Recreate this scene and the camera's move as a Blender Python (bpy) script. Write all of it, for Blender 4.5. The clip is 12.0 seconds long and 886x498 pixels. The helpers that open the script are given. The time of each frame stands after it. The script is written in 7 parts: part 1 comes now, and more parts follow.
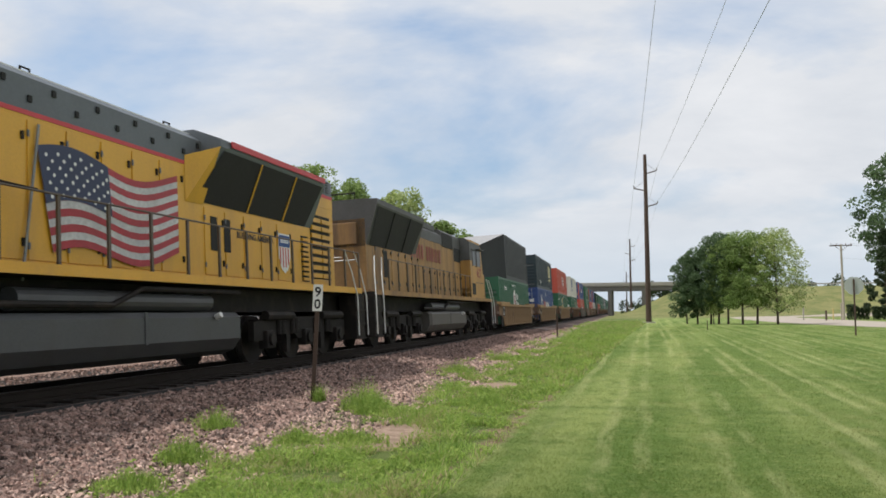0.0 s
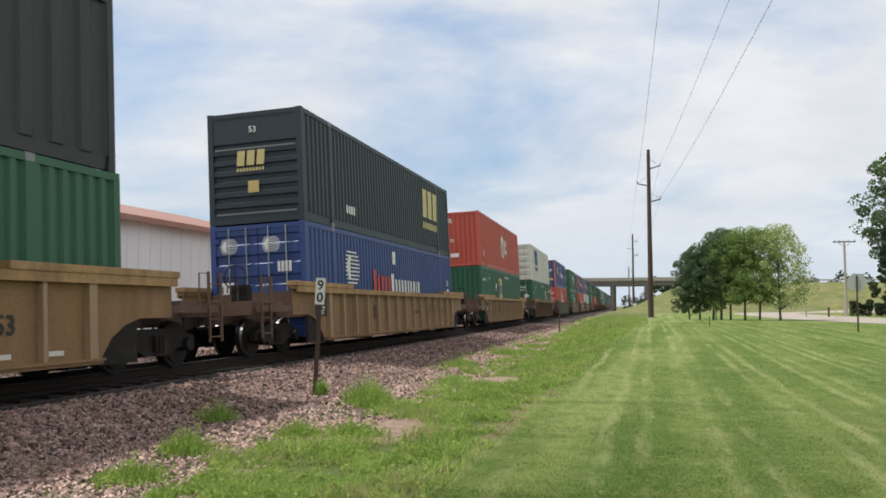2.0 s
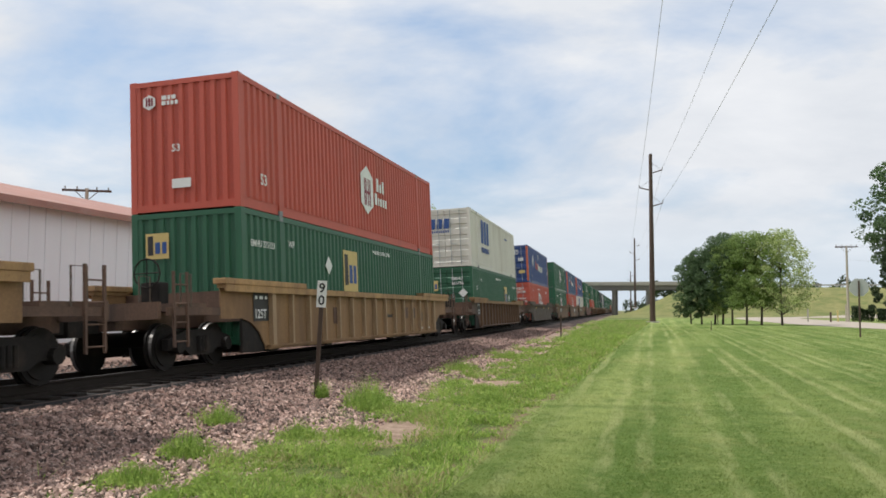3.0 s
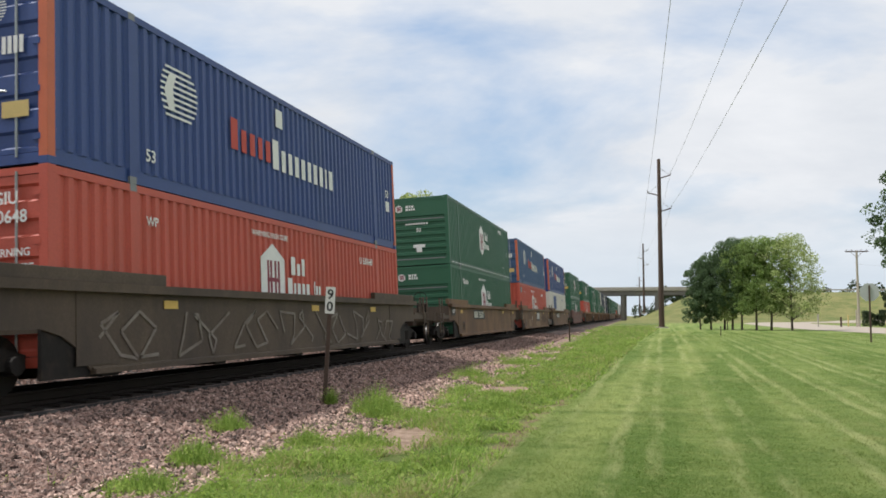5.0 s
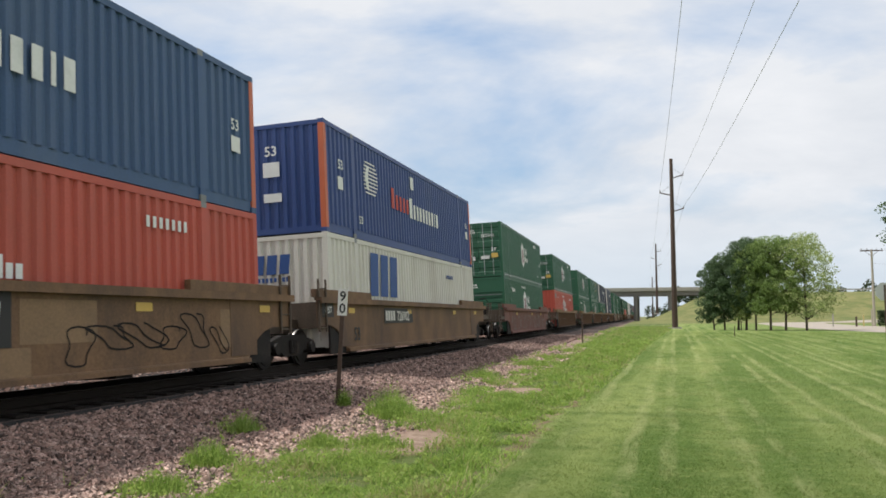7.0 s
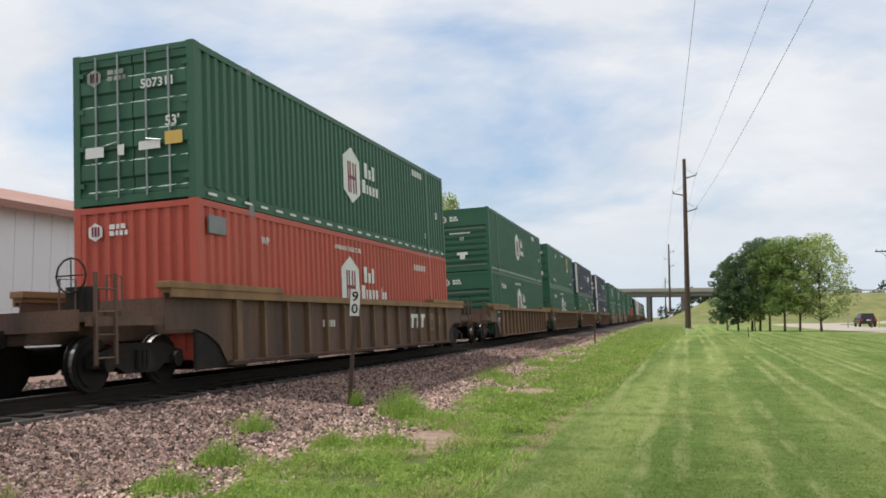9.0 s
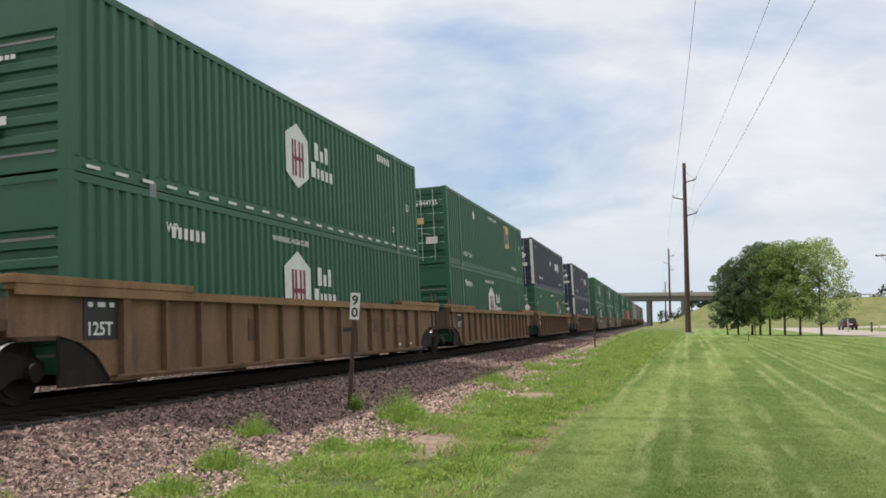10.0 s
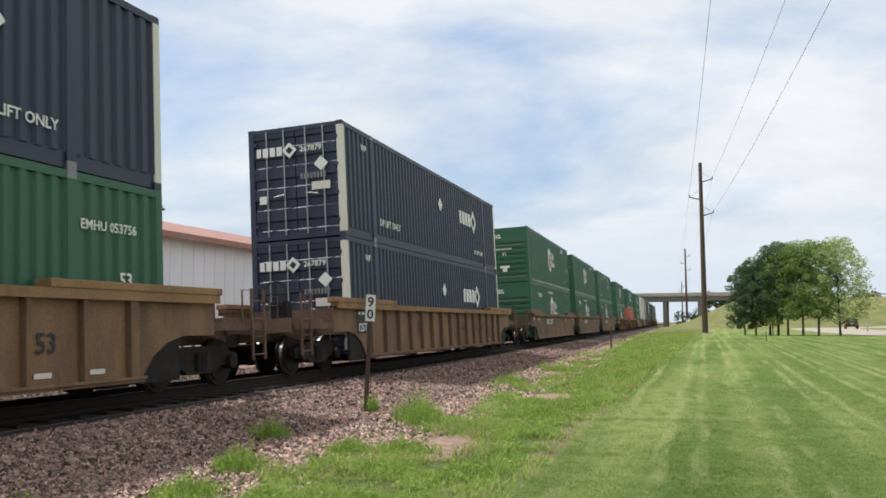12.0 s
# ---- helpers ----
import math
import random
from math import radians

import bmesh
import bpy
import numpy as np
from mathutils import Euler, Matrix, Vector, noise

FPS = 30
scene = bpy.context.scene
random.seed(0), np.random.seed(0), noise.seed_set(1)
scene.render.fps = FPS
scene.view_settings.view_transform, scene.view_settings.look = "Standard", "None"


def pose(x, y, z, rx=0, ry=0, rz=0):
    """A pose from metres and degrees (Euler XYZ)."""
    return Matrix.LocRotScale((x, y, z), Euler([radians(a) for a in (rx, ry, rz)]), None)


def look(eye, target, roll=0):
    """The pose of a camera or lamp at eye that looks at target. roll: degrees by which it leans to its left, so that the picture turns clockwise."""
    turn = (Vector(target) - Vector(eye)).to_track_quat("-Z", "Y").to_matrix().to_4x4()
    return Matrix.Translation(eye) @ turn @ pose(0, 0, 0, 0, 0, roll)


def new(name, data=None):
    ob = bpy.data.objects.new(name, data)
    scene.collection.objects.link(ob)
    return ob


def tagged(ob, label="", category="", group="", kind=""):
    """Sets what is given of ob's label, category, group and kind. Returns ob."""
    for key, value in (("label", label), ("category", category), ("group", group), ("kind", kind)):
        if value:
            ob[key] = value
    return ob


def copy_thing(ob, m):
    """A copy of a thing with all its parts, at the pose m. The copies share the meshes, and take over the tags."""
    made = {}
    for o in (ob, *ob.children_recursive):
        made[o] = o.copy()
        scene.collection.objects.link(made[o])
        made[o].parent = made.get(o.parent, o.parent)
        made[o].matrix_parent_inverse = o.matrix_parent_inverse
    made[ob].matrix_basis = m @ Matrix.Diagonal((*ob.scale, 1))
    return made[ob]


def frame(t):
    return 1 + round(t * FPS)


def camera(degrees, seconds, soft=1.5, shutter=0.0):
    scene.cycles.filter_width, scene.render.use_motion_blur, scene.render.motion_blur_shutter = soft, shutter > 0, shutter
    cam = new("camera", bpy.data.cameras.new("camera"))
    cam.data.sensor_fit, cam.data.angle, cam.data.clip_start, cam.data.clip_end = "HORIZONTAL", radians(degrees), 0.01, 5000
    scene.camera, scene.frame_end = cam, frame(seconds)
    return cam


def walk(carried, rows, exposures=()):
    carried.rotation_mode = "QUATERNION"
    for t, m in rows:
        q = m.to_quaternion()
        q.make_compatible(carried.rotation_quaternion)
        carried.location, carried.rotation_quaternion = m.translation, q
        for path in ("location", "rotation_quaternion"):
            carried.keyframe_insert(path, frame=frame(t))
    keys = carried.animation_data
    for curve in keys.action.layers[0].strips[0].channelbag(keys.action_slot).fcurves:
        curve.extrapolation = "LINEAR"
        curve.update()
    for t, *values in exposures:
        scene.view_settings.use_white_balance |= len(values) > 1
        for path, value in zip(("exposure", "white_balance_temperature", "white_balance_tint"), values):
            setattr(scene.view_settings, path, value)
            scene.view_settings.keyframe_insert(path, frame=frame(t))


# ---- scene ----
cam = camera(55.59, 12.0, soft=1.7, shutter=0.03)
EYE = (0.0, 0.0, 1.5)
# seconds, turn to the left, tilt up, lean (degrees)
HELD = [
    (0.0, 14.70, 4.30, -0.37),
    (0.5, 14.88, 4.11, -0.14),
    (1.0, 14.89, 3.96, -0.04),
    (1.5, 14.84, 3.90, 0.02),
    (2.0, 14.88, 3.90, -0.03),
    (2.5, 14.94, 3.94, 0.09),
    (3.0, 15.00, 4.13, 0.22),
    (5.0, 15.56, 4.53, 0.08),
    (5.5, 15.89, 4.59, 0.01),
    (6.0, 16.16, 4.61, -0.05),
    (6.5, 16.25, 4.64, -0.12),
    (7.0, 16.38, 4.63, -0.18),
    (9.0, 17.21, 4.66, -0.08),
    (9.5, 17.19, 4.72, 0.04),
    (10.0, 17.21, 4.92, -0.02),
    (10.5, 17.28, 5.03, 0.23),
    (11.0, 17.51, 5.12, 0.18),
    (11.5, 17.98, 5.17, 0.03),
    (12.0, 18.25, 5.02, -0.24),
]


def held(turn, tilt, lean):
    return Matrix.Translation(EYE) @ Euler((radians(90 + tilt), 0, radians(turn))).to_matrix().to_4x4() @ pose(0, 0, 0, 0, 0, lean)


walk(cam, [(t, held(a, b, c)) for t, a, b, c in HELD], exposures=[(0.0, -0.04), (2.0, 0.02), (7.0, 0.05), (10.0, 0.05), (12.0, 0.12)])

# ---- world and sun ----
SUN_UP, SUN_FROM = radians(62), Vector((-0.97, -0.24))
world = bpy.data.worlds.new("sky")
scene.world = world
world.use_nodes = True
wn, wl = world.node_tree.nodes, world.node_tree.links
wn.clear()


def wnode(kind, **sets):
    n = wn.new(kind)
    for key, value in sets.items():
        n.inputs[key].default_value = value
    return n


sky = wn.new("ShaderNodeTexSky")
sky.sky_type = "NISHITA"
sky.sun_disc = False
sky.sun_elevation = SUN_UP
sky.sun_rotation = math.atan2(SUN_FROM.x, SUN_FROM.y)
sky.air_density, sky.dust_density, sky.ozone_density = 1.2, 2.0, 1.5
coord = wn.new("ShaderNodeTexCoord")
parts_of = wn.new("ShaderNodeSeparateXYZ")
wl.new(coord.outputs["Generated"], parts_of.inputs[0])
lift = wn.new("ShaderNodeMath")
lift.operation = "MAXIMUM"
lift.inputs[1].default_value = 0.0
wl.new(parts_of.outputs[2], lift.inputs[0])
lift2 = wn.new("ShaderNodeMath")
lift2.operation = "ADD"
lift2.inputs[1].default_value = 0.30
wl.new(lift.outputs[0], lift2.inputs[0])
flat = wn.new("ShaderNodeVectorMath")
flat.operation = "DIVIDE"
wl.new(coord.outputs["Generated"], flat.inputs[0])
wl.new(lift2.outputs[0], flat.inputs[1])
drift = wn.new("ShaderNodeMapping")
drift.inputs["Location"].default_value = (2.6, 0.7, 0.0)
drift.inputs["Rotation"].default_value = (0, 0, radians(-38))
drift.inputs["Scale"].default_value = (0.75, 1.0, 0.0)
wl.new(flat.outputs[0], drift.inputs[0])
big = wnode("ShaderNodeTexNoise", Scale=1.5, Detail=10.0, Roughness=0.55, Distortion=0.25)
wl.new(drift.outputs[0], big.inputs["Vector"])
fine = wnode("ShaderNodeTexNoise", Scale=2.6, Detail=8.0, Roughness=0.6, Distortion=0.2)
wl.new(drift.outputs[0], fine.inputs["Vector"])
# the cloud sheet thins towards the north-west
thin_way = Vector((-0.43, 0.87, 0.24)).normalized()
toward = wn.new("ShaderNodeVectorMath")
toward.operation = "DOT_PRODUCT"
toward.inputs[1].default_value = thin_way
wl.new(coord.outputs["Generated"], toward.inputs[0])
thin = wn.new("ShaderNodeMapRange")
thin.interpolation_type = "SMOOTHSTEP"
thin.inputs["From Min"].default_value, thin.inputs["From Max"].default_value = 0.93, 0.998
thin.inputs["To Min"].default_value, thin.inputs["To Max"].default_value = 0.10, -0.05
wl.new(toward.outputs["Value"], thin.inputs["Value"])
amount = wn.new("ShaderNodeMath")
wl.new(big.outputs["Fac"], amount.inputs[0])
wl.new(thin.outputs[0], amount.inputs[1])
cover = wn.new("ShaderNodeValToRGB")
cover.color_ramp.elements[0].position, cover.color_ramp.elements[1].position = 0.32, 0.55
wl.new(amount.outputs[0], cover.inputs[0])
body = wn.new("ShaderNodeValToRGB")
body.color_ramp.elements[0].position, body.color_ramp.elements[1].position = 0.3, 0.72
body.color_ramp.elements[0].color = (0.70, 0.735, 0.79, 1)
body.color_ramp.elements[1].color = (0.87, 0.885, 0.915, 1)
wl.new(fine.outputs["Fac"], body.inputs[0])
dim = wn.new("ShaderNodeVectorMath")
dim.operation = "SCALE"
dim.inputs["Scale"].default_value = 0.085
wl.new(sky.outputs[0], dim.inputs[0])
haze = wn.new("ShaderNodeVectorMath")
haze.operation = "ADD"
haze.inputs[1].default_value = (0.10, 0.19, 0.33)
wl.new(dim.outputs[0], haze.inputs[0])
both = wn.new("ShaderNodeMix")
both.data_type = "RGBA"
wl.new(cover.outputs[0], both.inputs["Factor"])
wl.new(haze.outputs[0], both.inputs[6])
wl.new(body.outputs[0], both.inputs[7])
back = wn.new("ShaderNodeBackground")
back.inputs["Strength"].default_value = 1.0
low = wn.new("ShaderNodeMapRange")
low.interpolation_type = "SMOOTHSTEP"
low.inputs["From Min"].default_value, low.inputs["From Max"].default_value = 0.0, 0.16
low.inputs["To Min"].default_value, low.inputs["To Max"].default_value = 0.75, 0.0
wl.new(parts_of.outputs[2], low.inputs["Value"])
veil = wn.new("ShaderNodeMix")
veil.data_type = "RGBA"
veil.inputs[7].default_value = (0.60, 0.70, 0.80, 1)
wl.new(low.outputs[0], veil.inputs["Factor"])
wl.new(both.outputs[2], veil.inputs[6])
wl.new(veil.outputs[2], back.inputs[0])
wout = wn.new("ShaderNodeOutputWorld")
wl.new(back.outputs[0], wout.inputs[0])

sun = new("sun", bpy.data.lights.new("sun", "SUN"))
sun.data.energy, sun.data.angle, sun.data.color = 3.6, radians(1.5), (1.0, 0.965, 0.91)
away = SUN_FROM.normalized() * math.cos(SUN_UP)
sun.matrix_world = look((away.x * 50, away.y * 50, math.sin(SUN_UP) * 50), (0, 0, 0))

# ---- materials ----


def mat(name, colour, rough=0.7, var=0.15, scale=3.0, fine_scale=40.0, bump=0.1, metal=0.0, tint=None, tint_amount=0.35, streak=(1, 1, 1), per_object=0.0, island=0.0, tint_lo=0.5, tint_hi=0.7, bump_dist=0.01, spec=0.5):
    """A procedural paint or surface: base colour varied at two scales, a second tint in patches, fine relief."""
    m = bpy.data.materials.new(name)
    m.use_nodes = True
    n, l = m.node_tree.nodes, m.node_tree.links
    bsdf = n["Principled BSDF"]
    tc = n.new("ShaderNodeTexCoord")
    mp = n.new("ShaderNodeMapping")
    mp.inputs["Scale"].default_value = streak
    l.new(tc.outputs["Object"], mp.inputs[0])
    a = n.new("ShaderNodeTexNoise")
    a.inputs["Scale"].default_value, a.inputs["Detail"].default_value = scale, 5
    b = n.new("ShaderNodeTexNoise")
    b.inputs["Scale"].default_value, b.inputs["Detail"].default_value = fine_scale, 3
    l.new(mp.outputs[0], a.inputs["Vector"])
    l.new(tc.outputs["Object"], b.inputs["Vector"])
    mixn = n.new("ShaderNodeMath")
    mixn.operation = "MULTIPLY_ADD"
    mixn.inputs[1].default_value = 0.5
    l.new(b.outputs["Fac"], mixn.inputs[0])
    half = n.new("ShaderNodeMath")
    half.operation = "MULTIPLY"
    half.inputs[1].default_value = 0.5
    l.new(a.outputs["Fac"], half.inputs[0])
    l.new(half.outputs[0], mixn.inputs[2])
    ramp = n.new("ShaderNodeValToRGB")
    ramp.color_ramp.elements[0].position, ramp.color_ramp.elements[1].position = 0.3, 0.7
    ramp.color_ramp.elements[0].color = (*[c * (1 - var) for c in colour], 1)
    ramp.color_ramp.elements[1].color = (*[min(1, c * (1 + var)) for c in colour], 1)
    l.new(mixn.outputs[0], ramp.inputs[0])
    out = ramp.outputs[0]
    if tint:
        f = n.new("ShaderNodeMapRange")
        f.inputs["From Min"].default_value, f.inputs["From Max"].default_value = tint_lo, tint_hi
        f.inputs["To Max"].default_value = tint_amount
        c = n.new("ShaderNodeTexNoise")
        c.inputs["Scale"].default_value, c.inputs["Detail"].default_value, c.inputs["Roughness"].default_value = scale * 0.7, 8, 0.65
        l.new(mp.outputs[0], c.inputs["Vector"])
        l.new(c.outputs["Fac"], f.inputs["Value"])
        mx = n.new("ShaderNodeMix")
        mx.data_type = "RGBA"
        mx.inputs[7].default_value = (*tint, 1)
        l.new(f.outputs[0], mx.inputs["Factor"])
        l.new(out, mx.inputs[6])
        out = mx.outputs[2]
    if per_object or island:
        src = n.new("ShaderNodeObjectInfo").outputs["Random"] if per_object else n.new("ShaderNodeNewGeometry").outputs["Random Per Island"]
        amount = per_object or island
        g = n.new("ShaderNodeMapRange")
        g.inputs["To Min"].default_value, g.inputs["To Max"].default_value = 1 - amount, 1 + amount
        l.new(src, g.inputs["Value"])
        sc = n.new("ShaderNodeVectorMath")
        sc.operation = "SCALE"
        l.new(out, sc.inputs[0])
        l.new(g.outputs[0], sc.inputs["Scale"])
        out = sc.outputs[0]
    l.new(out, bsdf.inputs["Base Color"])
    bsdf.inputs["Roughness"].default_value, bsdf.inputs["Metallic"].default_value = rough, metal
    bsdf.inputs["Specular IOR Level"].default_value = spec
    if bump:
        bp = n.new("ShaderNodeBump")
        bp.inputs["Strength"].default_value, bp.inputs["Distance"].default_value = bump, bump_dist
        l.new(b.outputs["Fac"], bp.inputs["Height"])
        l.new(bp.outputs[0], bsdf.inputs["Normal"])
    return m


M_GREEN = mat("green_container_paint", (0.018, 0.098, 0.050), 0.5, 0.16, 0.8, 30, 0.05, tint=(0.05, 0.10, 0.07), tint_amount=0.35, streak=(1, 1, 0.25))
M_RED = mat("red_container_paint", (0.46, 0.082, 0.052), 0.55, 0.14, 0.8, 30, 0.05, tint=(0.28, 0.08, 0.05), tint_amount=0.5, streak=(1, 1, 0.25))
M_NAVY = mat("navy_container_paint", (0.018, 0.026, 0.055), 0.5, 0.15, 0.8, 30, 0.05, tint=(0.05, 0.06, 0.08), tint_amount=0.35, streak=(1, 1, 0.25))
M_BLUE = mat("blue_container_paint", (0.024, 0.058, 0.20), 0.5, 0.15, 0.8, 30, 0.05, tint=(0.05, 0.08, 0.17), tint_amount=0.4, streak=(1, 1, 0.25))
M_FADED = mat("faded_blue_container_paint", (0.045, 0.095, 0.20), 0.6, 0.15, 0.8, 30, 0.05, tint=(0.09, 0.13, 0.20), tint_amount=0.5, streak=(1, 1, 0.25))
M_TEAL = mat("dark_teal_container_paint", (0.017, 0.032, 0.042), 0.55, 0.18, 0.8, 30, 0.05, tint=(0.040, 0.050, 0.052), tint_amount=0.4, streak=(1, 1, 0.25))
M_CREAM = mat("off_white_container_paint", (0.62, 0.60, 0.54), 0.55, 0.10, 0.8, 30, 0.05, tint=(0.36, 0.30, 0.24), tint_amount=0.5, streak=(1, 1, 0.25))
M_BLACK = mat("black_container_paint", (0.020, 0.021, 0.024), 0.55, 0.2, 0.8, 30, 0.05, tint=(0.06, 0.06, 0.06), tint_amount=0.3, streak=(1, 1, 0.25))
# pale grey for the fairing's top: light on a black slope, put into the colour
M_FAIRING_LIT = mat("lit_fairing_grey", (0.30, 0.30, 0.31), 0.6, 0.15, 2.0, 30, 0.1)
M_ORANGE = mat("orange_post_paint", (0.50, 0.12, 0.05), 0.5, 0.12)
M_WHITE = mat("white_lettering", (0.70, 0.71, 0.69), 0.6, 0.10, 3, 30, 0.0, tint=(0.4, 0.42, 0.4), tint_amount=0.4)
M_YELLOW = mat("yellow_marking", (0.62, 0.42, 0.10), 0.6, 0.12)
M_OCHRE = mat("ochre_square_paint", (0.55, 0.42, 0.16), 0.6, 0.12)
M_MAROON = mat("maroon_marking", (0.20, 0.02, 0.04), 0.6, 0.1)
M_LOGO_BLUE = mat("blue_marking", (0.02, 0.07, 0.24), 0.6, 0.1)
M_LOGO_RED = mat("red_marking", (0.45, 0.05, 0.03), 0.6, 0.1)
M_PALE = mat("pale_yellow_marking", (0.55, 0.48, 0.22), 0.6, 0.1)
M_CASTING = mat("galvanised_corner_casting", (0.20, 0.21, 0.21), 0.5, 0.2, metal=0.4)
M_BAR = mat("galvanised_lock_bar", (0.33, 0.36, 0.36), 0.45, 0.15, metal=0.6)
M_TAN = mat("weathered_tan_car_paint", (0.255, 0.148, 0.066), 0.75, 0.30, 1.6, 30, 0.2, tint=(0.13, 0.072, 0.036), tint_amount=0.8, streak=(1, 1, 0.25), tint_lo=0.46, tint_hi=0.70)
# rib paint paler than the panels: the light on rib edges is in the colour
M_RIB_LIT = mat("pale_lit_rib_paint", (0.34, 0.235, 0.135), 0.7, 0.25, 2.5, 30, 0.15, tint=(0.15, 0.09, 0.05), tint_amount=0.7, streak=(1, 1, 0.3))
M_DULLTAN = mat("dull_tan_car_paint", (0.205, 0.118, 0.062), 0.75, 0.35, 1.8, 30, 0.2, tint=(0.07, 0.042, 0.028), tint_amount=0.85, streak=(1, 1, 0.25), tint_lo=0.44, tint_hi=0.68)
M_OLIVE = mat("grimy_olive_brown_car_paint", (0.088, 0.063, 0.042), 0.75, 0.35, 1.4, 25, 0.15, tint=(0.04, 0.03, 0.024), tint_amount=0.8, streak=(1, 1, 0.4), tint_lo=0.42)
M_GRIMY = mat("grimy_dark_brown_car_paint", (0.120, 0.068, 0.045), 0.75, 0.35, 1.6, 30, 0.2, tint=(0.045, 0.028, 0.022), tint_amount=0.85, streak=(1, 1, 0.25), tint_lo=0.44, tint_hi=0.68)
M_CHORD = mat("yellow_ochre_chord_paint", (0.40, 0.245, 0.105), 0.75, 0.3, 2.5, 25, 0.1, tint=(0.16, 0.09, 0.05), tint_amount=0.85, streak=(1, 1, 0.5), tint_lo=0.42)
M_BROWN = mat("weathered_brown_car_paint", (0.180, 0.102, 0.050), 0.75, 0.35, 1.4, 25, 0.15, tint=(0.06, 0.04, 0.03), tint_amount=0.8, streak=(1, 1, 0.4), tint_lo=0.42)
M_REDBROWN = mat("red_brown_car_paint", (0.16, 0.06, 0.042), 0.7, 0.22, 0.7, 20, 0.15, tint=(0.06, 0.03, 0.03), tint_amount=0.6, streak=(1, 1, 0.4))
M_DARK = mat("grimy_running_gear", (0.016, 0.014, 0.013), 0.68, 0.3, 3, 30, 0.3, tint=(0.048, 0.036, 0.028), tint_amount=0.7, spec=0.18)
M_WHEEL = mat("steel_wheel_tread", (0.25, 0.24, 0.23), 0.45, 0.15, metal=0.9)
M_RAIL = mat("rail_steel_grimy", (0.022, 0.017, 0.014), 0.7, 0.25, 4, 40, 0.2, spec=0.15)
M_RAILTOP = mat("polished_rail_head", (0.16, 0.15, 0.15), 0.5, 0.1, metal=0.8)
M_TIE = mat("creosoted_timber_tie", (0.024, 0.019, 0.016), 0.85, 0.3, 3, 60, 0.4, per_object=0.3, spec=0.15)
M_UPY = mat("yellow_locomotive_paint", (0.62, 0.33, 0.028), 0.45, 0.10, 1.2, 25, 0.04, tint=(0.34, 0.19, 0.05), tint_amount=0.5, streak=(1, 1, 0.2))
M_UPOLD = mat("faded_dirty_yellow_locomotive_paint", (0.37, 0.205, 0.068), 0.65, 0.25, 1.6, 25, 0.08, tint=(0.10, 0.062, 0.042), tint_amount=0.85, streak=(1, 1, 0.2), tint_lo=0.42)
M_UPCAB = mat("faded_yellow_cab_paint", (0.46, 0.245, 0.055), 0.55, 0.18, 1.4, 25, 0.06, tint=(0.2, 0.11, 0.05), tint_amount=0.7, streak=(1, 1, 0.3), tint_lo=0.45)
M_UPGREY = mat("grey_locomotive_paint", (0.10, 0.115, 0.13), 0.5, 0.15, 1.2, 25, 0.05)
M_UPGREYOLD = mat("sooty_grey_locomotive_paint", (0.075, 0.075, 0.075), 0.6, 0.25, 1.2, 25, 0.08, tint=(0.05, 0.045, 0.04), tint_amount=0.6)
M_UPRED = mat("red_stripe_paint", (0.50, 0.04, 0.05), 0.5, 0.1)
M_SOOT = mat("sooty_radiator_grille", (0.012, 0.012, 0.012), 0.8, 0.3, 8, 60, 0.3)
M_TANK = mat("dull_grey_fuel_tank", (0.050, 0.053, 0.056), 0.5, 0.2, 1.2, 25, 0.05, tint=(0.04, 0.035, 0.03), tint_amount=0.5)
M_TANKOLD = mat("dusty_grey_fuel_tank", (0.085, 0.078, 0.070), 0.6, 0.2, 1.2, 25, 0.05, tint=(0.08, 0.06, 0.05), tint_amount=0.5)
M_RAILING = mat("painted_handrail", (0.085, 0.062, 0.042), 0.5, 0.1)
M_SILVER = mat("white_grab_iron", (0.6, 0.6, 0.58), 0.5, 0.1)
M_GLASS = mat("dark_cab_glass", (0.02, 0.024, 0.028), 0.3, 0.1, bump=0, spec=0.25)
M_CONCRETE = mat("concrete", (0.36, 0.34, 0.30), 0.85, 0.15, 0.5, 12, 0.2, tint=(0.2, 0.19, 0.17), tint_amount=0.4)
M_PIER = mat("dark_concrete_pier", (0.20, 0.19, 0.18), 0.85, 0.15, 0.5, 12, 0.2)
M_POLE = mat("dark_weathered_timber_pole", (0.075, 0.048, 0.036), 0.85, 0.25, 2, 30, 0.3, streak=(1, 1, 0.1))
M_POLE2 = mat("pale_weathered_timber_pole", (0.36, 0.32, 0.26), 0.85, 0.2, 2, 30, 0.3, streak=(1, 1, 0.1))
M_WIRE = mat("grey_conductor", (0.38, 0.40, 0.43), 0.5, 0.05, bump=0)
M_SIGNBACK = mat("bare_aluminium_sign_back", (0.42, 0.44, 0.43), 0.5, 0.08, metal=0.5)
M_SIGNWHITE = mat("white_marker_plate", (0.75, 0.75, 0.72), 0.5, 0.08)
M_SIGNBLACK = mat("black_numeral", (0.02, 0.02, 0.02), 0.6, 0.1)
M_WALL = mat("white_metal_siding", (0.80, 0.82, 0.84), 0.5, 0.06, 0.4, 20, 0.03, streak=(1, 1, 0.2))
M_ROOF = mat("rusty_red_metal_roof", (0.34, 0.17, 0.13), 0.6, 0.2, 0.8, 20, 0.1, tint=(0.40, 0.30, 0.26), tint_amount=0.5)
M_ROAD = mat("pale_asphalt", (0.36, 0.31, 0.26), 0.9, 0.12, 0.5, 30, 0.2)
M_BARK = mat("bark", (0.085, 0.065, 0.05), 0.9, 0.25, 4, 40, 0.5, streak=(1, 1, 0.3))
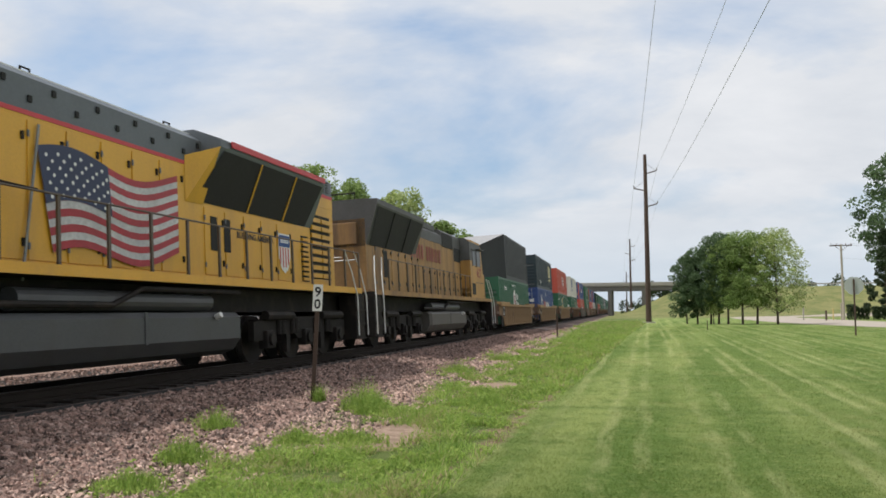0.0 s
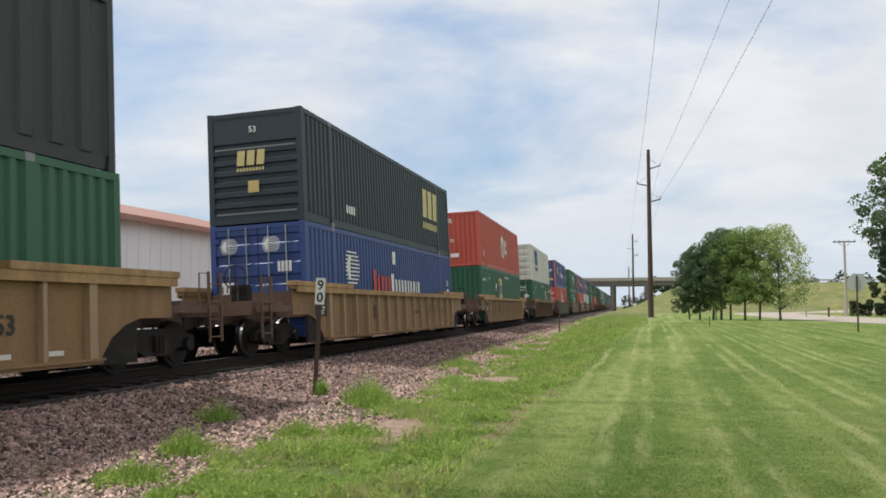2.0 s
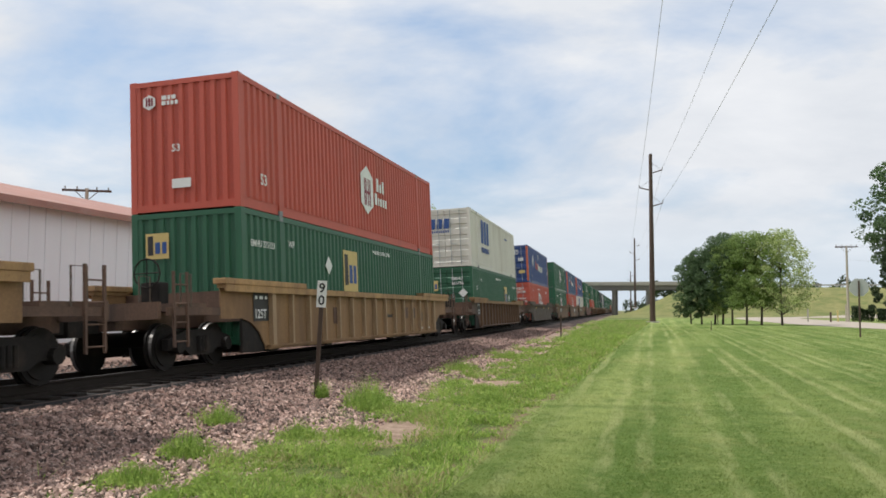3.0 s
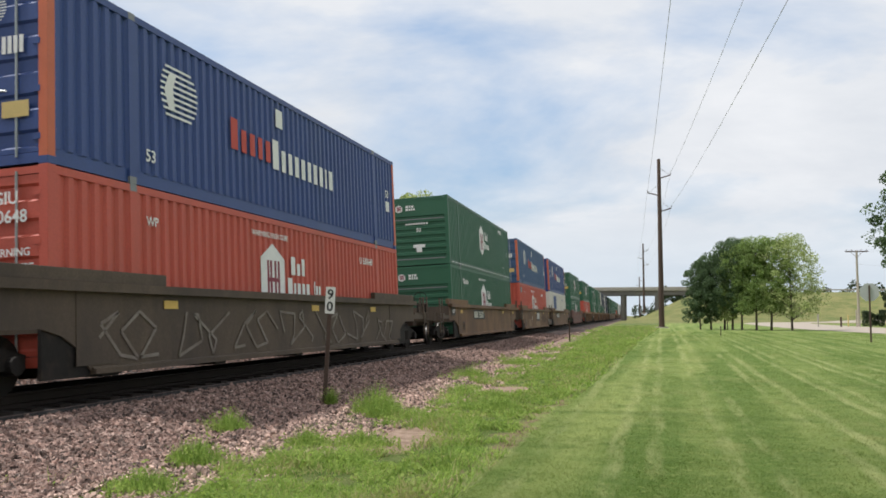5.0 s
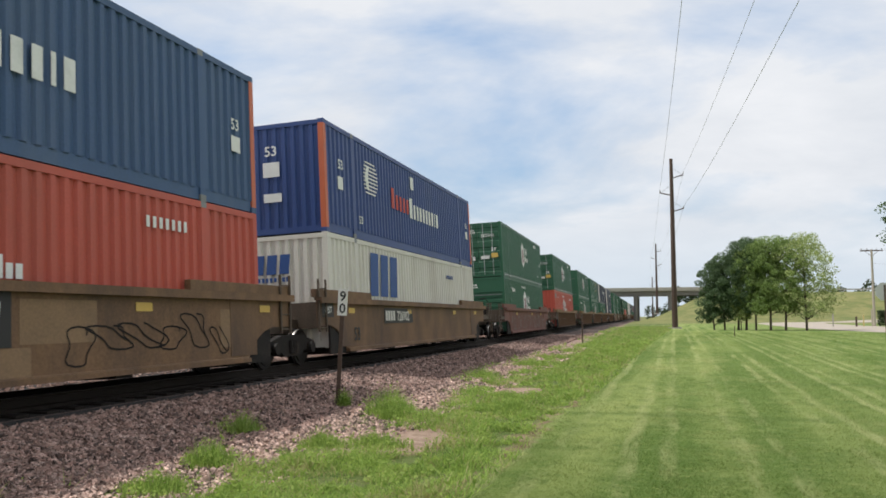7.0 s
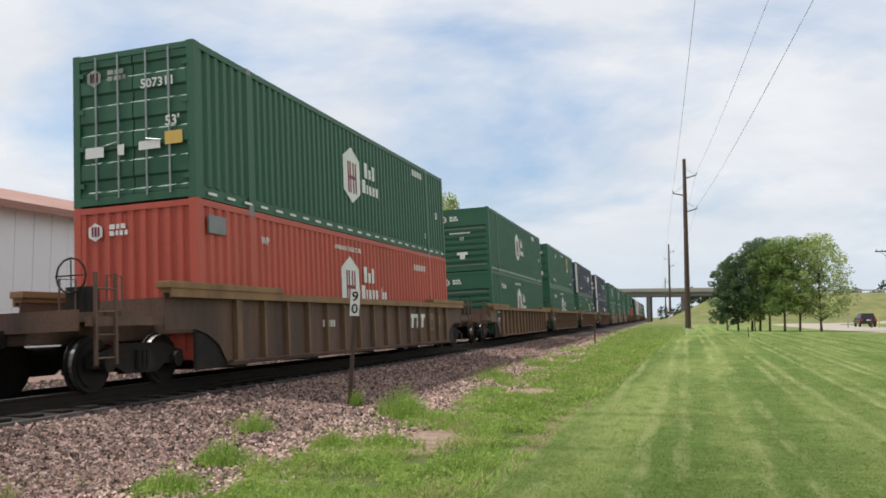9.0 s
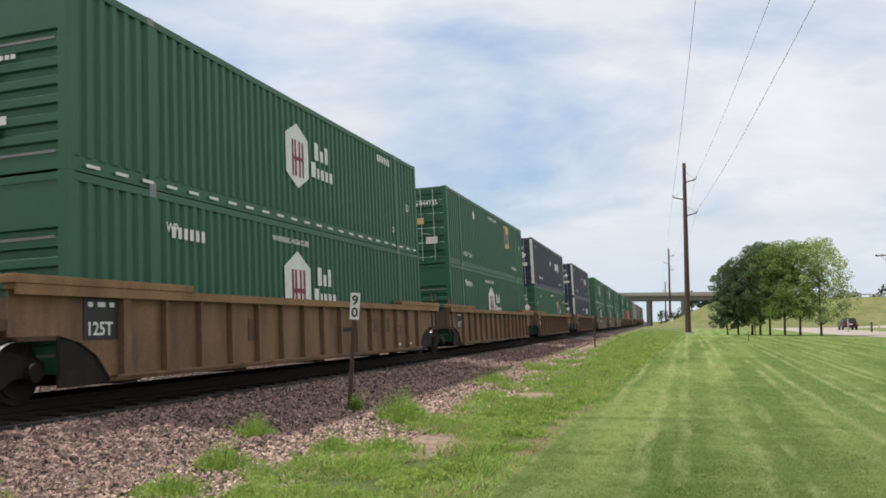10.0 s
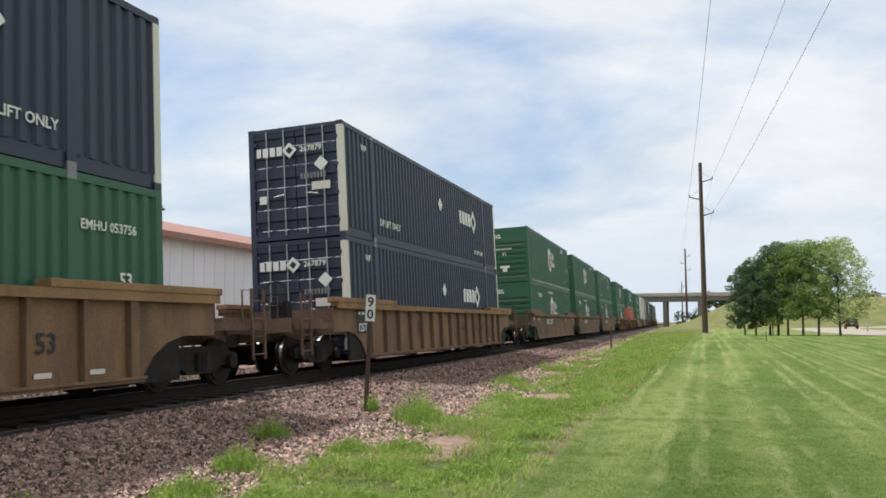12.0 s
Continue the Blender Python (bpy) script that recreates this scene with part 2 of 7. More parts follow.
M_CAR = mat("dark_car_paint", (0.035, 0.014, 0.022), 0.25, 0.1, bump=0)
M_TYRE = mat("tyre_rubber", (0.02, 0.02, 0.02), 0.8, 0.1)
M_TAIL = mat("red_tail_lamp", (0.35, 0.01, 0.01), 0.3, 0.1, bump=0)

# ---- building helpers ----


def part(name, bm, material, parent=None, label="", smooth=False):
    """Links a bmesh as one mesh object, under a thing or a part if given."""
    me = bm if isinstance(bm, bpy.types.Mesh) else bpy.data.meshes.new(name)
    if not isinstance(bm, bpy.types.Mesh):
        bmesh.ops.recalc_face_normals(bm, faces=bm.faces[:])
        bm.to_mesh(me)
        bm.free()
        for p in me.polygons:
            p.use_smooth = smooth
    if not me.materials:
        me.materials.append(material)
    ob = new(name, me)
    ob.parent = parent
    if label:
        ob["label"] = label
    return ob


def thing(name, label, category, group="", kind=""):
    ob = new(name)
    ob.empty_display_size = 0.3
    return tagged(ob, label, category, group, kind)


def box(bm, x0, x1, y0, y1, z0, z1, bevel=0.0):
    made = bmesh.ops.create_cube(bm, size=1.0, matrix=Matrix.Translation(((x0 + x1) / 2, (y0 + y1) / 2, (z0 + z1) / 2)) @ Matrix.Diagonal((abs(x1 - x0), abs(y1 - y0), abs(z1 - z0), 1)))
    if bevel:
        edges = {e for v in made["verts"] for e in v.link_edges}
        bmesh.ops.bevel(bm, geom=list(edges), offset=bevel, segments=2, affect="EDGES", profile=0.7)
    return bm


def boxes(*rows, bevel=0.0):
    bm = bmesh.new()
    for r in rows:
        box(bm, *r, bevel=bevel)
    return bm


def tube(bm, a, b, r0, r1=None, sides=8):
    """A tapered round bar from a to b."""
    a, b = Vector(a), Vector(b)
    d = b - a
    m = Matrix.Translation((a + b) / 2) @ d.to_track_quat("Z", "Y").to_matrix().to_4x4()
    bmesh.ops.create_cone(bm, cap_ends=True, segments=sides, radius1=r0, radius2=r0 if r1 is None else r1, depth=d.length, matrix=m)
    return bm


def tubes(points, r, sides=6):
    """One connected round bar along the points."""
    bm = bmesh.new()
    pts = [Vector(p) for p in points]
    rings = []
    for i, p in enumerate(pts):
        d = (pts[min(i + 1, len(pts) - 1)] - pts[max(i - 1, 0)]).normalized()
        a = d.orthogonal().normalized() if i == 0 else (side - d * side.dot(d)).normalized()
        side = a
        b = d.cross(a)
        rings.append([bm.verts.new(p + r * (a * math.cos(2 * math.pi * k / sides) + b * math.sin(2 * math.pi * k / sides))) for k in range(sides)])
    for u, v in zip(rings, rings[1:]):
        for k in range(sides):
            bm.faces.new((u[k], u[(k + 1) % sides], v[(k + 1) % sides], v[k]))
    bm.faces.new(rings[0][::-1])
    bm.faces.new(rings[-1])
    return bm


def plate(bm, outline, x0, x1):
    """A plate with that outline in the y-z plane, between x0 and x1."""
    a = [bm.verts.new((x0, y, z)) for y, z in outline]
    b = [bm.verts.new((x1, y, z)) for y, z in outline]
    bm.faces.new(a)
    bm.faces.new(b[::-1])
    for i in range(len(a)):
        j = (i + 1) % len(a)
        bm.faces.new((a[i], b[i], b[j], a[j]))
    return bm


def disc(bm, centre, r, width, sides=24):
    """A wheel-shaped disc whose axle lies across the track."""
    x, y, z = centre
    return tube(bm, (x - width / 2, y, z), (x + width / 2, y, z), r, sides=sides)


# ---- the line of the track ----
BEND, BEND_END, BEND_START = 0.000945, 48.5, -40.0
TRACK_X, RAIL_Z, CANT = -9.625, 0.337, 2.855
SPEED = 27.18
RAIL_LIFT = 0.045


def track_x(y):
    if y > BEND_END:
        return TRACK_X - BEND * BEND_END ** 2 / 2 - BEND * BEND_END * (y - BEND_END)
    if y < BEND_START:
        return TRACK_X - BEND * BEND_START ** 2 / 2 - BEND * BEND_START * (y - BEND_START)
    return TRACK_X - BEND * y * y / 2


def along(s):
    """The point of the track's middle, s metres along it."""
    if s > BEND_END:
        s = BEND_END + (s - BEND_END) / math.sqrt(1 + (BEND * BEND_END) ** 2)
    elif s < BEND_START:
        s = BEND_START + (s - BEND_START) / math.sqrt(1 + (BEND * BEND_START) ** 2)
    return Vector((track_x(s), s, RAIL_Z))


def on_track(s, length=16.15):
    """The pose of a vehicle whose chord starts s metres along the track: x to the camera's side, y along, z up."""
    a, b = along(s), along(s + length)
    d = b - a
    return Matrix.Translation(a) @ Matrix.Rotation(math.atan2(-d.x, d.y), 4, "Z") @ Matrix.Rotation(radians(-CANT), 4, "Y")


# ---- ground ----


def rise(y):
    """The lawn climbs a little away from the camera."""
    t = min(1.0, max(0.0, (y - 12) / 40))
    return 0.25 * t * t * (3 - 2 * t)


def ease(v, a, b):
    t = min(1.0, max(0.0, (v - a) / (b - a)))
    return t * t * (3 - 2 * t)


def ground_z(x, y):
    base = rise(y)
    u = x - track_x(y)
    if u < 0:
        base = rise(y) * 0.8
    # highway bank, which ends in a spill slope beside the railway
    along_bank = ease(x, track_x(235) + 5, track_x(235) + 27)
    bank = 7.1 * ease(y, 178, 224) * along_bank * (1 - ease(y, 250, 290))
    left = 7.1 * ease(y, 178, 224) * (1 - ease(x, track_x(235) - 34, track_x(235) - 14)) * (1 - ease(y, 250, 290))
    bed = 0.0
    if abs(u) < 6:
        bed = -0.30 * (1 - ease(abs(u), 2.5, 4.5))
    dip = -0.05 * math.exp(-((u - 5.5) / 1.2) ** 2)
    bumps = 0.03 * noise.noise((x * 0.5, y * 0.5, 0.3)) if -3.0 > x > -8 else 0.0
    return base + max(bank, left) + bed + dip + bumps


def strip(values):
    return sorted(set(round(v, 3) for v in values))


def grid_mesh(name, xs, ys, height):
    verts = [(x, y, height(x, y)) for y in ys for x in xs]
    n = len(xs)
    faces = [(j * n + i, j * n + i + 1, (j + 1) * n + i + 1, (j + 1) * n + i) for j in range(len(ys) - 1) for i in range(n - 1)]
    me = bpy.data.meshes.new(name)
    me.from_pydata(verts, [], faces)
    for p in me.polygons:
        p.use_smooth = True
    return me


# bare earth in the rough grass: middle and half widths
BARE = ((-3.75, 9.95, 1.1, 1.35), (-3.5, 17.2, 0.55, 0.9), (-4.9, 14.6, 0.7, 1.9), (-4.95, 10.0, 0.45, 0.8), (-4.75, 8.3, 0.4, 0.45), (-4.9, 24.0, 0.4, 2.0))


def ground_material(name, through_light=0.0):
    """Mown lawn in stripes, rough grass beside it, bare gravelly soil towards the track, tawny grass on the bank."""
    m = bpy.data.materials.new(name)
    m.use_nodes = True
    n, l = m.node_tree.nodes, m.node_tree.links
    bsdf = n["Principled BSDF"]
    tc = n.new("ShaderNodeTexCoord")
    sep = n.new("ShaderNodeSeparateXYZ")
    l.new(tc.outputs["Object"], sep.inputs[0])

    def noise_of(scale, detail=4, rough=0.55, stretch=(1, 1, 1)):
        mp = n.new("ShaderNodeMapping")
        mp.inputs["Scale"].default_value = stretch
        l.new(tc.outputs["Object"], mp.inputs[0])
        t = n.new("ShaderNodeTexNoise")
        t.inputs["Scale"].default_value, t.inputs["Detail"].default_value, t.inputs["Roughness"].default_value = scale, detail, rough
        l.new(mp.outputs[0], t.inputs["Vector"])
        return t.outputs["Fac"]

    def math_of(op, a, b=0.0, c=0.0):
        q = n.new("ShaderNodeMath")
        q.operation = op
        for k, v in enumerate((a, b, c)):
            if isinstance(v, (int, float)):
                q.inputs[k].default_value = v
            else:
                l.new(v, q.inputs[k])
        return q.outputs[0]

    def span(v, a, b, lo=0.0, hi=1.0):
        q = n.new("ShaderNodeMapRange")
        q.interpolation_type = "SMOOTHSTEP"
        q.inputs["From Min"].default_value, q.inputs["From Max"].default_value = a, b
        q.inputs["To Min"].default_value, q.inputs["To Max"].default_value = lo, hi
        l.new(v, q.inputs["Value"])
        return q.outputs[0]

    def blend(f, a, b):
        q = n.new("ShaderNodeMix")
        q.data_type = "RGBA"
        l.new(f, q.inputs["Factor"])
        for k, v in ((6, a), (7, b)):
            if isinstance(v, tuple):
                q.inputs[k].default_value = (*v, 1)
            else:
                l.new(v, q.inputs[k])
        return q.outputs[2]

    wob = noise_of(1.3, 4)
    x = math_of("ADD", sep.outputs[0], math_of("MULTIPLY_ADD", wob, 1.2, -0.6))
    # mower passes: two directions, along the track and a little across it
    thin = math_of("MULTIPLY_ADD", noise_of(0.35, 3), 0.5, -0.25)
    pass_a = math_of("SINE", math_of("MULTIPLY", math_of("ADD", sep.outputs[0], thin), 4.4))
    pass_b = math_of("SINE", math_of("MULTIPLY", math_of("ADD", math_of("MULTIPLY_ADD", sep.outputs[1], -0.10, 0.0), math_of("ADD", sep.outputs[0], thin)), 1.7))
    cross = math_of("SINE", math_of("MULTIPLY", math_of("ADD", sep.outputs[1], math_of("MULTIPLY", sep.outputs[0], -0.06)), 0.55))
    lawn_f = math_of("ADD", math_of("MULTIPLY", span(pass_a, -0.5, 0.9), 0.30), math_of("ADD", math_of("MULTIPLY", span(pass_b, -0.6, 0.6), 0.30), math_of("MULTIPLY", cross, 0.10)))
    lawn_f = math_of("ADD", lawn_f, math_of("MULTIPLY_ADD", noise_of(1.6, 7, 0.75), 0.9, -0.22))
    lawn = blend(span(lawn_f, 0.1, 0.95), (0.110, 0.182, 0.036), (0.288, 0.346, 0.110))
    # a wide darker swath, and the paler one beside the rough grass
    lawn = blend(span(math_of("ADD", sep.outputs[0], math_of("MULTIPLY_ADD", noise_of(0.5, 5, 0.7), 2.4, -1.2)), -0.4, 2.6, 0.0, 0.5), lawn, (0.112, 0.182, 0.036))
    lawn = blend(span(noise_of(0.55, 7, 0.75, (1, 0.5, 1)), 0.50, 0.68, 0.0, 0.65), lawn, (0.317, 0.326, 0.127))
    lawn = blend(span(noise_of(3.4, 8, 0.8, (0.7, 0.5, 1)), 0.48, 0.62, 0.0, 0.6), lawn, (0.092, 0.156, 0.031))
    lawn = blend(span(noise_of(9.0, 7, 0.8, (0.6, 1.0, 1)), 0.50, 0.66, 0.0, 0.55), lawn, (0.331, 0.378, 0.130))
    # pairs of pale wheel tracks, broken along their length
    for gauge, shift in ((5.15, 0.0), (5.15, 2.1)):
        line = span(math_of("SINE", math_of("ADD", math_of("MULTIPLY", math_of("ADD", math_of("MULTIPLY_ADD", sep.outputs[1], 0.018, 0.1), math_of("ADD", sep.outputs[0], math_of("MULTIPLY", thin, 0.5))), gauge), 1.57 + shift)), 0.80, 1.0)
        lawn = blend(math_of("MULTIPLY", line, span(noise_of(0.9 + 0.2 * shift, 6, 0.75, (1, 0.16, 1)), 0.40, 0.62, 0.0, 0.62)), lawn, (0.422, 0.442, 0.197))
    # faint passes across
    lawn = blend(math_of("MULTIPLY", span(math_of("SINE", math_of("MULTIPLY", math_of("ADD", sep.outputs[1], math_of("MULTIPLY_ADD", noise_of(0.6, 4), 1.6, 0.0)), 1.9)), 0.45, 1.0), span(noise_of(0.7, 5, 0.7, (0.25, 1, 1)), 0.44, 0.64, 0.0, 0.55)), lawn, (0.099, 0.160, 0.034))
    lawn = blend(span(noise_of(60, 6, 0.8), 0.46, 0.60, 0.0, 0.45), lawn, (0.064, 0.109, 0.021))
    lawn = blend(span(noise_of(28, 6, 0.8), 0.54, 0.66, 0.0, 0.45), lawn, (0.381, 0.397, 0.162))
    rough_grass = blend(span(noise_of(2.0, 6, 0.7), 0.35, 0.65), (0.075, 0.125, 0.025), (0.16, 0.19, 0.065))
    straw = blend(span(noise_of(14, 5, 0.7), 0.4, 0.7), (0.22, 0.16, 0.10), (0.36, 0.26, 0.18))
    rough_grass = blend(span(noise_of(0.9, 6, 0.7), 0.58, 0.66), rough_grass, straw)
    # dry line along the lawn's edge
    edge = math_of("ABSOLUTE", math_of("ADD", x, 2.0))
    rough_grass = blend(span(edge, 0.3, 0.05), rough_grass, straw)
    near = blend(span(x, -2.1, -1.9), rough_grass, lawn)
    gravel = blend(span(noise_of(26, 6, 0.75), 0.35, 0.7), (0.20, 0.13, 0.105), (0.42, 0.31, 0.26))
    soil = blend(span(noise_of(5, 7, 0.75), 0.35, 0.7), (0.28, 0.20, 0.145), (0.50, 0.37, 0.29))
    for bx, by, rx, ry in BARE:
        dx = math_of("MULTIPLY", math_of("ADD", sep.outputs[0], -bx), 1 / rx)
        dy = math_of("MULTIPLY", math_of("ADD", sep.outputs[1], -by), 1 / ry)
        d2 = math_of("ADD", math_of("ADD", math_of("MULTIPLY", dx, dx), math_of("MULTIPLY", dy, dy)), math_of("MULTIPLY_ADD", noise_of(2.5, 6, 0.7), 1.4, -0.7))
        near = blend(span(d2, 1.15, 0.75), near, soil)
    away = math_of("MULTIPLY", math_of("MAXIMUM", math_of("ADD", sep.outputs[1], -40.0), 0.0), 0.05)
    beyond = math_of("ADD", x, away)
    mixed = math_of("ADD", beyond, math_of("MULTIPLY_ADD", noise_of(0.8, 6, 0.7), 3.2, -1.6))
    near = blend(span(mixed, -5.6, -4.9), soil, near)
    near = blend(span(beyond, -5.7, -5.2), gravel, near)
    tawny = blend(span(noise_of(0.25, 6, 0.7), 0.35, 0.65), (0.125, 0.150, 0.052), (0.215, 0.205, 0.085))
    colour = blend(span(sep.outputs[1], 130, 170), near, tawny)
    l.new(colour, bsdf.inputs["Base Color"])
    bsdf.inputs["Roughness"].default_value = 0.95
    bsdf.inputs["Specular IOR Level"].default_value = 0.15
    bp = n.new("ShaderNodeBump")
    bp.inputs["Strength"].default_value, bp.inputs["Distance"].default_value = 0.8, 0.05
    l.new(noise_of(45, 5, 0.75), bp.inputs["Height"])
    if through_light:
        tr = n.new("ShaderNodeBsdfTranslucent")
        l.new(colour, tr.inputs[0])
        mx = n.new("ShaderNodeMixShader")
        mx.inputs[0].default_value = through_light
        l.new(bsdf.outputs[0], mx.inputs[1])
        l.new(tr.outputs[0], mx.inputs[2])
        l.new(mx.outputs[0], n["Material Output"].inputs[0])
    else:
        l.new(bp.outputs[0], bsdf.inputs["Normal"])
    return m


M_GROUND = ground_material("ground_cover")
M_MOWN = ground_material("mown_blades", 0.5)
xs = strip([-2500, -1200, -600, -300, -150, -100, -80] + [-60 + i for i in range(0, 41)] + [-20 + 0.5 * i for i in range(0, 45)] + [3 + 2 * i for i in range(0, 40)] + [100, 150, 300, 600, 1200, 2500])
ys = strip([-2000, -800, -300, -120, -60, -30] + [-20 + i for i in range(0, 80)] + [60 + 4 * i for i in range(0, 60)] + [320, 400, 600, 1000, 1800, 3500])
tagged(part("ground", grid_mesh("ground", xs, ys, ground_z), M_GROUND), "striped mown lawn running into rough grass and gravel", "ground", kind="structure")

# ---- ballast bed, ties and rails ----
M_BALLAST = mat("grey_pink_crushed_ballast", (0.115, 0.078, 0.066), 0.9, 0.35, 9, 45, 0.9, tint=(0.11, 0.085, 0.08), tint_amount=0.6, bump_dist=0.05)
BED = [(-4.9, -0.45), (-3.4, -0.16), (-1.75, -0.15), (1.4, -0.13), (1.5, -0.20), (2.3, -0.22), (3.4, -0.34), (4.9, -0.45)]
bed_s = strip([-300, -200, -120, -60] + [-40 + 2 * i for i in range(0, 60)] + [80 + 5 * i for i in range(0, 50)] + [400, 600])


def bed_point(s, u, z):
    p = along(s)
    return Vector((p.x + u, p.y, max(p.z + z, ground_z(p.x + u, p.y) + 0.012 if abs(u) < 4.8 else ground_z(p.x + u, p.y) - 0.05)))


me = bpy.data.meshes.new("ballast")
fine_u = strip([u for u, _ in BED] + [-4.2, -2.5, 0, 2.0, 2.6, 3.0, 3.7, 4.0, 4.4])


def bed_z(u):
    for (u0, z0), (u1, z1) in zip(BED, BED[1:]):
        if u0 <= u <= u1:
            return z0 + (z1 - z0) * (u - u0) / (u1 - u0)
    return -0.45


vs = [bed_point(s, u, bed_z(u)) for s in bed_s for u in fine_u]
k = len(fine_u)
me.from_pydata(vs, [], [(j * k + i, j * k + i + 1, (j + 1) * k + i + 1, (j + 1) * k + i) for j in range(len(bed_s) - 1) for i in range(k - 1)])
tagged(part("track_bed", me, M_BALLAST), "bed of crushed grey and pink ballast under the track", "ballast", kind="structure")
# oily ballast, its colour blackened further for the shade under the train
M_OILY_SHADED = mat("oily_shaded_ballast", (0.016, 0.014, 0.013), 0.85, 0.4, 9, 45, 0.9, bump_dist=0.05)
me = bpy.data.meshes.new("oily_shaded_bed")
dark_u = [-3.2, -1.9, -1.35, -0.9, 0.0, 0.9, 1.42, 1.62]
vs = [bed_point(s, u, bed_z(u) + 0.012 - (0.05 if u > 1.5 else 0)) for s in bed_s for u in dark_u]
k = len(dark_u)
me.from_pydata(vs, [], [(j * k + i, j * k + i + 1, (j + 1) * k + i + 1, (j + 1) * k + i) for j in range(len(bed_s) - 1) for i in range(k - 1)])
tagged(part("oily_shaded_track_bed", me, M_OILY_SHADED), "oily ballast between and beside the rails, blackened for the shade under the train", "ballast", kind="structure")


def swept(profile, s_list, lateral):
    """A profile (u, z) swept along the track at a lateral offset, leaning with the cant."""
    c, sn = math.cos(radians(CANT)), math.sin(radians(CANT))
    vs, fs = [], []
    k = len(profile)
    for s in s_list:
        p = along(s)
        for u, z in profile:
            w = u + lateral
            vs.append((p.x + w * c + z * -sn, p.y, p.z + w * sn + z * c + RAIL_LIFT))
    for j in range(len(s_list) - 1):
        for i in range(k):
            fs.append((j * k + i, j * k + (i + 1) % k, (j + 1) * k + (i + 1) % k, (j + 1) * k + i))
    me = bpy.data.meshes.new("rail")
    me.from_pydata(vs, [], fs)
    return me


rail_s = strip([-300, -200, -120, -60] + [-40 + 4 * i for i in range(0, 30)] + [80 + 10 * i for i in range(0, 26)] + [400, 600])
for side, name in ((-0.755, "rail_far"), (0.755, "rail_near")):
    web = swept([(-0.07, -0.215), (0.07, -0.215), (0.07, -0.155), (0.012, -0.14), (0.012, -0.045), (0.036, -0.035), (0.036, -0.004), (-0.036, -0.004), (-0.036, -0.035), (-0.012, -0.045), (-0.012, -0.14), (-0.07, -0.155)], rail_s, side)
    rail = tagged(part(name, web, M_RAIL), "rusty steel rail with a polished head", "rail", kind="structure")
    part("rail_head", swept([(-0.034, -0.004), (0.034, -0.004), (0.030, 0.0), (-0.030, 0.0)], rail_s, side), M_RAILTOP, rail, "bright worn running surface")
tie_bm = boxes((-1.3, 1.3, -0.115, 0.115, -0.30, -0.155), bevel=0.012)
tie_me = bpy.data.meshes.new("tie")
tie_bm.to_mesh(tie_me)
tie_bm.free()
ties = thing("railway_ties", "row of dark creosoted timber ties in ballast", "ties", kind="structure")
for i in range(150):
    o = part("tie", tie_me, M_TIE, ties)
    o.matrix_basis = on_track(-8 + 0.55 * i, 1.0)

# ---- highway bridge over the line ----


def bridge():
    t = thing("highway_bridge", "concrete highway bridge on dark piers crossing over the railway", "bridge")
    y0, y1 = 227, 239
    x_mid = track_x(233)
    x0, x1 = x_mid - 40, x_mid + 27
    part("deck", boxes((x0, x1, y0, y1, 8.05, 8.4)), M_CONCRETE, t)
    for yy in (y0 + 0.6, y0 + 3.4, y0 + 6.2, y0 + 9.0, y1 - 0.8):
        part("girder", boxes((x0, x1, yy, yy + 0.4, 6.95, 8.05)), M_PIER, t, "weathered steel girder")
    for yy in (y0, y1 - 0.3):
        part("parapet", boxes((x0, x1, yy - 0.06, yy + 0.3, 8.25, 9.05), bevel=0.03), M_CONCRETE, t, "pale concrete parapet")
    for dx in (-20, -7.5, 5.2, 14.0):
        cap = part("pier", boxes((x_mid + dx - 0.5, x_mid + dx + 0.5, y0 + 0.8, y1 - 0.8, 6.1, 6.95)), M_PIER, t, "dark concrete pier")
        for yy in (y0 + 1.6, y0 + 5.6, y0 + 9.6):
            bm = tube(bmesh.new(), (x_mid + dx, yy, -0.3), (x_mid + dx, yy, 6.15), 0.55, sides=14)
            part("column", bm, M_PIER, cap)
    return t


bridge()


def guard_rail():
    t = thing("guard_rail", "pale steel guard rail along the top of the grass bank", "guard rail")
    x = track_x(233) + 27.5
    part("beam", boxes((x, x + 150, 226.6, 226.7, 7.85, 8.15)), M_CONCRETE, t)
    for i in range(38):
        part("post", boxes((x + 4 * i, x + 4 * i + 0.12, 226.7, 226.85, 7.0, 8.05)), M_POLE2, t)


guard_rail()

# ---- transmission poles and wires ----


def transmission_pole(x, y, height, base, label, arm_length=1.15):
    t = thing("transmission_pole", label, "utility pole", "line of transmission poles")
    part("pole", tube(bmesh.new(), (0, 0, -0.3), (0, 0, height), 0.30, 0.17, 12), M_POLE, t)
    part("footing", tube(bmesh.new(), (0, 0, -0.2), (0, 0, 0.12), 0.75, 0.7, 14), M_CONCRETE, t, "round concrete footing")
    for side, z in ((1, height - 1.8), (-1, height - 3.6), (1, height - 5.3)):
        arm = part("arm", tubes([(0, 0, z - 0.25), (side * arm_length, 0, z + 0.05)], 0.06), M_POLE, t, "short braced insulator arm")
        part("brace", tubes([(0, 0, z + 0.9), (side * arm_length, 0, z + 0.05)], 0.022, 5), M_WIRE, arm)
        part("insulator", tubes([(side * arm_length, 0, z + 0.05), (side * (arm_length + 0.05), 0, z + 0.35)], 0.05, 6), M_PIER, arm)
    t.matrix_basis = pose(x, y, base)
    return t


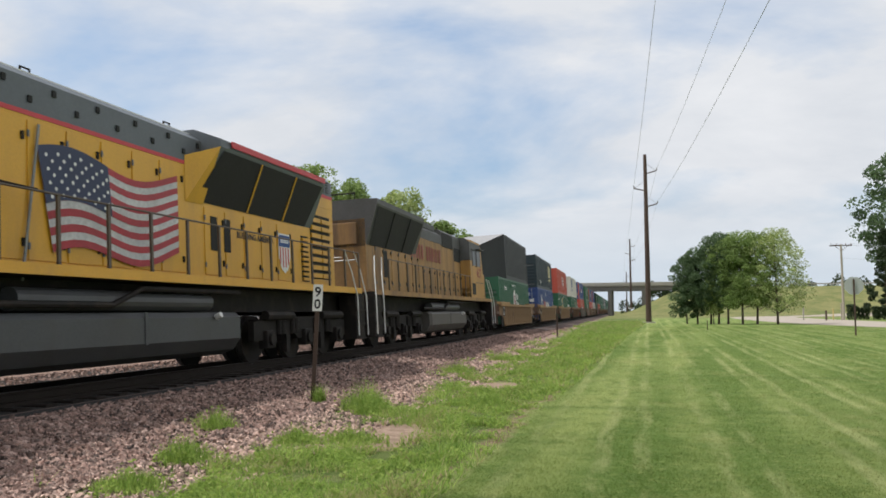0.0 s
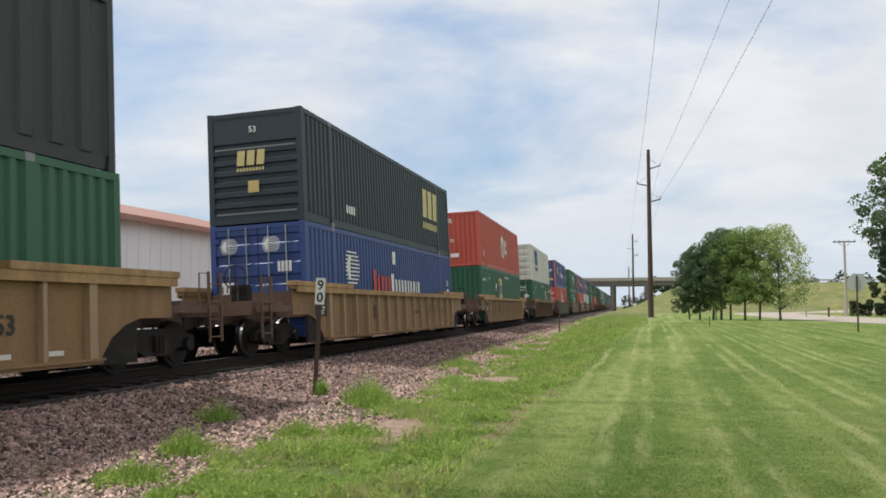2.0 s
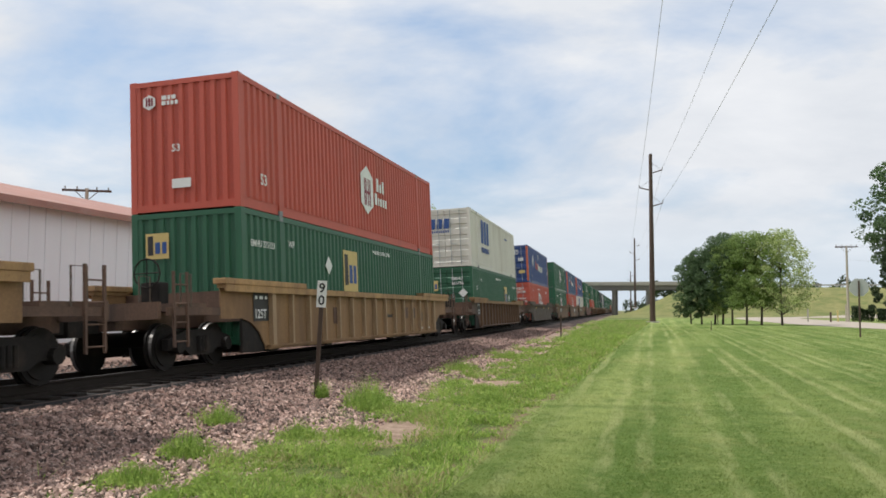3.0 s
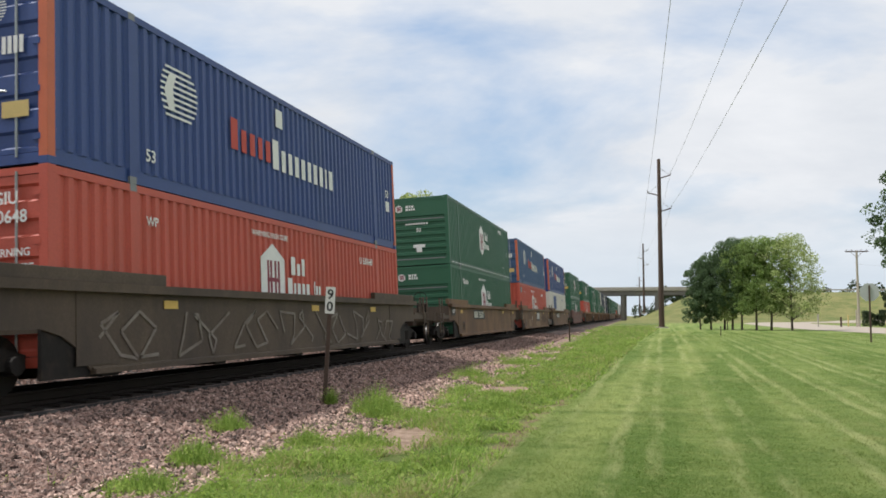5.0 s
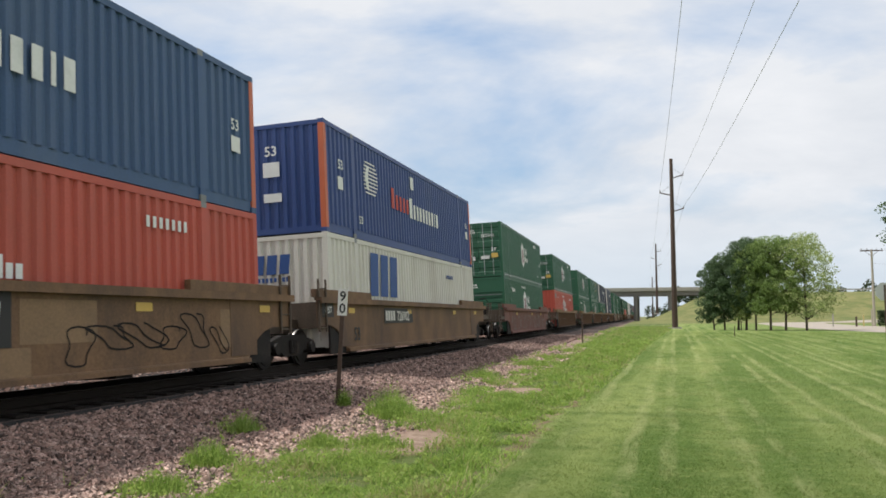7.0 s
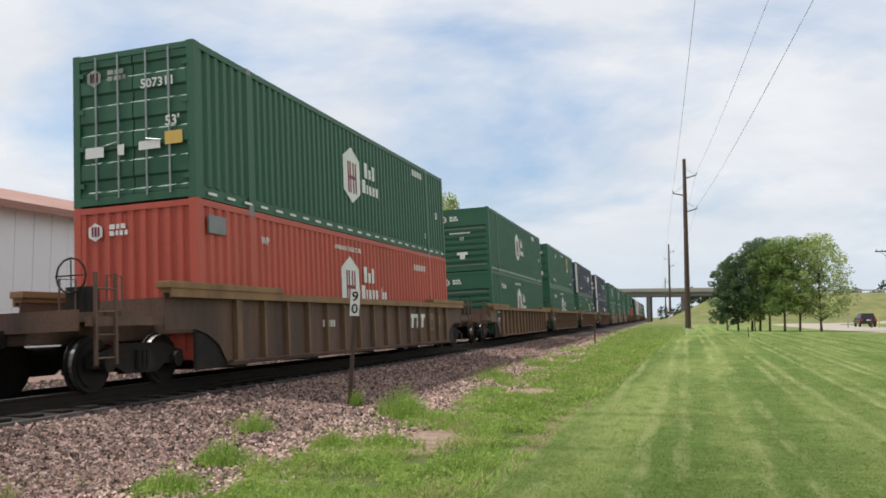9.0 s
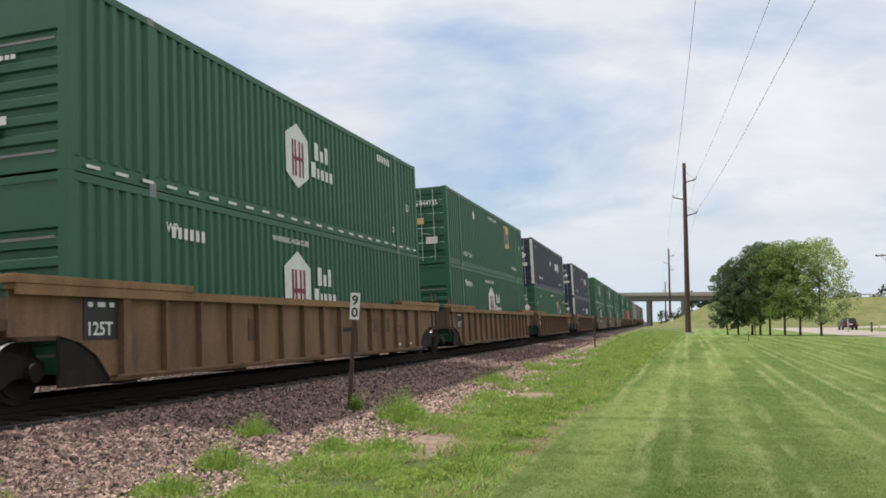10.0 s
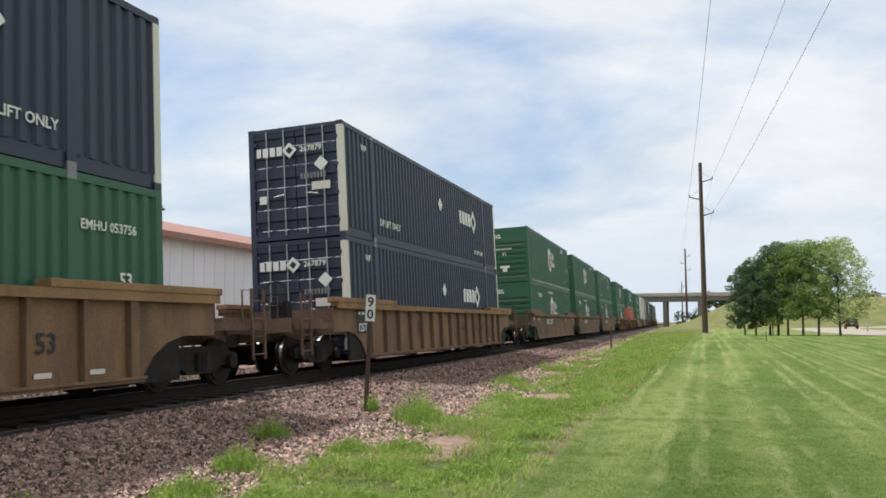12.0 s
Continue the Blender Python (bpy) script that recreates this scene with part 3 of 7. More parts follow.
POLES = [(4.7, -22.0, 17.6, 0.0), (-1.6, 90.0, 17.65, 0.25), (-8.0, 215.0, 17.3, 2.2), (-14.5, 345.0, 17.0, 0.2)]
for x, y, h, b in POLES:
    transmission_pole(x, y, h, b, "tall dark timber transmission pole with three short arms", 2.1 if y < 0 else 1.15)
for n_wire, (side, drop) in enumerate(((1, 1.45), (-1, 3.25), (1, 4.95))):
    t = thing("overhead_wire", "thin grey overhead power line sagging between poles", "power line", "overhead power lines")
    for (xa, ya, ha, ba), (xb, yb, hb, bb) in zip(POLES, POLES[1:]):
        pts = []
        for i in range(25):
            f = i / 24
            pts.append((xa + (xb - xa) * f + side * ((2.15 if ya < 0 else 1.2) * (1 - f) + 1.2 * f), ya + (yb - ya) * f, ba + ha - drop + (bb + hb - ba - ha) * f - 1.2 * 4 * f * (1 - f)))
        part("span", tubes(pts, 0.011, 5), M_WIRE, t)


def t_pole(x, y, height, base=0.25, span=1.25, arm_turn=0):
    t = thing("utility_pole", "pale weathered utility pole with one crossarm", "utility pole")
    part("pole", tube(bmesh.new(), (0, 0, -0.3), (0, 0, height), 0.17, 0.11, 10), M_POLE2, t)
    part("crossarm", boxes((-span, span, -0.06, 0.06, height - 0.22, height - 0.08)), M_POLE, t, "dark timber crossarm")
    for sx in (-1, 1):
        part("brace", tubes([(sx * 0.7, -0.08, height - 0.2), (0, -0.08, height - 0.85)], 0.025, 5), M_POLE, t)
    for sx in (-1.1, -0.5, 0.5, 1.1):
        part("insulator", tubes([(sx * span / 1.25, 0, height - 0.08), (sx * span / 1.25, 0, height + 0.1)], 0.045, 6), M_PIER, t)
    t.matrix_basis = pose(x, y, base, 0, 0, arm_turn)


t_pole(20.6, 109.0, 9.05)
t_pole(-36.5, 46.5, 9.2, 0.1, 1.5, 30)


def wire_run():
    t = thing("service_wire", "thin service wires running from the utility pole", "power line", "overhead power lines")
    for dz, dx in ((0.1, 1.1), (0.1, -1.1), (-1.6, 0.0)):
        pts = [(20.6 + dx + 4.0 * i, 109 - 1.5 * i, 9.25 + dz - 0.045 * i * (12 - i)) for i in range(13)]
        part("span", tubes(pts, 0.012, 4), M_WIRE, t)


wire_run()

# ---- white shed behind the train ----


def shed():
    t = thing("metal_shed", "long white metal-sided shed with a rusty red roof", "shed")
    x0, x1, y0, y1, h = -40.0, -24.0, -6.0, 52.0, 5.55
    part("wall", boxes((x0, x1, y0, y1, 0, h)), M_WALL, t)
    sheet = bmesh.new()
    ys_ = [y0 + 0.3 * i for i in range(int((y1 - y0) / 0.3) + 1)]
    for i, yy in enumerate(ys_):
        if i % 3 == 0:
            box(sheet, x1 + 0.002, x1 + 0.03, yy - 0.03, yy + 0.03, 0.05, h - 0.02)
    part("siding_rib", sheet, M_WALL, t)
    roof = bmesh.new()
    mid = (x0 + x1) / 2
    outline = [(x0 - 0.6, h - 0.05), (mid, h + 2.0), (x1 + 0.6, h - 0.05), (x1 + 0.6, h + 0.1), (mid, h + 2.16), (x0 - 0.6, h + 0.1)]
    a = [roof.verts.new((x, y0 - 0.5, z)) for x, z in outline]
    b = [roof.verts.new((x, y1 + 0.5, z)) for x, z in outline]
    roof.faces.new(a)
    roof.faces.new(b[::-1])
    for i in range(6):
        j = (i + 1) % 6
        roof.faces.new((a[i], b[i], b[j], a[j]))
    part("roof", roof, M_ROOF, t)
    part("fascia", boxes((x1 + 0.58, x1 + 0.64, y0 - 0.5, y1 + 0.5, h - 0.15, h + 0.12)), M_ROOF, t, "rust-streaked eaves board")


shed()

# ---- road, sign, hedge and posts at the side ----


def road():
    """A pale road that runs from beside the lawn to the foot of the bank."""
    pts = [(110, -30), (75, -4), (50, 14), (35, 29), (25.5, 46), (19.5, 66), (16.4, 88), (15.6, 110), (15.4, 135), (16.5, 155), (22, 171), (40, 181), (80, 184)]
    fine = []
    for i in range(len(pts) - 1):
        p0, p1, p2, p3 = [Vector(pts[max(0, min(len(pts) - 1, q))]) for q in (i - 1, i, i + 1, i + 2)]
        for f in range(6):
            u = f / 6
            fine.append(0.5 * (2 * p1 + (p2 - p0) * u + (2 * p0 - 5 * p1 + 4 * p2 - p3) * u * u + (3 * p1 - p0 - 3 * p2 + p3) * u ** 3))
    me = bpy.data.meshes.new("road")
    vs, fs = [], []
    for i, p in enumerate(fine):
        d = (fine[min(i + 1, len(fine) - 1)] - fine[max(i - 1, 0)]).normalized()
        nrm = Vector((d.y, -d.x))
        for w in (-5.2, -2.6, 0, 2.6, 5.2):
            q = p + nrm * w
            vs.append((q.x, q.y, ground_z(q.x, q.y) + (0.05 if abs(w) < 5.0 else 0.02)))
    for i in range(len(fine) - 1):
        for j in range(4):
            fs.append((i * 5 + j, i * 5 + j + 1, i * 5 + j + 6, i * 5 + j + 5))
    me.from_pydata(vs, [], fs)
    tagged(part("road", me, M_ROAD), "pale worn asphalt road curving away past the trees", "road", kind="structure")


road()


def sign():
    t = thing("road_sign", "back of an octagonal road sign on a thin steel post", "road sign")
    bm = bmesh.new()
    bmesh.ops.create_cone(bm, cap_ends=True, segments=8, radius1=0.46, radius2=0.46, depth=0.012, matrix=pose(0, 0.05, 2.42, 90, 0, 0) @ pose(0, 0, 0, 0, 0, 22.5))
    part("plate", bm, M_SIGNBACK, t)
    post = boxes((-0.04, 0.04, -0.03, 0.03, -0.2, 2.75))
    part("post", post, M_POLE, t, "dark steel post")
    t.matrix_basis = pose(9.05, 45.2, 0.25, 0, 0, -14)


sign()


def small_post(x, y, h, name, label, colour, w=0.05):
    t = tagged(part(name, boxes((-w, w, -w, w, -0.1, h), bevel=0.008), colour), label, "post")
    t.matrix_basis = pose(x, y, ground_z(x, y))
    return t


small_post(2.6, 56, 0.62, "marker_stake", "thin green marker stake standing in the lawn", M_POLE, 0.025)
small_post(15.4, 104, 1.5, "white_post", "pale post beside the road", M_CONCRETE, 0.07)
small_post(17.8, 104, 1.15, "letter_box_post", "dark letter box post beside the road", M_POLE, 0.09)
small_post(18.9, 106, 1.35, "warning_post", "ochre warning marker post beside the road", M_OCHRE, 0.06)
small_post(19.6, 105, 2.0, "thin_post", "thin pale post beside the road", M_POLE2, 0.06)


def track_marker(x, y):
    """The post with the two numerals beside the track."""
    t = thing("milepost", "rusty steel milepost with a white number plate beside the track", "milepost")
    post = bmesh.new()
    box(post, -0.035, 0.035, -0.004, 0.004, -0.2, 2.05)
    box(post, -0.035, -0.027, 0.004, 0.045, -0.2, 2.05)
    box(post, 0.027, 0.035, 0.004, 0.045, -0.2, 2.05)
    part("post", post, M_POLE, t, "dark rusty channel post")
    p = part("number_plate", boxes((-0.083, 0.083, -0.012, -0.006, 1.62, 2.08), bevel=0.002), M_SIGNWHITE, t, "white plate with the black numerals 9 and 0")
    for s, z in (("9", 1.875), ("0", 1.665)):
        q = part("numeral", lettering(s, 0.235), M_SIGNBLACK, p)
        q.matrix_basis = Matrix.Translation((0, -0.016, z)) @ FRONT
    t.matrix_basis = pose(x, y, ground_z(x, y), 0, 2.6, 16)
    return t


FRONT = Matrix(((1, 0, 0, 0), (0, 0, -1, 0), (0, 1, 0, 0), (0, 0, 0, 1)))
SIDE = Matrix(((0, 0, 1, 0), (1, 0, 0, 0), (0, 1, 0, 0), (0, 0, 0, 1)))
_letters = {}


def lettering(words, size, align="CENTER"):
    """A flat mesh of built-in lettering, its baseline at the origin."""
    key = (words, size, align)
    if key not in _letters:
        cu = bpy.data.curves.new("lettering", "FONT")
        cu.body, cu.size, cu.align_x, cu.resolution_u = words, size, align, 2
        cu.extrude, cu.offset = 0.001, size * 0.018
        o = bpy.data.objects.new("lettering", cu)
        scene.collection.objects.link(o)
        me = bpy.data.meshes.new_from_object(o.evaluated_get(bpy.context.evaluated_depsgraph_get()))
        bpy.data.objects.remove(o)
        _letters[key] = me
    return _letters[key].copy()


track_marker(-5.85, 13.45)
small_post(-5.2, 42.2, 1.1, "track_post", "thin dark post on the gravel beside the track", M_POLE, 0.035)

# ---- leaves, trees, grass and stones ----


def leaf_material(name, dark, light):
    m = bpy.data.materials.new(name)
    m.use_nodes = True
    n, l = m.node_tree.nodes, m.node_tree.links
    bsdf = n["Principled BSDF"]
    geo = n.new("ShaderNodeNewGeometry")
    tc = n.new("ShaderNodeTexCoord")
    ns = n.new("ShaderNodeTexNoise")
    ns.inputs["Scale"].default_value, ns.inputs["Detail"].default_value = 0.9, 3
    l.new(tc.outputs["Object"], ns.inputs["Vector"])
    add = n.new("ShaderNodeMath")
    add.operation = "MULTIPLY_ADD"
    add.inputs[1].default_value = 0.55
    l.new(geo.outputs["Random Per Island"], add.inputs[0])
    half = n.new("ShaderNodeMath")
    half.operation = "MULTIPLY"
    half.inputs[1].default_value = 0.5
    l.new(ns.outputs["Fac"], half.inputs[0])
    l.new(half.outputs[0], add.inputs[2])
    ramp = n.new("ShaderNodeValToRGB")
    ramp.color_ramp.elements[0].position, ramp.color_ramp.elements[1].position = 0.15, 0.85
    ramp.color_ramp.elements[0].color, ramp.color_ramp.elements[1].color = (*dark, 1), (*light, 1)
    l.new(add.outputs[0], ramp.inputs[0])
    l.new(ramp.outputs[0], bsdf.inputs["Base Color"])
    bsdf.inputs["Roughness"].default_value = 0.6
    bsdf.inputs["Specular IOR Level"].default_value = 0.25
    tr = n.new("ShaderNodeBsdfTranslucent")
    l.new(ramp.outputs[0], tr.inputs[0])
    mx = n.new("ShaderNodeMixShader")
    mx.inputs[0].default_value = 0.52
    l.new(bsdf.outputs[0], mx.inputs[1])
    l.new(tr.outputs[0], mx.inputs[2])
    l.new(mx.outputs[0], n["Material Output"].inputs[0])
    return m


M_LEAF_DARK = leaf_material("dark_foliage", (0.06, 0.105, 0.055), (0.165, 0.24, 0.115))
M_LEAF_MID = leaf_material("mid_foliage", (0.12, 0.20, 0.06), (0.34, 0.44, 0.15))
M_LEAF_LIGHT = leaf_material("light_foliage", (0.20, 0.28, 0.09), (0.52, 0.58, 0.25))
M_LEAF_BANK = leaf_material("hedge_foliage", (0.03, 0.05, 0.025), (0.075, 0.105, 0.05))
M_BLADE = leaf_material("rough_grass_blades", (0.10, 0.21, 0.03), (0.44, 0.58, 0.15))
M_STRAW = leaf_material("straw_blades", (0.27, 0.27, 0.10), (0.56, 0.52, 0.26))
M_WEED = leaf_material("weed_leaves", (0.17, 0.27, 0.04), (0.38, 0.48, 0.12))


def leaf_cloud(name, centres, sizes, seed, flatten=0.0, aspect=0.6):
    """Many small four-cornered leaves, one at each centre, turned at random."""
    rng = np.random.default_rng(seed)
    k = len(centres)
    nrm = rng.normal(size=(k, 3))
    nrm[:, 2] = np.abs(nrm[:, 2]) + flatten
    nrm /= np.linalg.norm(nrm, axis=1)[:, None]
    a = np.cross(nrm, rng.normal(size=(k, 3)))
    a /= np.linalg.norm(a, axis=1)[:, None]
    b = np.cross(nrm, a)
    s = sizes[:, None]
    c = centres
    verts = np.empty((k, 4, 3))
    verts[:, 0], verts[:, 1] = c - a * s, c + b * s * aspect
    verts[:, 2], verts[:, 3] = c + a * s, c - b * s * aspect
    me = bpy.data.meshes.new(name)
    me.from_pydata(verts.reshape(-1, 3).tolist(), [], np.arange(4 * k).reshape(-1, 4).tolist())
    return me


def tree(x, y, height, radius, leaves, seed, label, lean=0.0, low=0.22, count=5000, leaf=0.16, shape="round", base=None):
    """A tapered trunk with limbs, and a crown of leaf clumps with gaps."""
    rng = np.random.default_rng(seed)
    t = thing("tree", label, "tree", "")
    trunk = bmesh.new()
    z_low = height * low
    bend = rng.uniform(-0.15, 0.15, 2)
    pts = [(0, 0, -0.3), (bend[0] * 0.5, bend[1] * 0.5, z_low), (bend[0] + lean * 0.5, bend[1], height * 0.55), (lean, 0, height * 0.9)]
    r = 0.014 * height
    for (p, q), (ra, rb) in zip(zip(pts, pts[1:]), ((r, r * 0.75), (r * 0.75, r * 0.4), (r * 0.4, r * 0.1))):
        tube(trunk, p, q, ra, rb, 9)
    clumps = []
    n = 96 if shape == "round" else 60
    for i in range(n):
        f = (i + 0.5) / n
        z = z_low + (height - z_low) * (0.06 + 0.9 * f)
        if shape == "round":
            wide = radius * math.sqrt(max(0.05, 1 - (2 * f - 0.75) ** 2 / 1.75))
        else:
            wide = radius * (1.02 - f)
        ang = i * 2.4 + rng.uniform(-0.5, 0.5)
        rr = wide * rng.uniform(0.30, 1.0)
        c = np.array([lean * f + rr * math.cos(ang), rr * math.sin(ang), z])
        clumps.append((c, radius * rng.uniform(0.13, 0.32) * (1.0 if shape == "round" else 0.7)))
        if i % 3 == 0:
            start = Vector((lean * f * 0.6, 0, max(z_low * 0.9, z - rr * 0.7)))
            tube(trunk, start, Vector(c), r * 0.32, r * 0.08, 5)
    part("trunk", trunk, M_BARK, t)
    centres, per = [], count // n
    for c, cr in clumps:
        d = rng.normal(size=(per, 3))
        d /= np.linalg.norm(d, axis=1)[:, None]
        rad = cr * rng.uniform(0.45, 1.1, per) ** 0.6
        centres.append(c + d * rad[:, None] * np.array([1, 1, 0.75]))
    centres = np.concatenate(centres)
    part("crown", leaf_cloud("crown", centres, rng.uniform(0.6, 1.3, len(centres)) * leaf, seed + 1), leaves, t)
    t.matrix_basis = pose(x, y, ground_z(x, y) if base is None else base, 0, 0, 0)
    return t


ROW = [
    (2.05, 81.5, 6.3, 1.75, M_LEAF_DARK, 11, "dark green broadleaf tree in a row on the lawn", 0.0, 0.08),
    (2.95, 81.0, 7.0, 1.9, M_LEAF_DARK, 12, "dark green broadleaf tree in a row on the lawn", 0.0, 0.2),
    (4.1, 81.0, 8.2, 2.3, M_LEAF_DARK, 13, "tall dark green broadleaf tree in a row on the lawn", 0.5, 0.2),
    (4.75, 80.5, 8.4, 2.1, M_LEAF_DARK, 14, "tall dark green broadleaf tree in a row on the lawn", 0.5, 0.22),
    (5.5, 79.6, 7.8, 2.1, M_LEAF_MID, 15, "green broadleaf tree in a row on the lawn", 0.2, 0.22),
    (6.7, 79.2, 8.3, 2.2, M_LEAF_MID, 16, "green broadleaf tree in a row on the lawn", 0.0, 0.24),
    (7.9, 79.0, 8.2, 2.1, M_LEAF_MID, 17, "green broadleaf tree in a row on the lawn", 0.2, 0.22),
    (9.55, 78.5, 8.4, 2.7, M_LEAF_LIGHT, 18, "light green broadleaf tree ending a row on the lawn", -0.1, 0.16),
]
for x, y, h, r, m_leaf, seed, words, lean, low in ROW:
    tree(x, y, h, r, m_leaf, seed, words, lean, low * 0.72, 14500, 0.075)["group"] = "row of trees on the lawn"
tree(4.3, 80.0, 3.6, 0.9, M_LEAF_LIGHT, 19, "small light green young tree before the row", 0, 0.2, 1500, 0.1)["group"] = "row of trees on the lawn"
tree(30.6, 117, 22.5, 6.6, M_LEAF_DARK, 21, "tall broadleaf tree beside the road", 0.5, 0.25, 16000, 0.22)
tree(26.2, 113, 11.5, 2.6, M_LEAF_BANK, 22, "dark spruce tree beside the road", 0, 0.03, 6000, 0.17, "cone")
for x, y, h, r, seed in ((-29.5, 56, 9.5, 3.0, 31), (-25.6, 57, 12.3, 3.4, 32), (-22.6, 58.5, 11.2, 3.0, 33), (-19.4, 60, 10.6, 3.0, 34), (-16.6, 62, 8.3, 2.2, 35), (-15.6, 66, 7.6, 2.0, 36)):
    tree(x, y, h, r, M_LEAF_MID if seed != 34 else M_LEAF_LIGHT, seed, "green broadleaf tree standing behind the railway", 0.2, 0.2, 11000, 0.12)["group"] = "trees behind the railway"


def hedge(x0, x1, y, height, depth, seed, label):
    rng = np.random.default_rng(seed)
    k = int(900 * (x1 - x0))
    c = np.stack([rng.uniform(x0, x1, k), rng.uniform(-depth, depth, k) + y, rng.uniform(0, 1, k) ** 0.6 * height], 1)
    top = height * (0.85 + 0.15 * np.sin(c[:, 0] * 2.1))
    c[:, 2] = np.minimum(c[:, 2], top) + 0.25
    t = thing("hedge", label, "hedge")
    part("foliage", leaf_cloud("foliage", c, rng.uniform(0.08, 0.16, k), seed), M_LEAF_BANK, t)
    stems = bmesh.new()
    for i in range(int((x1 - x0) * 2)):
        tube(stems, (x0 + 0.25 + 0.5 * i, y, 0.1), (x0 + 0.25 + 0.5 * i, y, height * 0.8), 0.03, 0.015, 5)
    part("stems", stems, M_BARK, t)


hedge(21.6, 24.0, 112, 1.9, 0.9, 41, "dark clipped hedge beside the road")
hedge(24.4, 34.0, 112, 1.6, 0.9, 42, "long dark clipped hedge beside the road")


def far_woods():
    rng = np.random.default_rng(50)
    c, s = [], []
    for i in range(64):
        x = -6 + i * 2.6 + rng.uniform(-1, 1)
        if 12 < x < 40 and i % 2:
            continue
        y = 300 + rng.uniform(-10, 30)
        h = rng.uniform(2.2, 5.2) + (1.8 if x > 55 else 0)
        q = rng.normal(size=(260, 3))
        q /= np.linalg.norm(q, axis=1)[:, None]
        c.append(np.array([x, y, 6.4 + h * 0.5]) + q * np.array([2.6, 2.6, h * 0.6]) * rng.uniform(0.5, 1, 260)[:, None])
    for i in range(40):
        x = track_x(420) + rng.uniform(-26, 30)
        if abs(x - track_x(420)) < 8:
            continue
        h = rng.uniform(4, 9)
        q = rng.normal(size=(260, 3))
        q /= np.linalg.norm(q, axis=1)[:, None]
        c.append(np.array([x, 420 + rng.uniform(-20, 60), h * 0.5]) + q * np.array([3.0, 3.0, h * 0.6]) * rng.uniform(0.5, 1, 260)[:, None])
    c = np.concatenate(c)
    tagged(part("distant_woods", leaf_cloud("distant_woods", c, rng.uniform(0.3, 0.6, len(c)), 51), M_LEAF_BANK), "distant dark green tree line beyond the bank", "woods", kind="stuff")


far_woods()


def blades(name, x, y, z, height, width, seed, lean=0.35):
    """Narrow upright blades of grass, one triangle each."""
    rng = np.random.default_rng(seed)
    k = len(x)
    ang = rng.uniform(0, 2 * np.pi, k)
    dx, dy = np.cos(ang) * width, np.sin(ang) * width
    tip = rng.normal(size=(k, 2)) * lean * height[:, None]
    v = np.empty((k, 3, 3))
    v[:, 0] = np.stack([x - dx, y - dy, z - 0.01], 1)
    v[:, 1] = np.stack([x + dx, y + dy, z - 0.01], 1)
    v[:, 2] = np.stack([x + tip[:, 0], y + tip[:, 1], z + height], 1)
    me = bpy.data.meshes.new(name)
    me.from_pydata(v.reshape(-1, 3).tolist(), [], np.arange(3 * k).reshape(-1, 3).tolist())
    return me


def patchy(x, y, scale, seed):
    return np.array([noise.noise((a * scale, b * scale, seed)) for a, b in zip(x, y)])


def rough_strip():
    """Uneven uncut grass in tufts, dry stalks among it, and low leafy weeds that creep over the bare earth."""
    rng = np.random.default_rng(60)
    k = 230000
    y = 5.5 + 100 * rng.uniform(0, 1, k) ** 2.3
    x = rng.uniform(-5.7, -1.8, k)
    n1 = patchy(x, y, 0.8, 3.1)
    n2 = patchy(x, y, 3.2, 7.7)
    far = np.clip((y - 15) / 12, 0, 1)
    # thin towards the gravel, and open round the bare patches
    keep = n1 * 0.8 + n2 * 0.6 + rng.normal(size=k) * 0.10 > -0.22 + 0.95 * np.clip((-x - 3.85 - 0.45 * far) / 0.8, 0, 1) - 0.25 * far
    for bx, by, rx, ry in BARE:
        keep &= ((x - bx) / rx) ** 2 + ((y - by) / ry) ** 2 > rng.uniform(0.5, 1.2, k)
    keep &= ~((x > -2.05) & (rng.uniform(0, 1, k) < 0.75))
    x, y, n1, n2 = x[keep], y[keep], n1[keep], n2[keep]
    x = np.where(y > 40, x - (y - 40) * 0.05 * np.clip((-1.9 - x) / 3.4, 0, 1), x)
    z = np.array([ground_z(a, b) for a, b in zip(x, y)])
    h = rng.uniform(0.025, 0.11, len(x)) ** 1.1 * 0.85 * (1.15 + 1.1 * np.clip(n1 * 2.5, -0.6, 1.0) + 1.1 * np.clip(n2 * 2.5, -0.6, 1.2))
    w = rng.uniform(0.003, 0.007, len(x)) * (1 + y / 14)
    straw = patchy(x, y, 1.1, 9.0) + rng.normal(size=len(x)) * 0.28 > 0.27
    tagged(part("rough_grass", blades("rough_grass", x[~straw], y[~straw], z[~straw], h[~straw], w[~straw], 61, 0.75), M_BLADE), "uneven uncut grass between the lawn and the ballast", "grass", kind="stuff")
    tagged(part("dry_grass", blades("dry_grass", x[straw], y[straw], z[straw], h[straw], w[straw], 62, 0.6), M_STRAW), "dry yellowish grass among the green", "grass", kind="stuff")
    pick = rng.permutation(len(x))[:60000]
    pick = pick[(n2[pick] > -0.05) & (y[pick] < 45)]
    c = np.stack([x[pick] + rng.normal(size=len(pick)) * 0.03, y[pick] + rng.normal(size=len(pick)) * 0.03, z[pick] + h[pick] * rng.uniform(0.3, 1.0, len(pick))], 1)
    tagged(part("leafy_weeds", leaf_cloud("leafy_weeds", c, rng.uniform(0.010, 0.024, len(pick)) * (1 + y[pick] / 25), 63, 0.8), M_WEED), "low leafy green weeds among the uncut grass", "weeds", kind="stuff")


rough_strip()


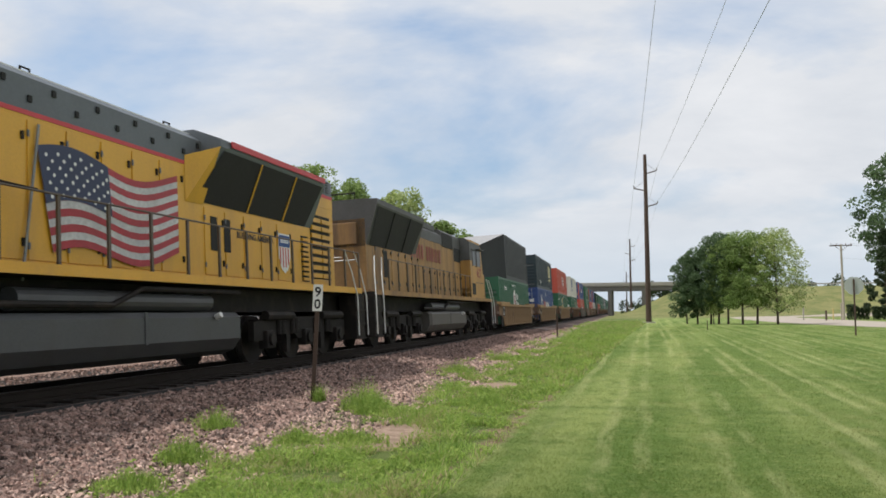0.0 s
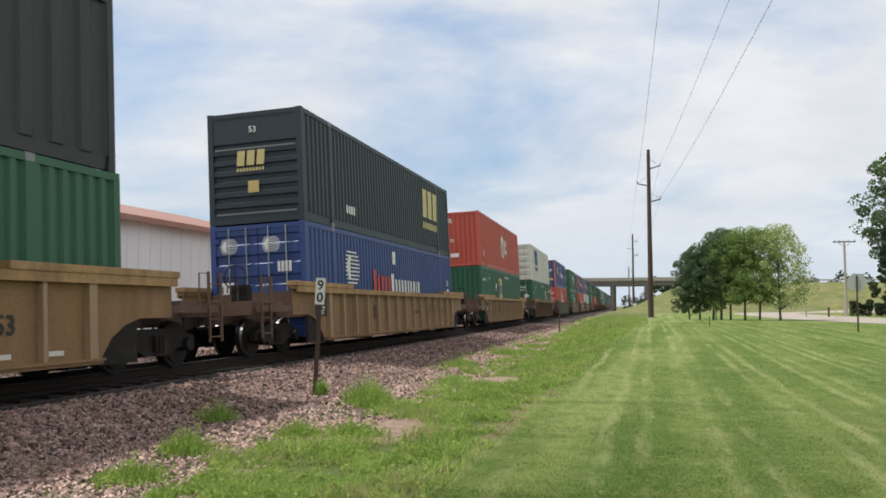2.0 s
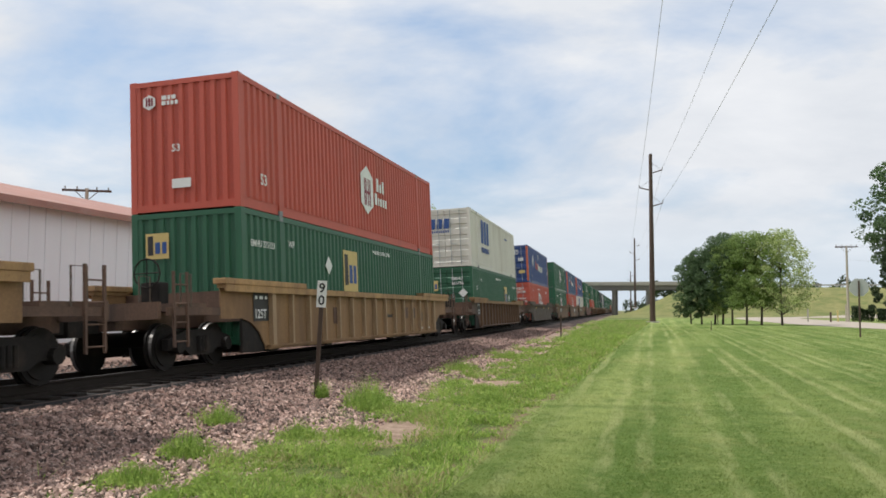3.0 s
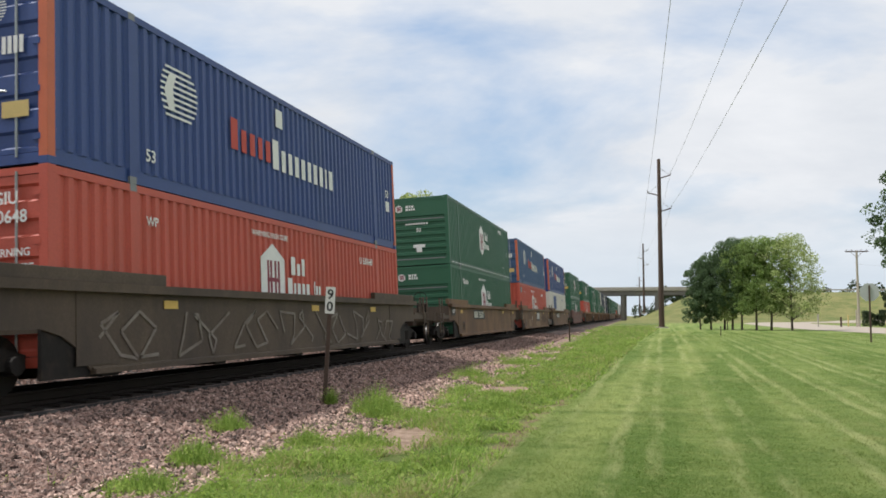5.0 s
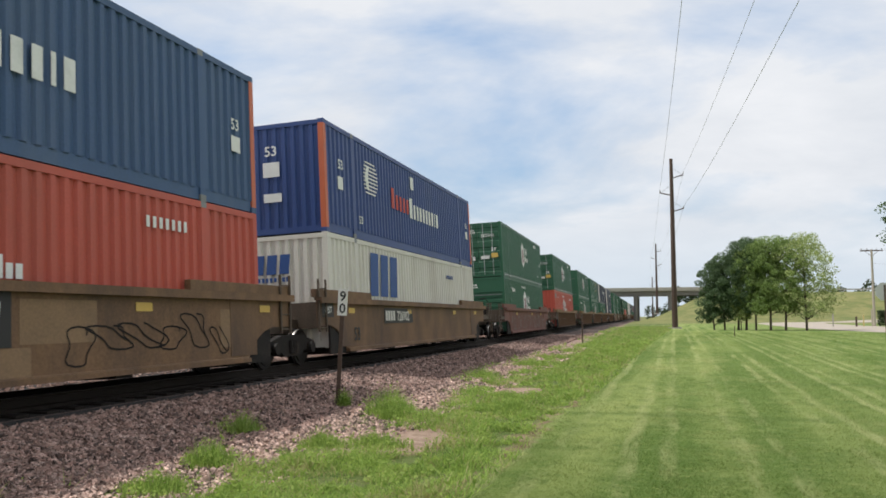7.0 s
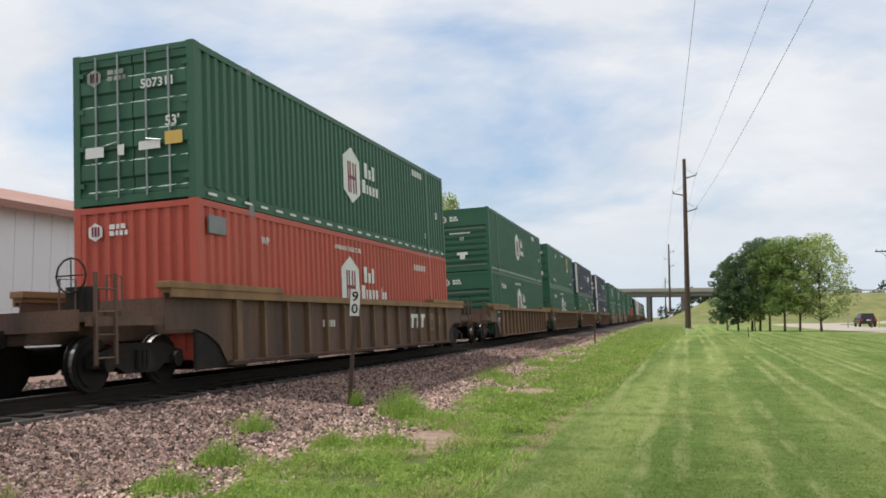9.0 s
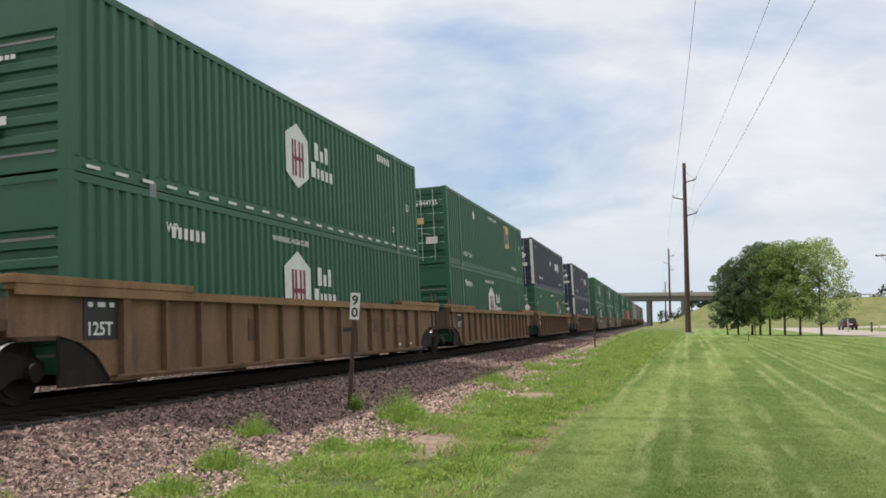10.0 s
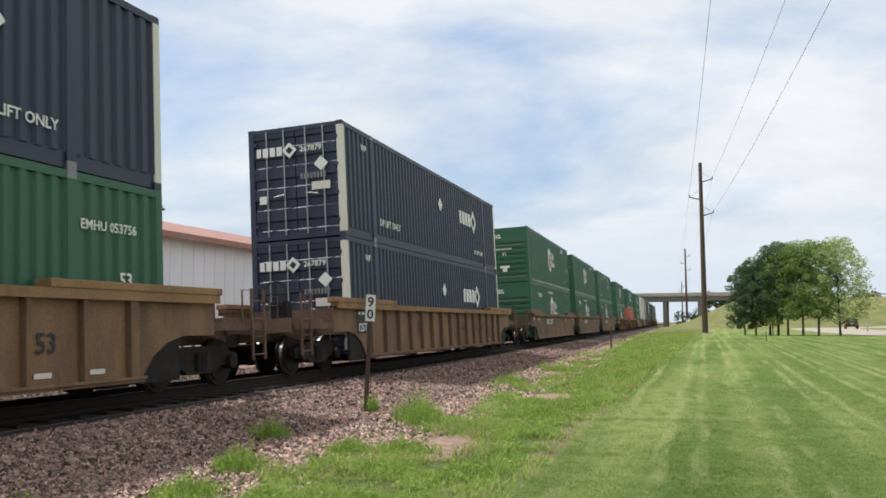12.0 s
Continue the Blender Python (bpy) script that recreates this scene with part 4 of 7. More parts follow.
def mown_grass():
    """The cut blades of the lawn, where they stand near enough to be told apart."""
    rng = np.random.default_rng(70)
    k = 260000
    y = 6.0 + 64 * rng.uniform(0, 1, k) ** 2.7
    x = -2.0 + rng.uniform(0, 1, k) * (0.26 * y + 3.2)
    z = np.array([rise(b) for b in y]) - 0.003
    h = rng.uniform(0.008, 0.026, k) * (1 + 0.5 * patchy(x, y, 2.0, 1.7))
    w = rng.uniform(0.0025, 0.005, k) * (1 + y / 18)
    tagged(part("mown_grass", blades("mown_grass", x, y, z, h, w, 71, 1.3), M_MOWN), "short mown grass blades of the lawn", "grass", kind="stuff")


mown_grass()


def weed(x, y, radius, height, seed, dense=1.0):
    rng = np.random.default_rng(seed)
    k = int(800 * dense)
    ang, rr = rng.uniform(0, 2 * np.pi, k), radius * rng.uniform(0, 1, k) ** 0.7 * 1.15
    c = np.stack([rr * np.cos(ang), rr * np.sin(ang), rng.uniform(0.05, 1, k) ** 1.4 * height * (1.1 - 0.6 * (rr / radius)) * (1 + 0.35 * np.sin(ang * 3 + seed))], 1)
    t = thing("weed_clump", "bushy green weed growing out of the gravel", "weed", "weeds in the gravel")
    part("leaves", leaf_cloud("leaves", c[: k // 2], rng.uniform(0.012, 0.03, k // 2), seed, 0.6), M_WEED, t)
    part("stem_tuft", blades("stem_tuft", c[:, 0] * 0.8, c[:, 1] * 0.8, np.zeros(k), rng.uniform(0.35, 1.25, k) * height * (1.1 - 0.5 * rr / radius), rng.uniform(0.003, 0.007, k), seed + 7, 0.3), M_BLADE, t)
    t.matrix_basis = pose(x, y, ground_z(x, y))


for i, (x, y, r, h) in enumerate(((-4.65, 12.75, 0.42, 0.46), (-4.35, 12.3, 0.3, 0.34), (-4.85, 7.85, 0.28, 0.27), (-6.15, 10.35, 0.40, 0.24), (-5.75, 10.1, 0.3, 0.3), (-5.75, 13.5, 0.10, 0.34), (-4.2, 9.2, 0.3, 0.22), (-3.6, 9.4, 0.4, 0.2), (-4.6, 6.6, 0.35, 0.2), (-6.0, 6.5, 0.2, 0.12), (-2.7, 13.2, 0.35, 0.24), (-3.2, 15.0, 0.4, 0.22), (-5.0, 20.5, 0.5, 0.3), (-4.7, 25.0, 0.6, 0.3))):
    weed(x, y, r, h, 80 + i)


def stones(name, label, count, u_range, y_range, y_power, size, seed, material):
    """Loose angular stones on the ballast shoulder."""
    rng = np.random.default_rng(seed)
    shape = np.array([(1, 0, 0), (-1, 0, 0), (0, 1, 0), (0, -1, 0), (0, 0, 1), (0, 0, -0.8)], float)
    faces = np.array([(0, 2, 4), (2, 1, 4), (1, 3, 4), (3, 0, 4), (2, 0, 5), (1, 2, 5), (3, 1, 5), (0, 3, 5)])
    y = y_range[0] + (y_range[1] - y_range[0]) * rng.uniform(0, 1, count) ** y_power
    u = rng.uniform(*u_range, count)
    s = rng.uniform(*size, count) * (1 + y / 60)
    cs = np.array([bed_point(b, a, bed_z(a)) if a < 4.7 else (track_x(b) + a, b, ground_z(track_x(b) + a, b)) for a, b in zip(u, y)])
    cs[:, 2] += s * 0.25
    a3 = rng.normal(size=(count, 3))
    a3 /= np.linalg.norm(a3, axis=1)[:, None]
    b3 = np.cross(a3, rng.normal(size=(count, 3)))
    b3 /= np.linalg.norm(b3, axis=1)[:, None]
    c3 = np.cross(a3, b3)
    q = shape[None] * rng.uniform(0.6, 1.25, (count, 6, 1))
    v = cs[:, None] + s[:, None, None] * (q[..., :1] * a3[:, None] + q[..., 1:2] * b3[:, None] * 0.8 + q[..., 2:] * c3[:, None] * 0.65)
    f = faces[None] + 6 * np.arange(count)[:, None, None]
    me = bpy.data.meshes.new(name)
    me.from_pydata(v.reshape(-1, 3).tolist(), [], f.reshape(-1, 3).tolist())
    tagged(part(name, me, material), label, "stones", kind="stuff")


M_STONE = mat("grey_ballast_stone", (0.205, 0.132, 0.108), 0.85, 0.2, 8, 60, 0.2, island=0.85, tint=(0.40, 0.31, 0.27), tint_amount=0.7)
M_STONE2 = mat("pink_gravel_stone", (0.39, 0.275, 0.23), 0.85, 0.2, 8, 60, 0.2, island=0.8, tint=(0.22, 0.15, 0.12), tint_amount=0.7)
stones("ballast_stones", "crushed grey and pink ballast stones beside the rails", 72000, (1.48, 4.5), (5.0, 62.0), 1.9, (0.016, 0.052), 91, M_STONE)
stones("loose_gravel", "loose pinkish gravel spread between ballast and grass", 30000, (3.2, 6.0), (5.0, 40.0), 1.8, (0.012, 0.040), 92, M_STONE2)

stones("far_ballast_stones", "sunlit crushed ballast stones on the far side of the track", 14000, (-4.6, -1.7), (2.0, 60.0), 1.3, (0.02, 0.055), 93, M_STONE)

# ---- containers ----
CL, CW, CH = 16.15, 2.59, 2.896
_kit = {}


def shared(key, build, material):
    """One mesh for all alike pieces."""
    key = (key, material.name)
    if key not in _kit:
        bm = build()
        bmesh.ops.recalc_face_normals(bm, faces=bm.faces[:])
        me = bpy.data.meshes.new(key[0] if isinstance(key[0], str) else key[0][0])
        bm.to_mesh(me)
        bm.free()
        me.materials.append(material)
        _kit[key] = me
    return _kit[key]


def corrugated(y0, y1, z0, z1, x_out, depth=0.05, pitch=0.27):
    """A folded sheet standing on edge, its ridges upright."""
    bm = bmesh.new()
    n = max(2, round((y1 - y0) / pitch))
    p = (y1 - y0) / n
    line = []
    for i in range(n):
        a = y0 + i * p
        line += [(a, x_out), (a + 0.36 * p, x_out), (a + 0.5 * p, x_out - depth), (a + 0.86 * p, x_out - depth)]
    line.append((y1, x_out))
    lo = [bm.verts.new((x, y, z0)) for y, x in line]
    hi = [bm.verts.new((x, y, z1)) for y, x in line]
    for i in range(len(line) - 1):
        bm.faces.new((lo[i], lo[i + 1], hi[i + 1], hi[i]))
    return bm


def end_ribs(w, z0, z1, upright):
    """The folded end wall of a container, facing -y at y = 0."""
    bm = bmesh.new()
    if upright:
        n = round(2 * w / 0.26)
        p = 2 * w / n
        line = []
        for i in range(n):
            a = -w + i * p
            line += [(a, 0.01), (a + 0.4 * p, 0.01), (a + 0.5 * p, 0.05), (a + 0.9 * p, 0.05)]
        line.append((w, 0.01))
        lo = [bm.verts.new((x, y, z0)) for x, y in line]
        hi = [bm.verts.new((x, y, z1)) for x, y in line]
    else:
        n = 7
        h = (z1 - z0) * 0.74
        p = h / n
        line = []
        for i in range(n):
            a = z0 + i * p
            line += [(a, 0.01), (a + 0.42 * p, 0.01), (a + 0.52 * p, 0.06), (a + 0.9 * p, 0.06)]
        line += [(z0 + h, 0.01), (z1, 0.01)]
        lo = [bm.verts.new((w, y, z)) for z, y in line]
        hi = [bm.verts.new((-w, y, z)) for z, y in line]
    for i in range(len(line) - 1):
        bm.faces.new((lo[i], lo[i + 1], hi[i + 1], hi[i]))
    return bm


def blocks(widths, height, gap=0.25, heights=None):
    """A row of plain upright blocks, its lower left corner at the origin, in the x-y plane."""
    bm = bmesh.new()
    x = 0
    for i, w in enumerate(widths):
        h = height * (heights[i] if heights else 1)
        box(bm, x, x + w, 0, h, 0, 0.003)
        x += w + gap
    return bm


def flat_shape(points):
    bm = bmesh.new()
    a = [bm.verts.new((x, y, 0)) for x, y in points]
    bm.faces.new(a)
    f = bmesh.ops.extrude_face_region(bm, geom=bm.faces[:])
    for v in f["geom"]:
        if isinstance(v, bmesh.types.BMVert):
            v.co.z += 0.003
    return bm


def on_side(ob, y, z, x=CW / 2 + 0.004):
    ob.matrix_basis = Matrix.Translation((x, y, z)) @ SIDE


def on_end(ob, x, z, y=-0.004):
    ob.matrix_basis = Matrix.Translation((x, y, z)) @ FRONT


def letters(parent, words, size, place, at, material=None, align="LEFT"):
    key = ("lettering", words, size, align)
    m = material or M_WHITE
    if (key, m.name) not in _kit:
        me = lettering(words, size, align)
        me.materials.clear()
        me.materials.append(m)
        _kit[(key, m.name)] = me
    o = part("lettering", _kit[(key, m.name)], m, parent)
    place(o, *at)
    return o


def pieces_of(key, build, material):
    """The separate pieces of a built shape, each a mesh of its own, shared by alike marks."""
    if (key, material.name) not in _kit:
        bm = build()
        bmesh.ops.recalc_face_normals(bm, faces=bm.faces[:])
        bm.verts.index_update()
        seen, made = set(), []
        for v in bm.verts[:]:
            if v.index in seen:
                continue
            group, todo = [], [v]
            seen.add(v.index)
            while todo:
                q = todo.pop()
                group.append(q)
                for e in q.link_edges:
                    w = e.other_vert(q)
                    if w.index not in seen:
                        seen.add(w.index)
                        todo.append(w)
            at = {q.index: i for i, q in enumerate(group)}
            faces = {f for q in group for f in q.link_faces}
            me = bpy.data.meshes.new(key[0])
            me.from_pydata([q.co[:] for q in group], [], [[at[q.index] for q in f.verts] for f in sorted(faces, key=lambda f: f.index)])
            me.materials.append(material)
            made.append(me)
        bm.free()
        _kit[(key, material.name)] = made
    return _kit[(key, material.name)]


def shapes(name, parent, build, material, place, at, key):
    for me in pieces_of((name, key), build, material):
        o = part(name, me, material, parent)
        place(o, *at)
    return o


def arch_sign(parent, y, z, scale, pointed):
    """White pointed shield with maroon bars, and two lines of plain white blocks."""
    w, h = 0.50 * scale, 0.62 * scale
    top = [(-w, -h), (w, -h), (w, h * 0.55), (0, h), (-w, h * 0.55)] if pointed else [(0, -h * 1.05), (w, -h * 0.62), (w, h * 0.62), (0, h * 1.05), (-w, h * 0.62), (-w, -h * 0.62)]
    shapes("emblem", parent, lambda: flat_shape(top), M_WHITE, on_side, (y, z), (scale, pointed))

    def bars():
        bm = bmesh.new()
        for x in (-0.24, -0.12, 0.06, 0.20):
            box(bm, x * scale, (x + 0.075) * scale, -0.42 * scale, 0.30 * scale, 0.003, 0.007)
        box(bm, -0.24 * scale, 0.275 * scale, -0.10 * scale, -0.02 * scale, 0.0035, 0.0075)
        return bm

    shapes("emblem_bar", parent, bars, M_MAROON, on_side, (y, z), scale)
    shapes("word_block", parent, lambda: blocks([0.22, 0.17, 0.17], 0.34, 0.10, [1.25, 0.8, 1.2]), M_WHITE, on_side, (y + 0.72 * scale + 0.1, z + 0.08), "a")
    shapes("word_block", parent, lambda: blocks([0.24, 0.11, 0.17, 0.16, 0.17], 0.32, 0.09, [1.15, 0.8, 0.8, 0.8, 0.8]), M_WHITE, on_side, (y + 0.72 * scale - 0.1, z - 0.36), "b")


def stripes_word(parent, y, z):
    """Red then white graded blocks, and a round emblem of thin stripes."""
    shapes("word_block", parent, lambda: blocks([0.28, 0.22, 0.22, 0.20, 0.22], 0.54, 0.16, [1.2, 0.88, 0.88, 0.88, 0.88]), M_LOGO_RED, on_side, (y, z + 0.2), "red")
    shapes("word_block", parent, lambda: blocks([0.30] + [0.21, 0.20, 0.21, 0.22, 0.2, 0.22, 0.21, 0.1, 0.24], 0.54, 0.16, [1.25] + [0.92] * 9), M_WHITE, on_side, (y + 1.9, z + 0.1), "white")


def striped_globe(parent, place, at, r=0.45):
    def disc_lines():
        bm = bmesh.new()
        for i in range(9):
            v = -0.8 + 0.2 * i
            w = math.sqrt(1 - v * v)
            box(bm, -w * r * 0.7, r * (0.5 + 1.0 * w), v * r - 0.03 * r, v * r + 0.05 * r, 0, 0.003)
        return bm

    shapes("striped_emblem", parent, disc_lines, M_WHITE, place, at, r)

    def ring():
        return flat_shape([(-0.5 * r, 0), (-0.2 * r, 0.6 * r), (0.2 * r, 0.6 * r), (0.0, 0.1 * r), (0.1 * r, -0.6 * r), (-0.25 * r, -0.6 * r)])

    o = shapes("emblem", parent, ring, M_WHITE, place, at, r)
    o.location += (o.matrix_basis.to_3x3() @ Vector((0, 0, 0.003)))


def three_blocks(parent, place, at, material, scale, key):
    """Three heavy slanted blocks over a thin line."""
    def build():
        bm = bmesh.new()
        for i in range(3):
            x = i * 0.44 * scale
            lo = [(x, 0), (x + 0.34 * scale, 0), (x + 0.40 * scale, 0.62 * scale), (x + 0.06 * scale, 0.62 * scale)]
            bm.faces.new([bm.verts.new((u, v, 0.003)) for u, v in lo])
        for i in range(9):
            box(bm, i * 0.14 * scale, (i * 0.14 + 0.09) * scale, -0.24 * scale, -0.10 * scale, 0, 0.003)
        return bm

    shapes("word_block", parent, build, material, place, at, key)


def ochre_square(parent, place, at, s=0.9):
    shapes("painted_square", parent, lambda: flat_shape([(0, 0), (s, 0), (s, s), (0, s)]), M_OCHRE, place, at, s)

    def bars():
        bm = bmesh.new()
        for x0, x1, z0, z1 in ((0.08, 0.32, 0.15, 0.9),):
            box(bm, x0 * s, x1 * s, z0 * s, z1 * s, 0.003, 0.006)
        return bm

    shapes("emblem_bar", parent, bars, M_SIGNBLACK, place, at, s)
    def bars2():
        bm = bmesh.new()
        for x0, x1, z0, z1 in ((0.40, 0.62, 0.2, 0.65), (0.70, 0.90, 0.2, 0.65)):
            box(bm, x0 * s, x1 * s, z0 * s, z1 * s, 0.003, 0.006)
        return bm
    shapes("emblem_bar", parent, bars2, M_LOGO_BLUE, place, at, s)


def diamond_word(parent, place, at, scale):
    def build():
        bm = blocks([0.17 * scale, 0.2 * scale, 0.2 * scale, 0.2 * scale], 0.3 * scale, 0.06 * scale)
        c = Vector((1.22 * scale, 0.15 * scale, 0))
        r = 0.27 * scale
        ring = [(r, 0), (0, r), (-r, 0), (0, -r)]
        for i in range(4):
            a, b = Vector((*ring[i], 0)), Vector((*ring[(i + 1) % 4], 0))
            vs = [bm.verts.new(c + q) for q in (a, b, b * 0.5, a * 0.5)]
            bm.faces.new(vs)
        return bm
    shapes("word_block", parent, build, M_WHITE, place, at, scale)


def container(paint, label, end="ribs_flat", length=CL, marks=(), trim=None, dashes=False, cut_corner=False, pitch=0.27):
    """An intermodal container: origin at the middle of its lower front edge, x to the camera's side."""
    t = thing("shipping_container", label, "container", "stacked containers")
    w = CW / 2
    pad = 2.0 if length > 14 else 0.0
    zs0, zs1 = 0.24, CH - 0.13
    cut = cut_corner
    trim = trim or paint
    stops = [0.16, pad - 0.09, pad + 0.09, length - pad - 0.09, length - pad + 0.09, length - 0.16] if pad else [0.16, length - 0.16]
    for sx in (1, -1):
        for a, b in zip(stops[::2], stops[1::2]):
            def side():
                bm = corrugated(a, b, zs0, zs1, w - 0.012, 0.05, pitch)
                if sx < 0:
                    bmesh.ops.scale(bm, vec=(-1, 1, 1), verts=bm.verts[:])
                return bm
            part("side_panel", shared(("side_panel", sx, a, b, pitch), side, paint), paint, t)
        rail_z = ((0.02, 0.25), (CH - 0.13, CH - 0.01))
        for nm, (z0, z1) in zip(("bottom_rail", "top_rail"), rail_z):
            y_start = 0.16
            part(nm, shared((nm, sx, length, y_start), lambda: boxes((sx * (w - 0.10), sx * (w - (0.040 if nm == "bottom_rail" else 0.002)), y_start, length - 0.16, z0, z1)), paint), paint, t)
        for i, yy in enumerate((0.08, length - 0.08)):
            top = CH - 0.11
            part("corner_post", shared(("corner_post", sx, i, length, top), lambda: boxes((sx * (w - 0.15), sx * (w - 0.001), yy - 0.08, yy + 0.08, 0.11, top), bevel=0.006), trim if sx > 0 else paint), trim if sx > 0 else paint, t)
        if pad:
            for yy in (pad, length - pad):
                post = part("stacking_post", shared(("stacking_post", sx, yy), lambda: boxes((sx * (w - 0.10), sx * (w - 0.001), yy - 0.09, yy + 0.09, 0.1, CH - 0.1)), paint), paint, t)
                for z in (0.0, CH - 0.12):
                    part("casting", shared(("mid_casting", sx, yy, z), lambda: boxes((sx * (w - 0.14), sx * (w + 0.001), yy - 0.09, yy + 0.09, z, z + 0.12)), M_CASTING), M_CASTING, post)
        for yy in (0.0, length - 0.18):
            for z in (0.0, CH - 0.118):
                part("corner_casting", shared(("corner_casting", sx, yy, z), lambda: boxes((sx * (w - 0.16), sx * w, yy, yy + 0.178, z, z + 0.118), bevel=0.008), paint), paint, t)
    if cut:
        part("roof", boxes((-w + 0.01, w - 0.01, 0.02, length - 0.02, CH - 0.06, CH - 0.015)), paint, t)
        nose = bmesh.new()
        near_top, near_low = nose.verts.new((w - 0.002, 0.0, CH - 0.005)), nose.verts.new((w - 0.002, 0.0, 0.02))
        far_top, far_low = nose.verts.new((-w, -1.65, 1.72)), nose.verts.new((-w, -1.65, 0.02))
        back_top, back_low = nose.verts.new((-w, 0.03, CH - 0.01)), nose.verts.new((-w, 0.03, 0.02))
        nose.faces.new((near_top, far_top, far_low, near_low))
        nose.faces.new((far_top, back_top, back_low, far_low))
        nose.faces.new((near_low, far_low, back_low))
        part("nose_fairing", nose, paint, t, "black wedge-shaped wind fairing")
        # sloping top, coloured pale as if lit
        cap = bmesh.new()
        cap.faces.new([cap.verts.new(q) for q in ((w - 0.002, 0.0, CH - 0.003), (-w, 0.03, CH - 0.006), (-w, -1.65, 1.724))])
        part("fairing_top", cap, M_FAIRING_LIT, t, "sloping top of the fairing, coloured pale grey for the light on it")
    else:
        part("roof", shared(("roof", length), lambda: boxes((-w + 0.07, w - 0.07, 0.1, length - 0.1, CH - 0.06, CH - 0.02)), paint), paint, t)
    part("floor", shared(("floor", length), lambda: boxes((-w + 0.07, w - 0.07, 0.05, length - 0.05, 0.08, 0.16)), M_DARK), M_DARK, t)
    # end walls
    part("rear_wall", shared(("rear_wall", length), lambda: boxes((-w + 0.15, w - 0.15, length - 0.06, length - 0.02, 0.15, CH - 0.12)), paint), paint, t)
    part("front_sill", shared(("front_sill",), lambda: boxes((-w + 0.15, w - 0.15, 0.0, 0.08, 0.02, 0.17)), paint), paint, t)
    if not cut:
        part("front_header", shared(("front_header",), lambda: boxes((-w + 0.15, w - 0.15, 0.0, 0.08, CH - 0.13, CH - 0.02)), paint), paint, t)
    if cut:
        pass
    elif end == "doors":
        for sx in (1, -1):
            def leaf():
                line = [(0.07, CH - 0.14), (0.07, 0.18), (0.012, 0.18)]
                for z in (0.38, 0.92, 1.46, 2.0, 2.5):
                    line += [(0.012, z - 0.13), (0.05, z - 0.09), (0.05, z + 0.09), (0.012, z + 0.13)]
                line.append((0.012, CH - 0.14))
                return plate(bmesh.new(), line, sx * 0.012, sx * (w - 0.16))
            door = part("door", shared(("door", sx), leaf, paint), paint, t)
            for xx in (0.30, 0.78):
                part("lock_bar", shared(("lock_bar", sx, xx), lambda: tubes([(sx * xx, -0.012, 0.12), (sx * xx, -0.012, CH - 0.08)], 0.019, 8), M_BAR), M_BAR, door)
            for z in (0.4, 1.1, 1.8, 2.5):
                part("hinge", shared(("hinge", sx, z), lambda: boxes((sx * (w - 0.24), sx * (w - 0.12), -0.006, 0.02, z - 0.045, z + 0.045)), paint), paint, door)
            part("handle", shared(("handle", sx), lambda: tubes([(sx * 0.3, -0.03, 1.15), (sx * 0.62, -0.03, 1.1)], 0.016, 6), M_BAR), M_BAR, door)
    else:
        part("front_wall", shared(("front_wall", end), lambda: end_ribs(w - 0.15, 0.17, CH - 0.13, end == "ribs_up"), paint), paint, t)
        if end == "ribs_flat":
            for z in (0.28, 1.95):
                part("bright_rib", shared(("bright_rib", z), lambda: boxes((-w + 0.2, w - 0.2, 0.0, 0.009, z - 0.02, z + 0.02)), M_CASTING), M_CASTING, t)
    if dashes:
        for i in range(24):
            o = part("reflector_dash", shared(("reflector_dash",), lambda: blocks([0.3], 0.05), M_WHITE), M_WHITE, t)
            on_side(o, 0.4 + 0.66 * i, 0.09)
    for mark in marks:
        mark(t)
    return t


# marks that the containers carry
def m_size(t):
    letters(t, "53", 0.34, on_side, (0.9, 0.55))


def m_lift(t):
    letters(t, "WP", 0.22, on_side, (2.35, 2.25))
    letters(t, "WARNING HIGH CUBE", 0.17, on_side, (6.1, 2.45))


def m_green_low(t):
    m_size(t)
    m_lift(t)
    arch_sign(t, 7.25, 1.5, 1.3, True)
    shapes("code_block", t, lambda: blocks([0.11] * 6, 0.2, 0.07), M_WHITE, on_side, (2.5, 2.15), "six")
    letters(t, "53", 0.34, on_side, (15.2, 0.55))
    m_end_green(t)


def m_green_high(t):
    arch_sign(t, 7.4, 1.6, 1.15, False)
    letters(t, "53", 0.3, on_side, (15.0, 1.3))
    letters(t, "D", 0.22, on_side, (13.7, 0.5))
    shapes("code_block", t, lambda: blocks([0.11] * 6, 0.18, 0.07), M_WHITE, on_side, (12.6, 2.45), "six")
    m_end_green(t)


def m_end_green(t):
    hexa = [(0.17 * math.sin(radians(60 * i)), 0.17 * math.cos(radians(60 * i))) for i in range(6)]
    shapes("emblem", t, lambda: flat_shape(hexa), M_WHITE, on_end, (-0.82, 2.42), "end")
    shapes("emblem_bar", t, lambda: blocks([0.04, 0.05, 0.04], 0.18, 0.02), M_MAROON, on_end, (-0.90, 2.34, -0.009), "end")
    shapes("word_block", t, lambda: blocks([0.12, 0.06, 0.1], 0.09, 0.03), M_WHITE, on_end, (-0.52, 2.45), "e1")
    shapes("word_block", t, lambda: blocks([0.1, 0.06, 0.07, 0.07], 0.09, 0.03), M_WHITE, on_end, (-0.52, 2.33), "e2")


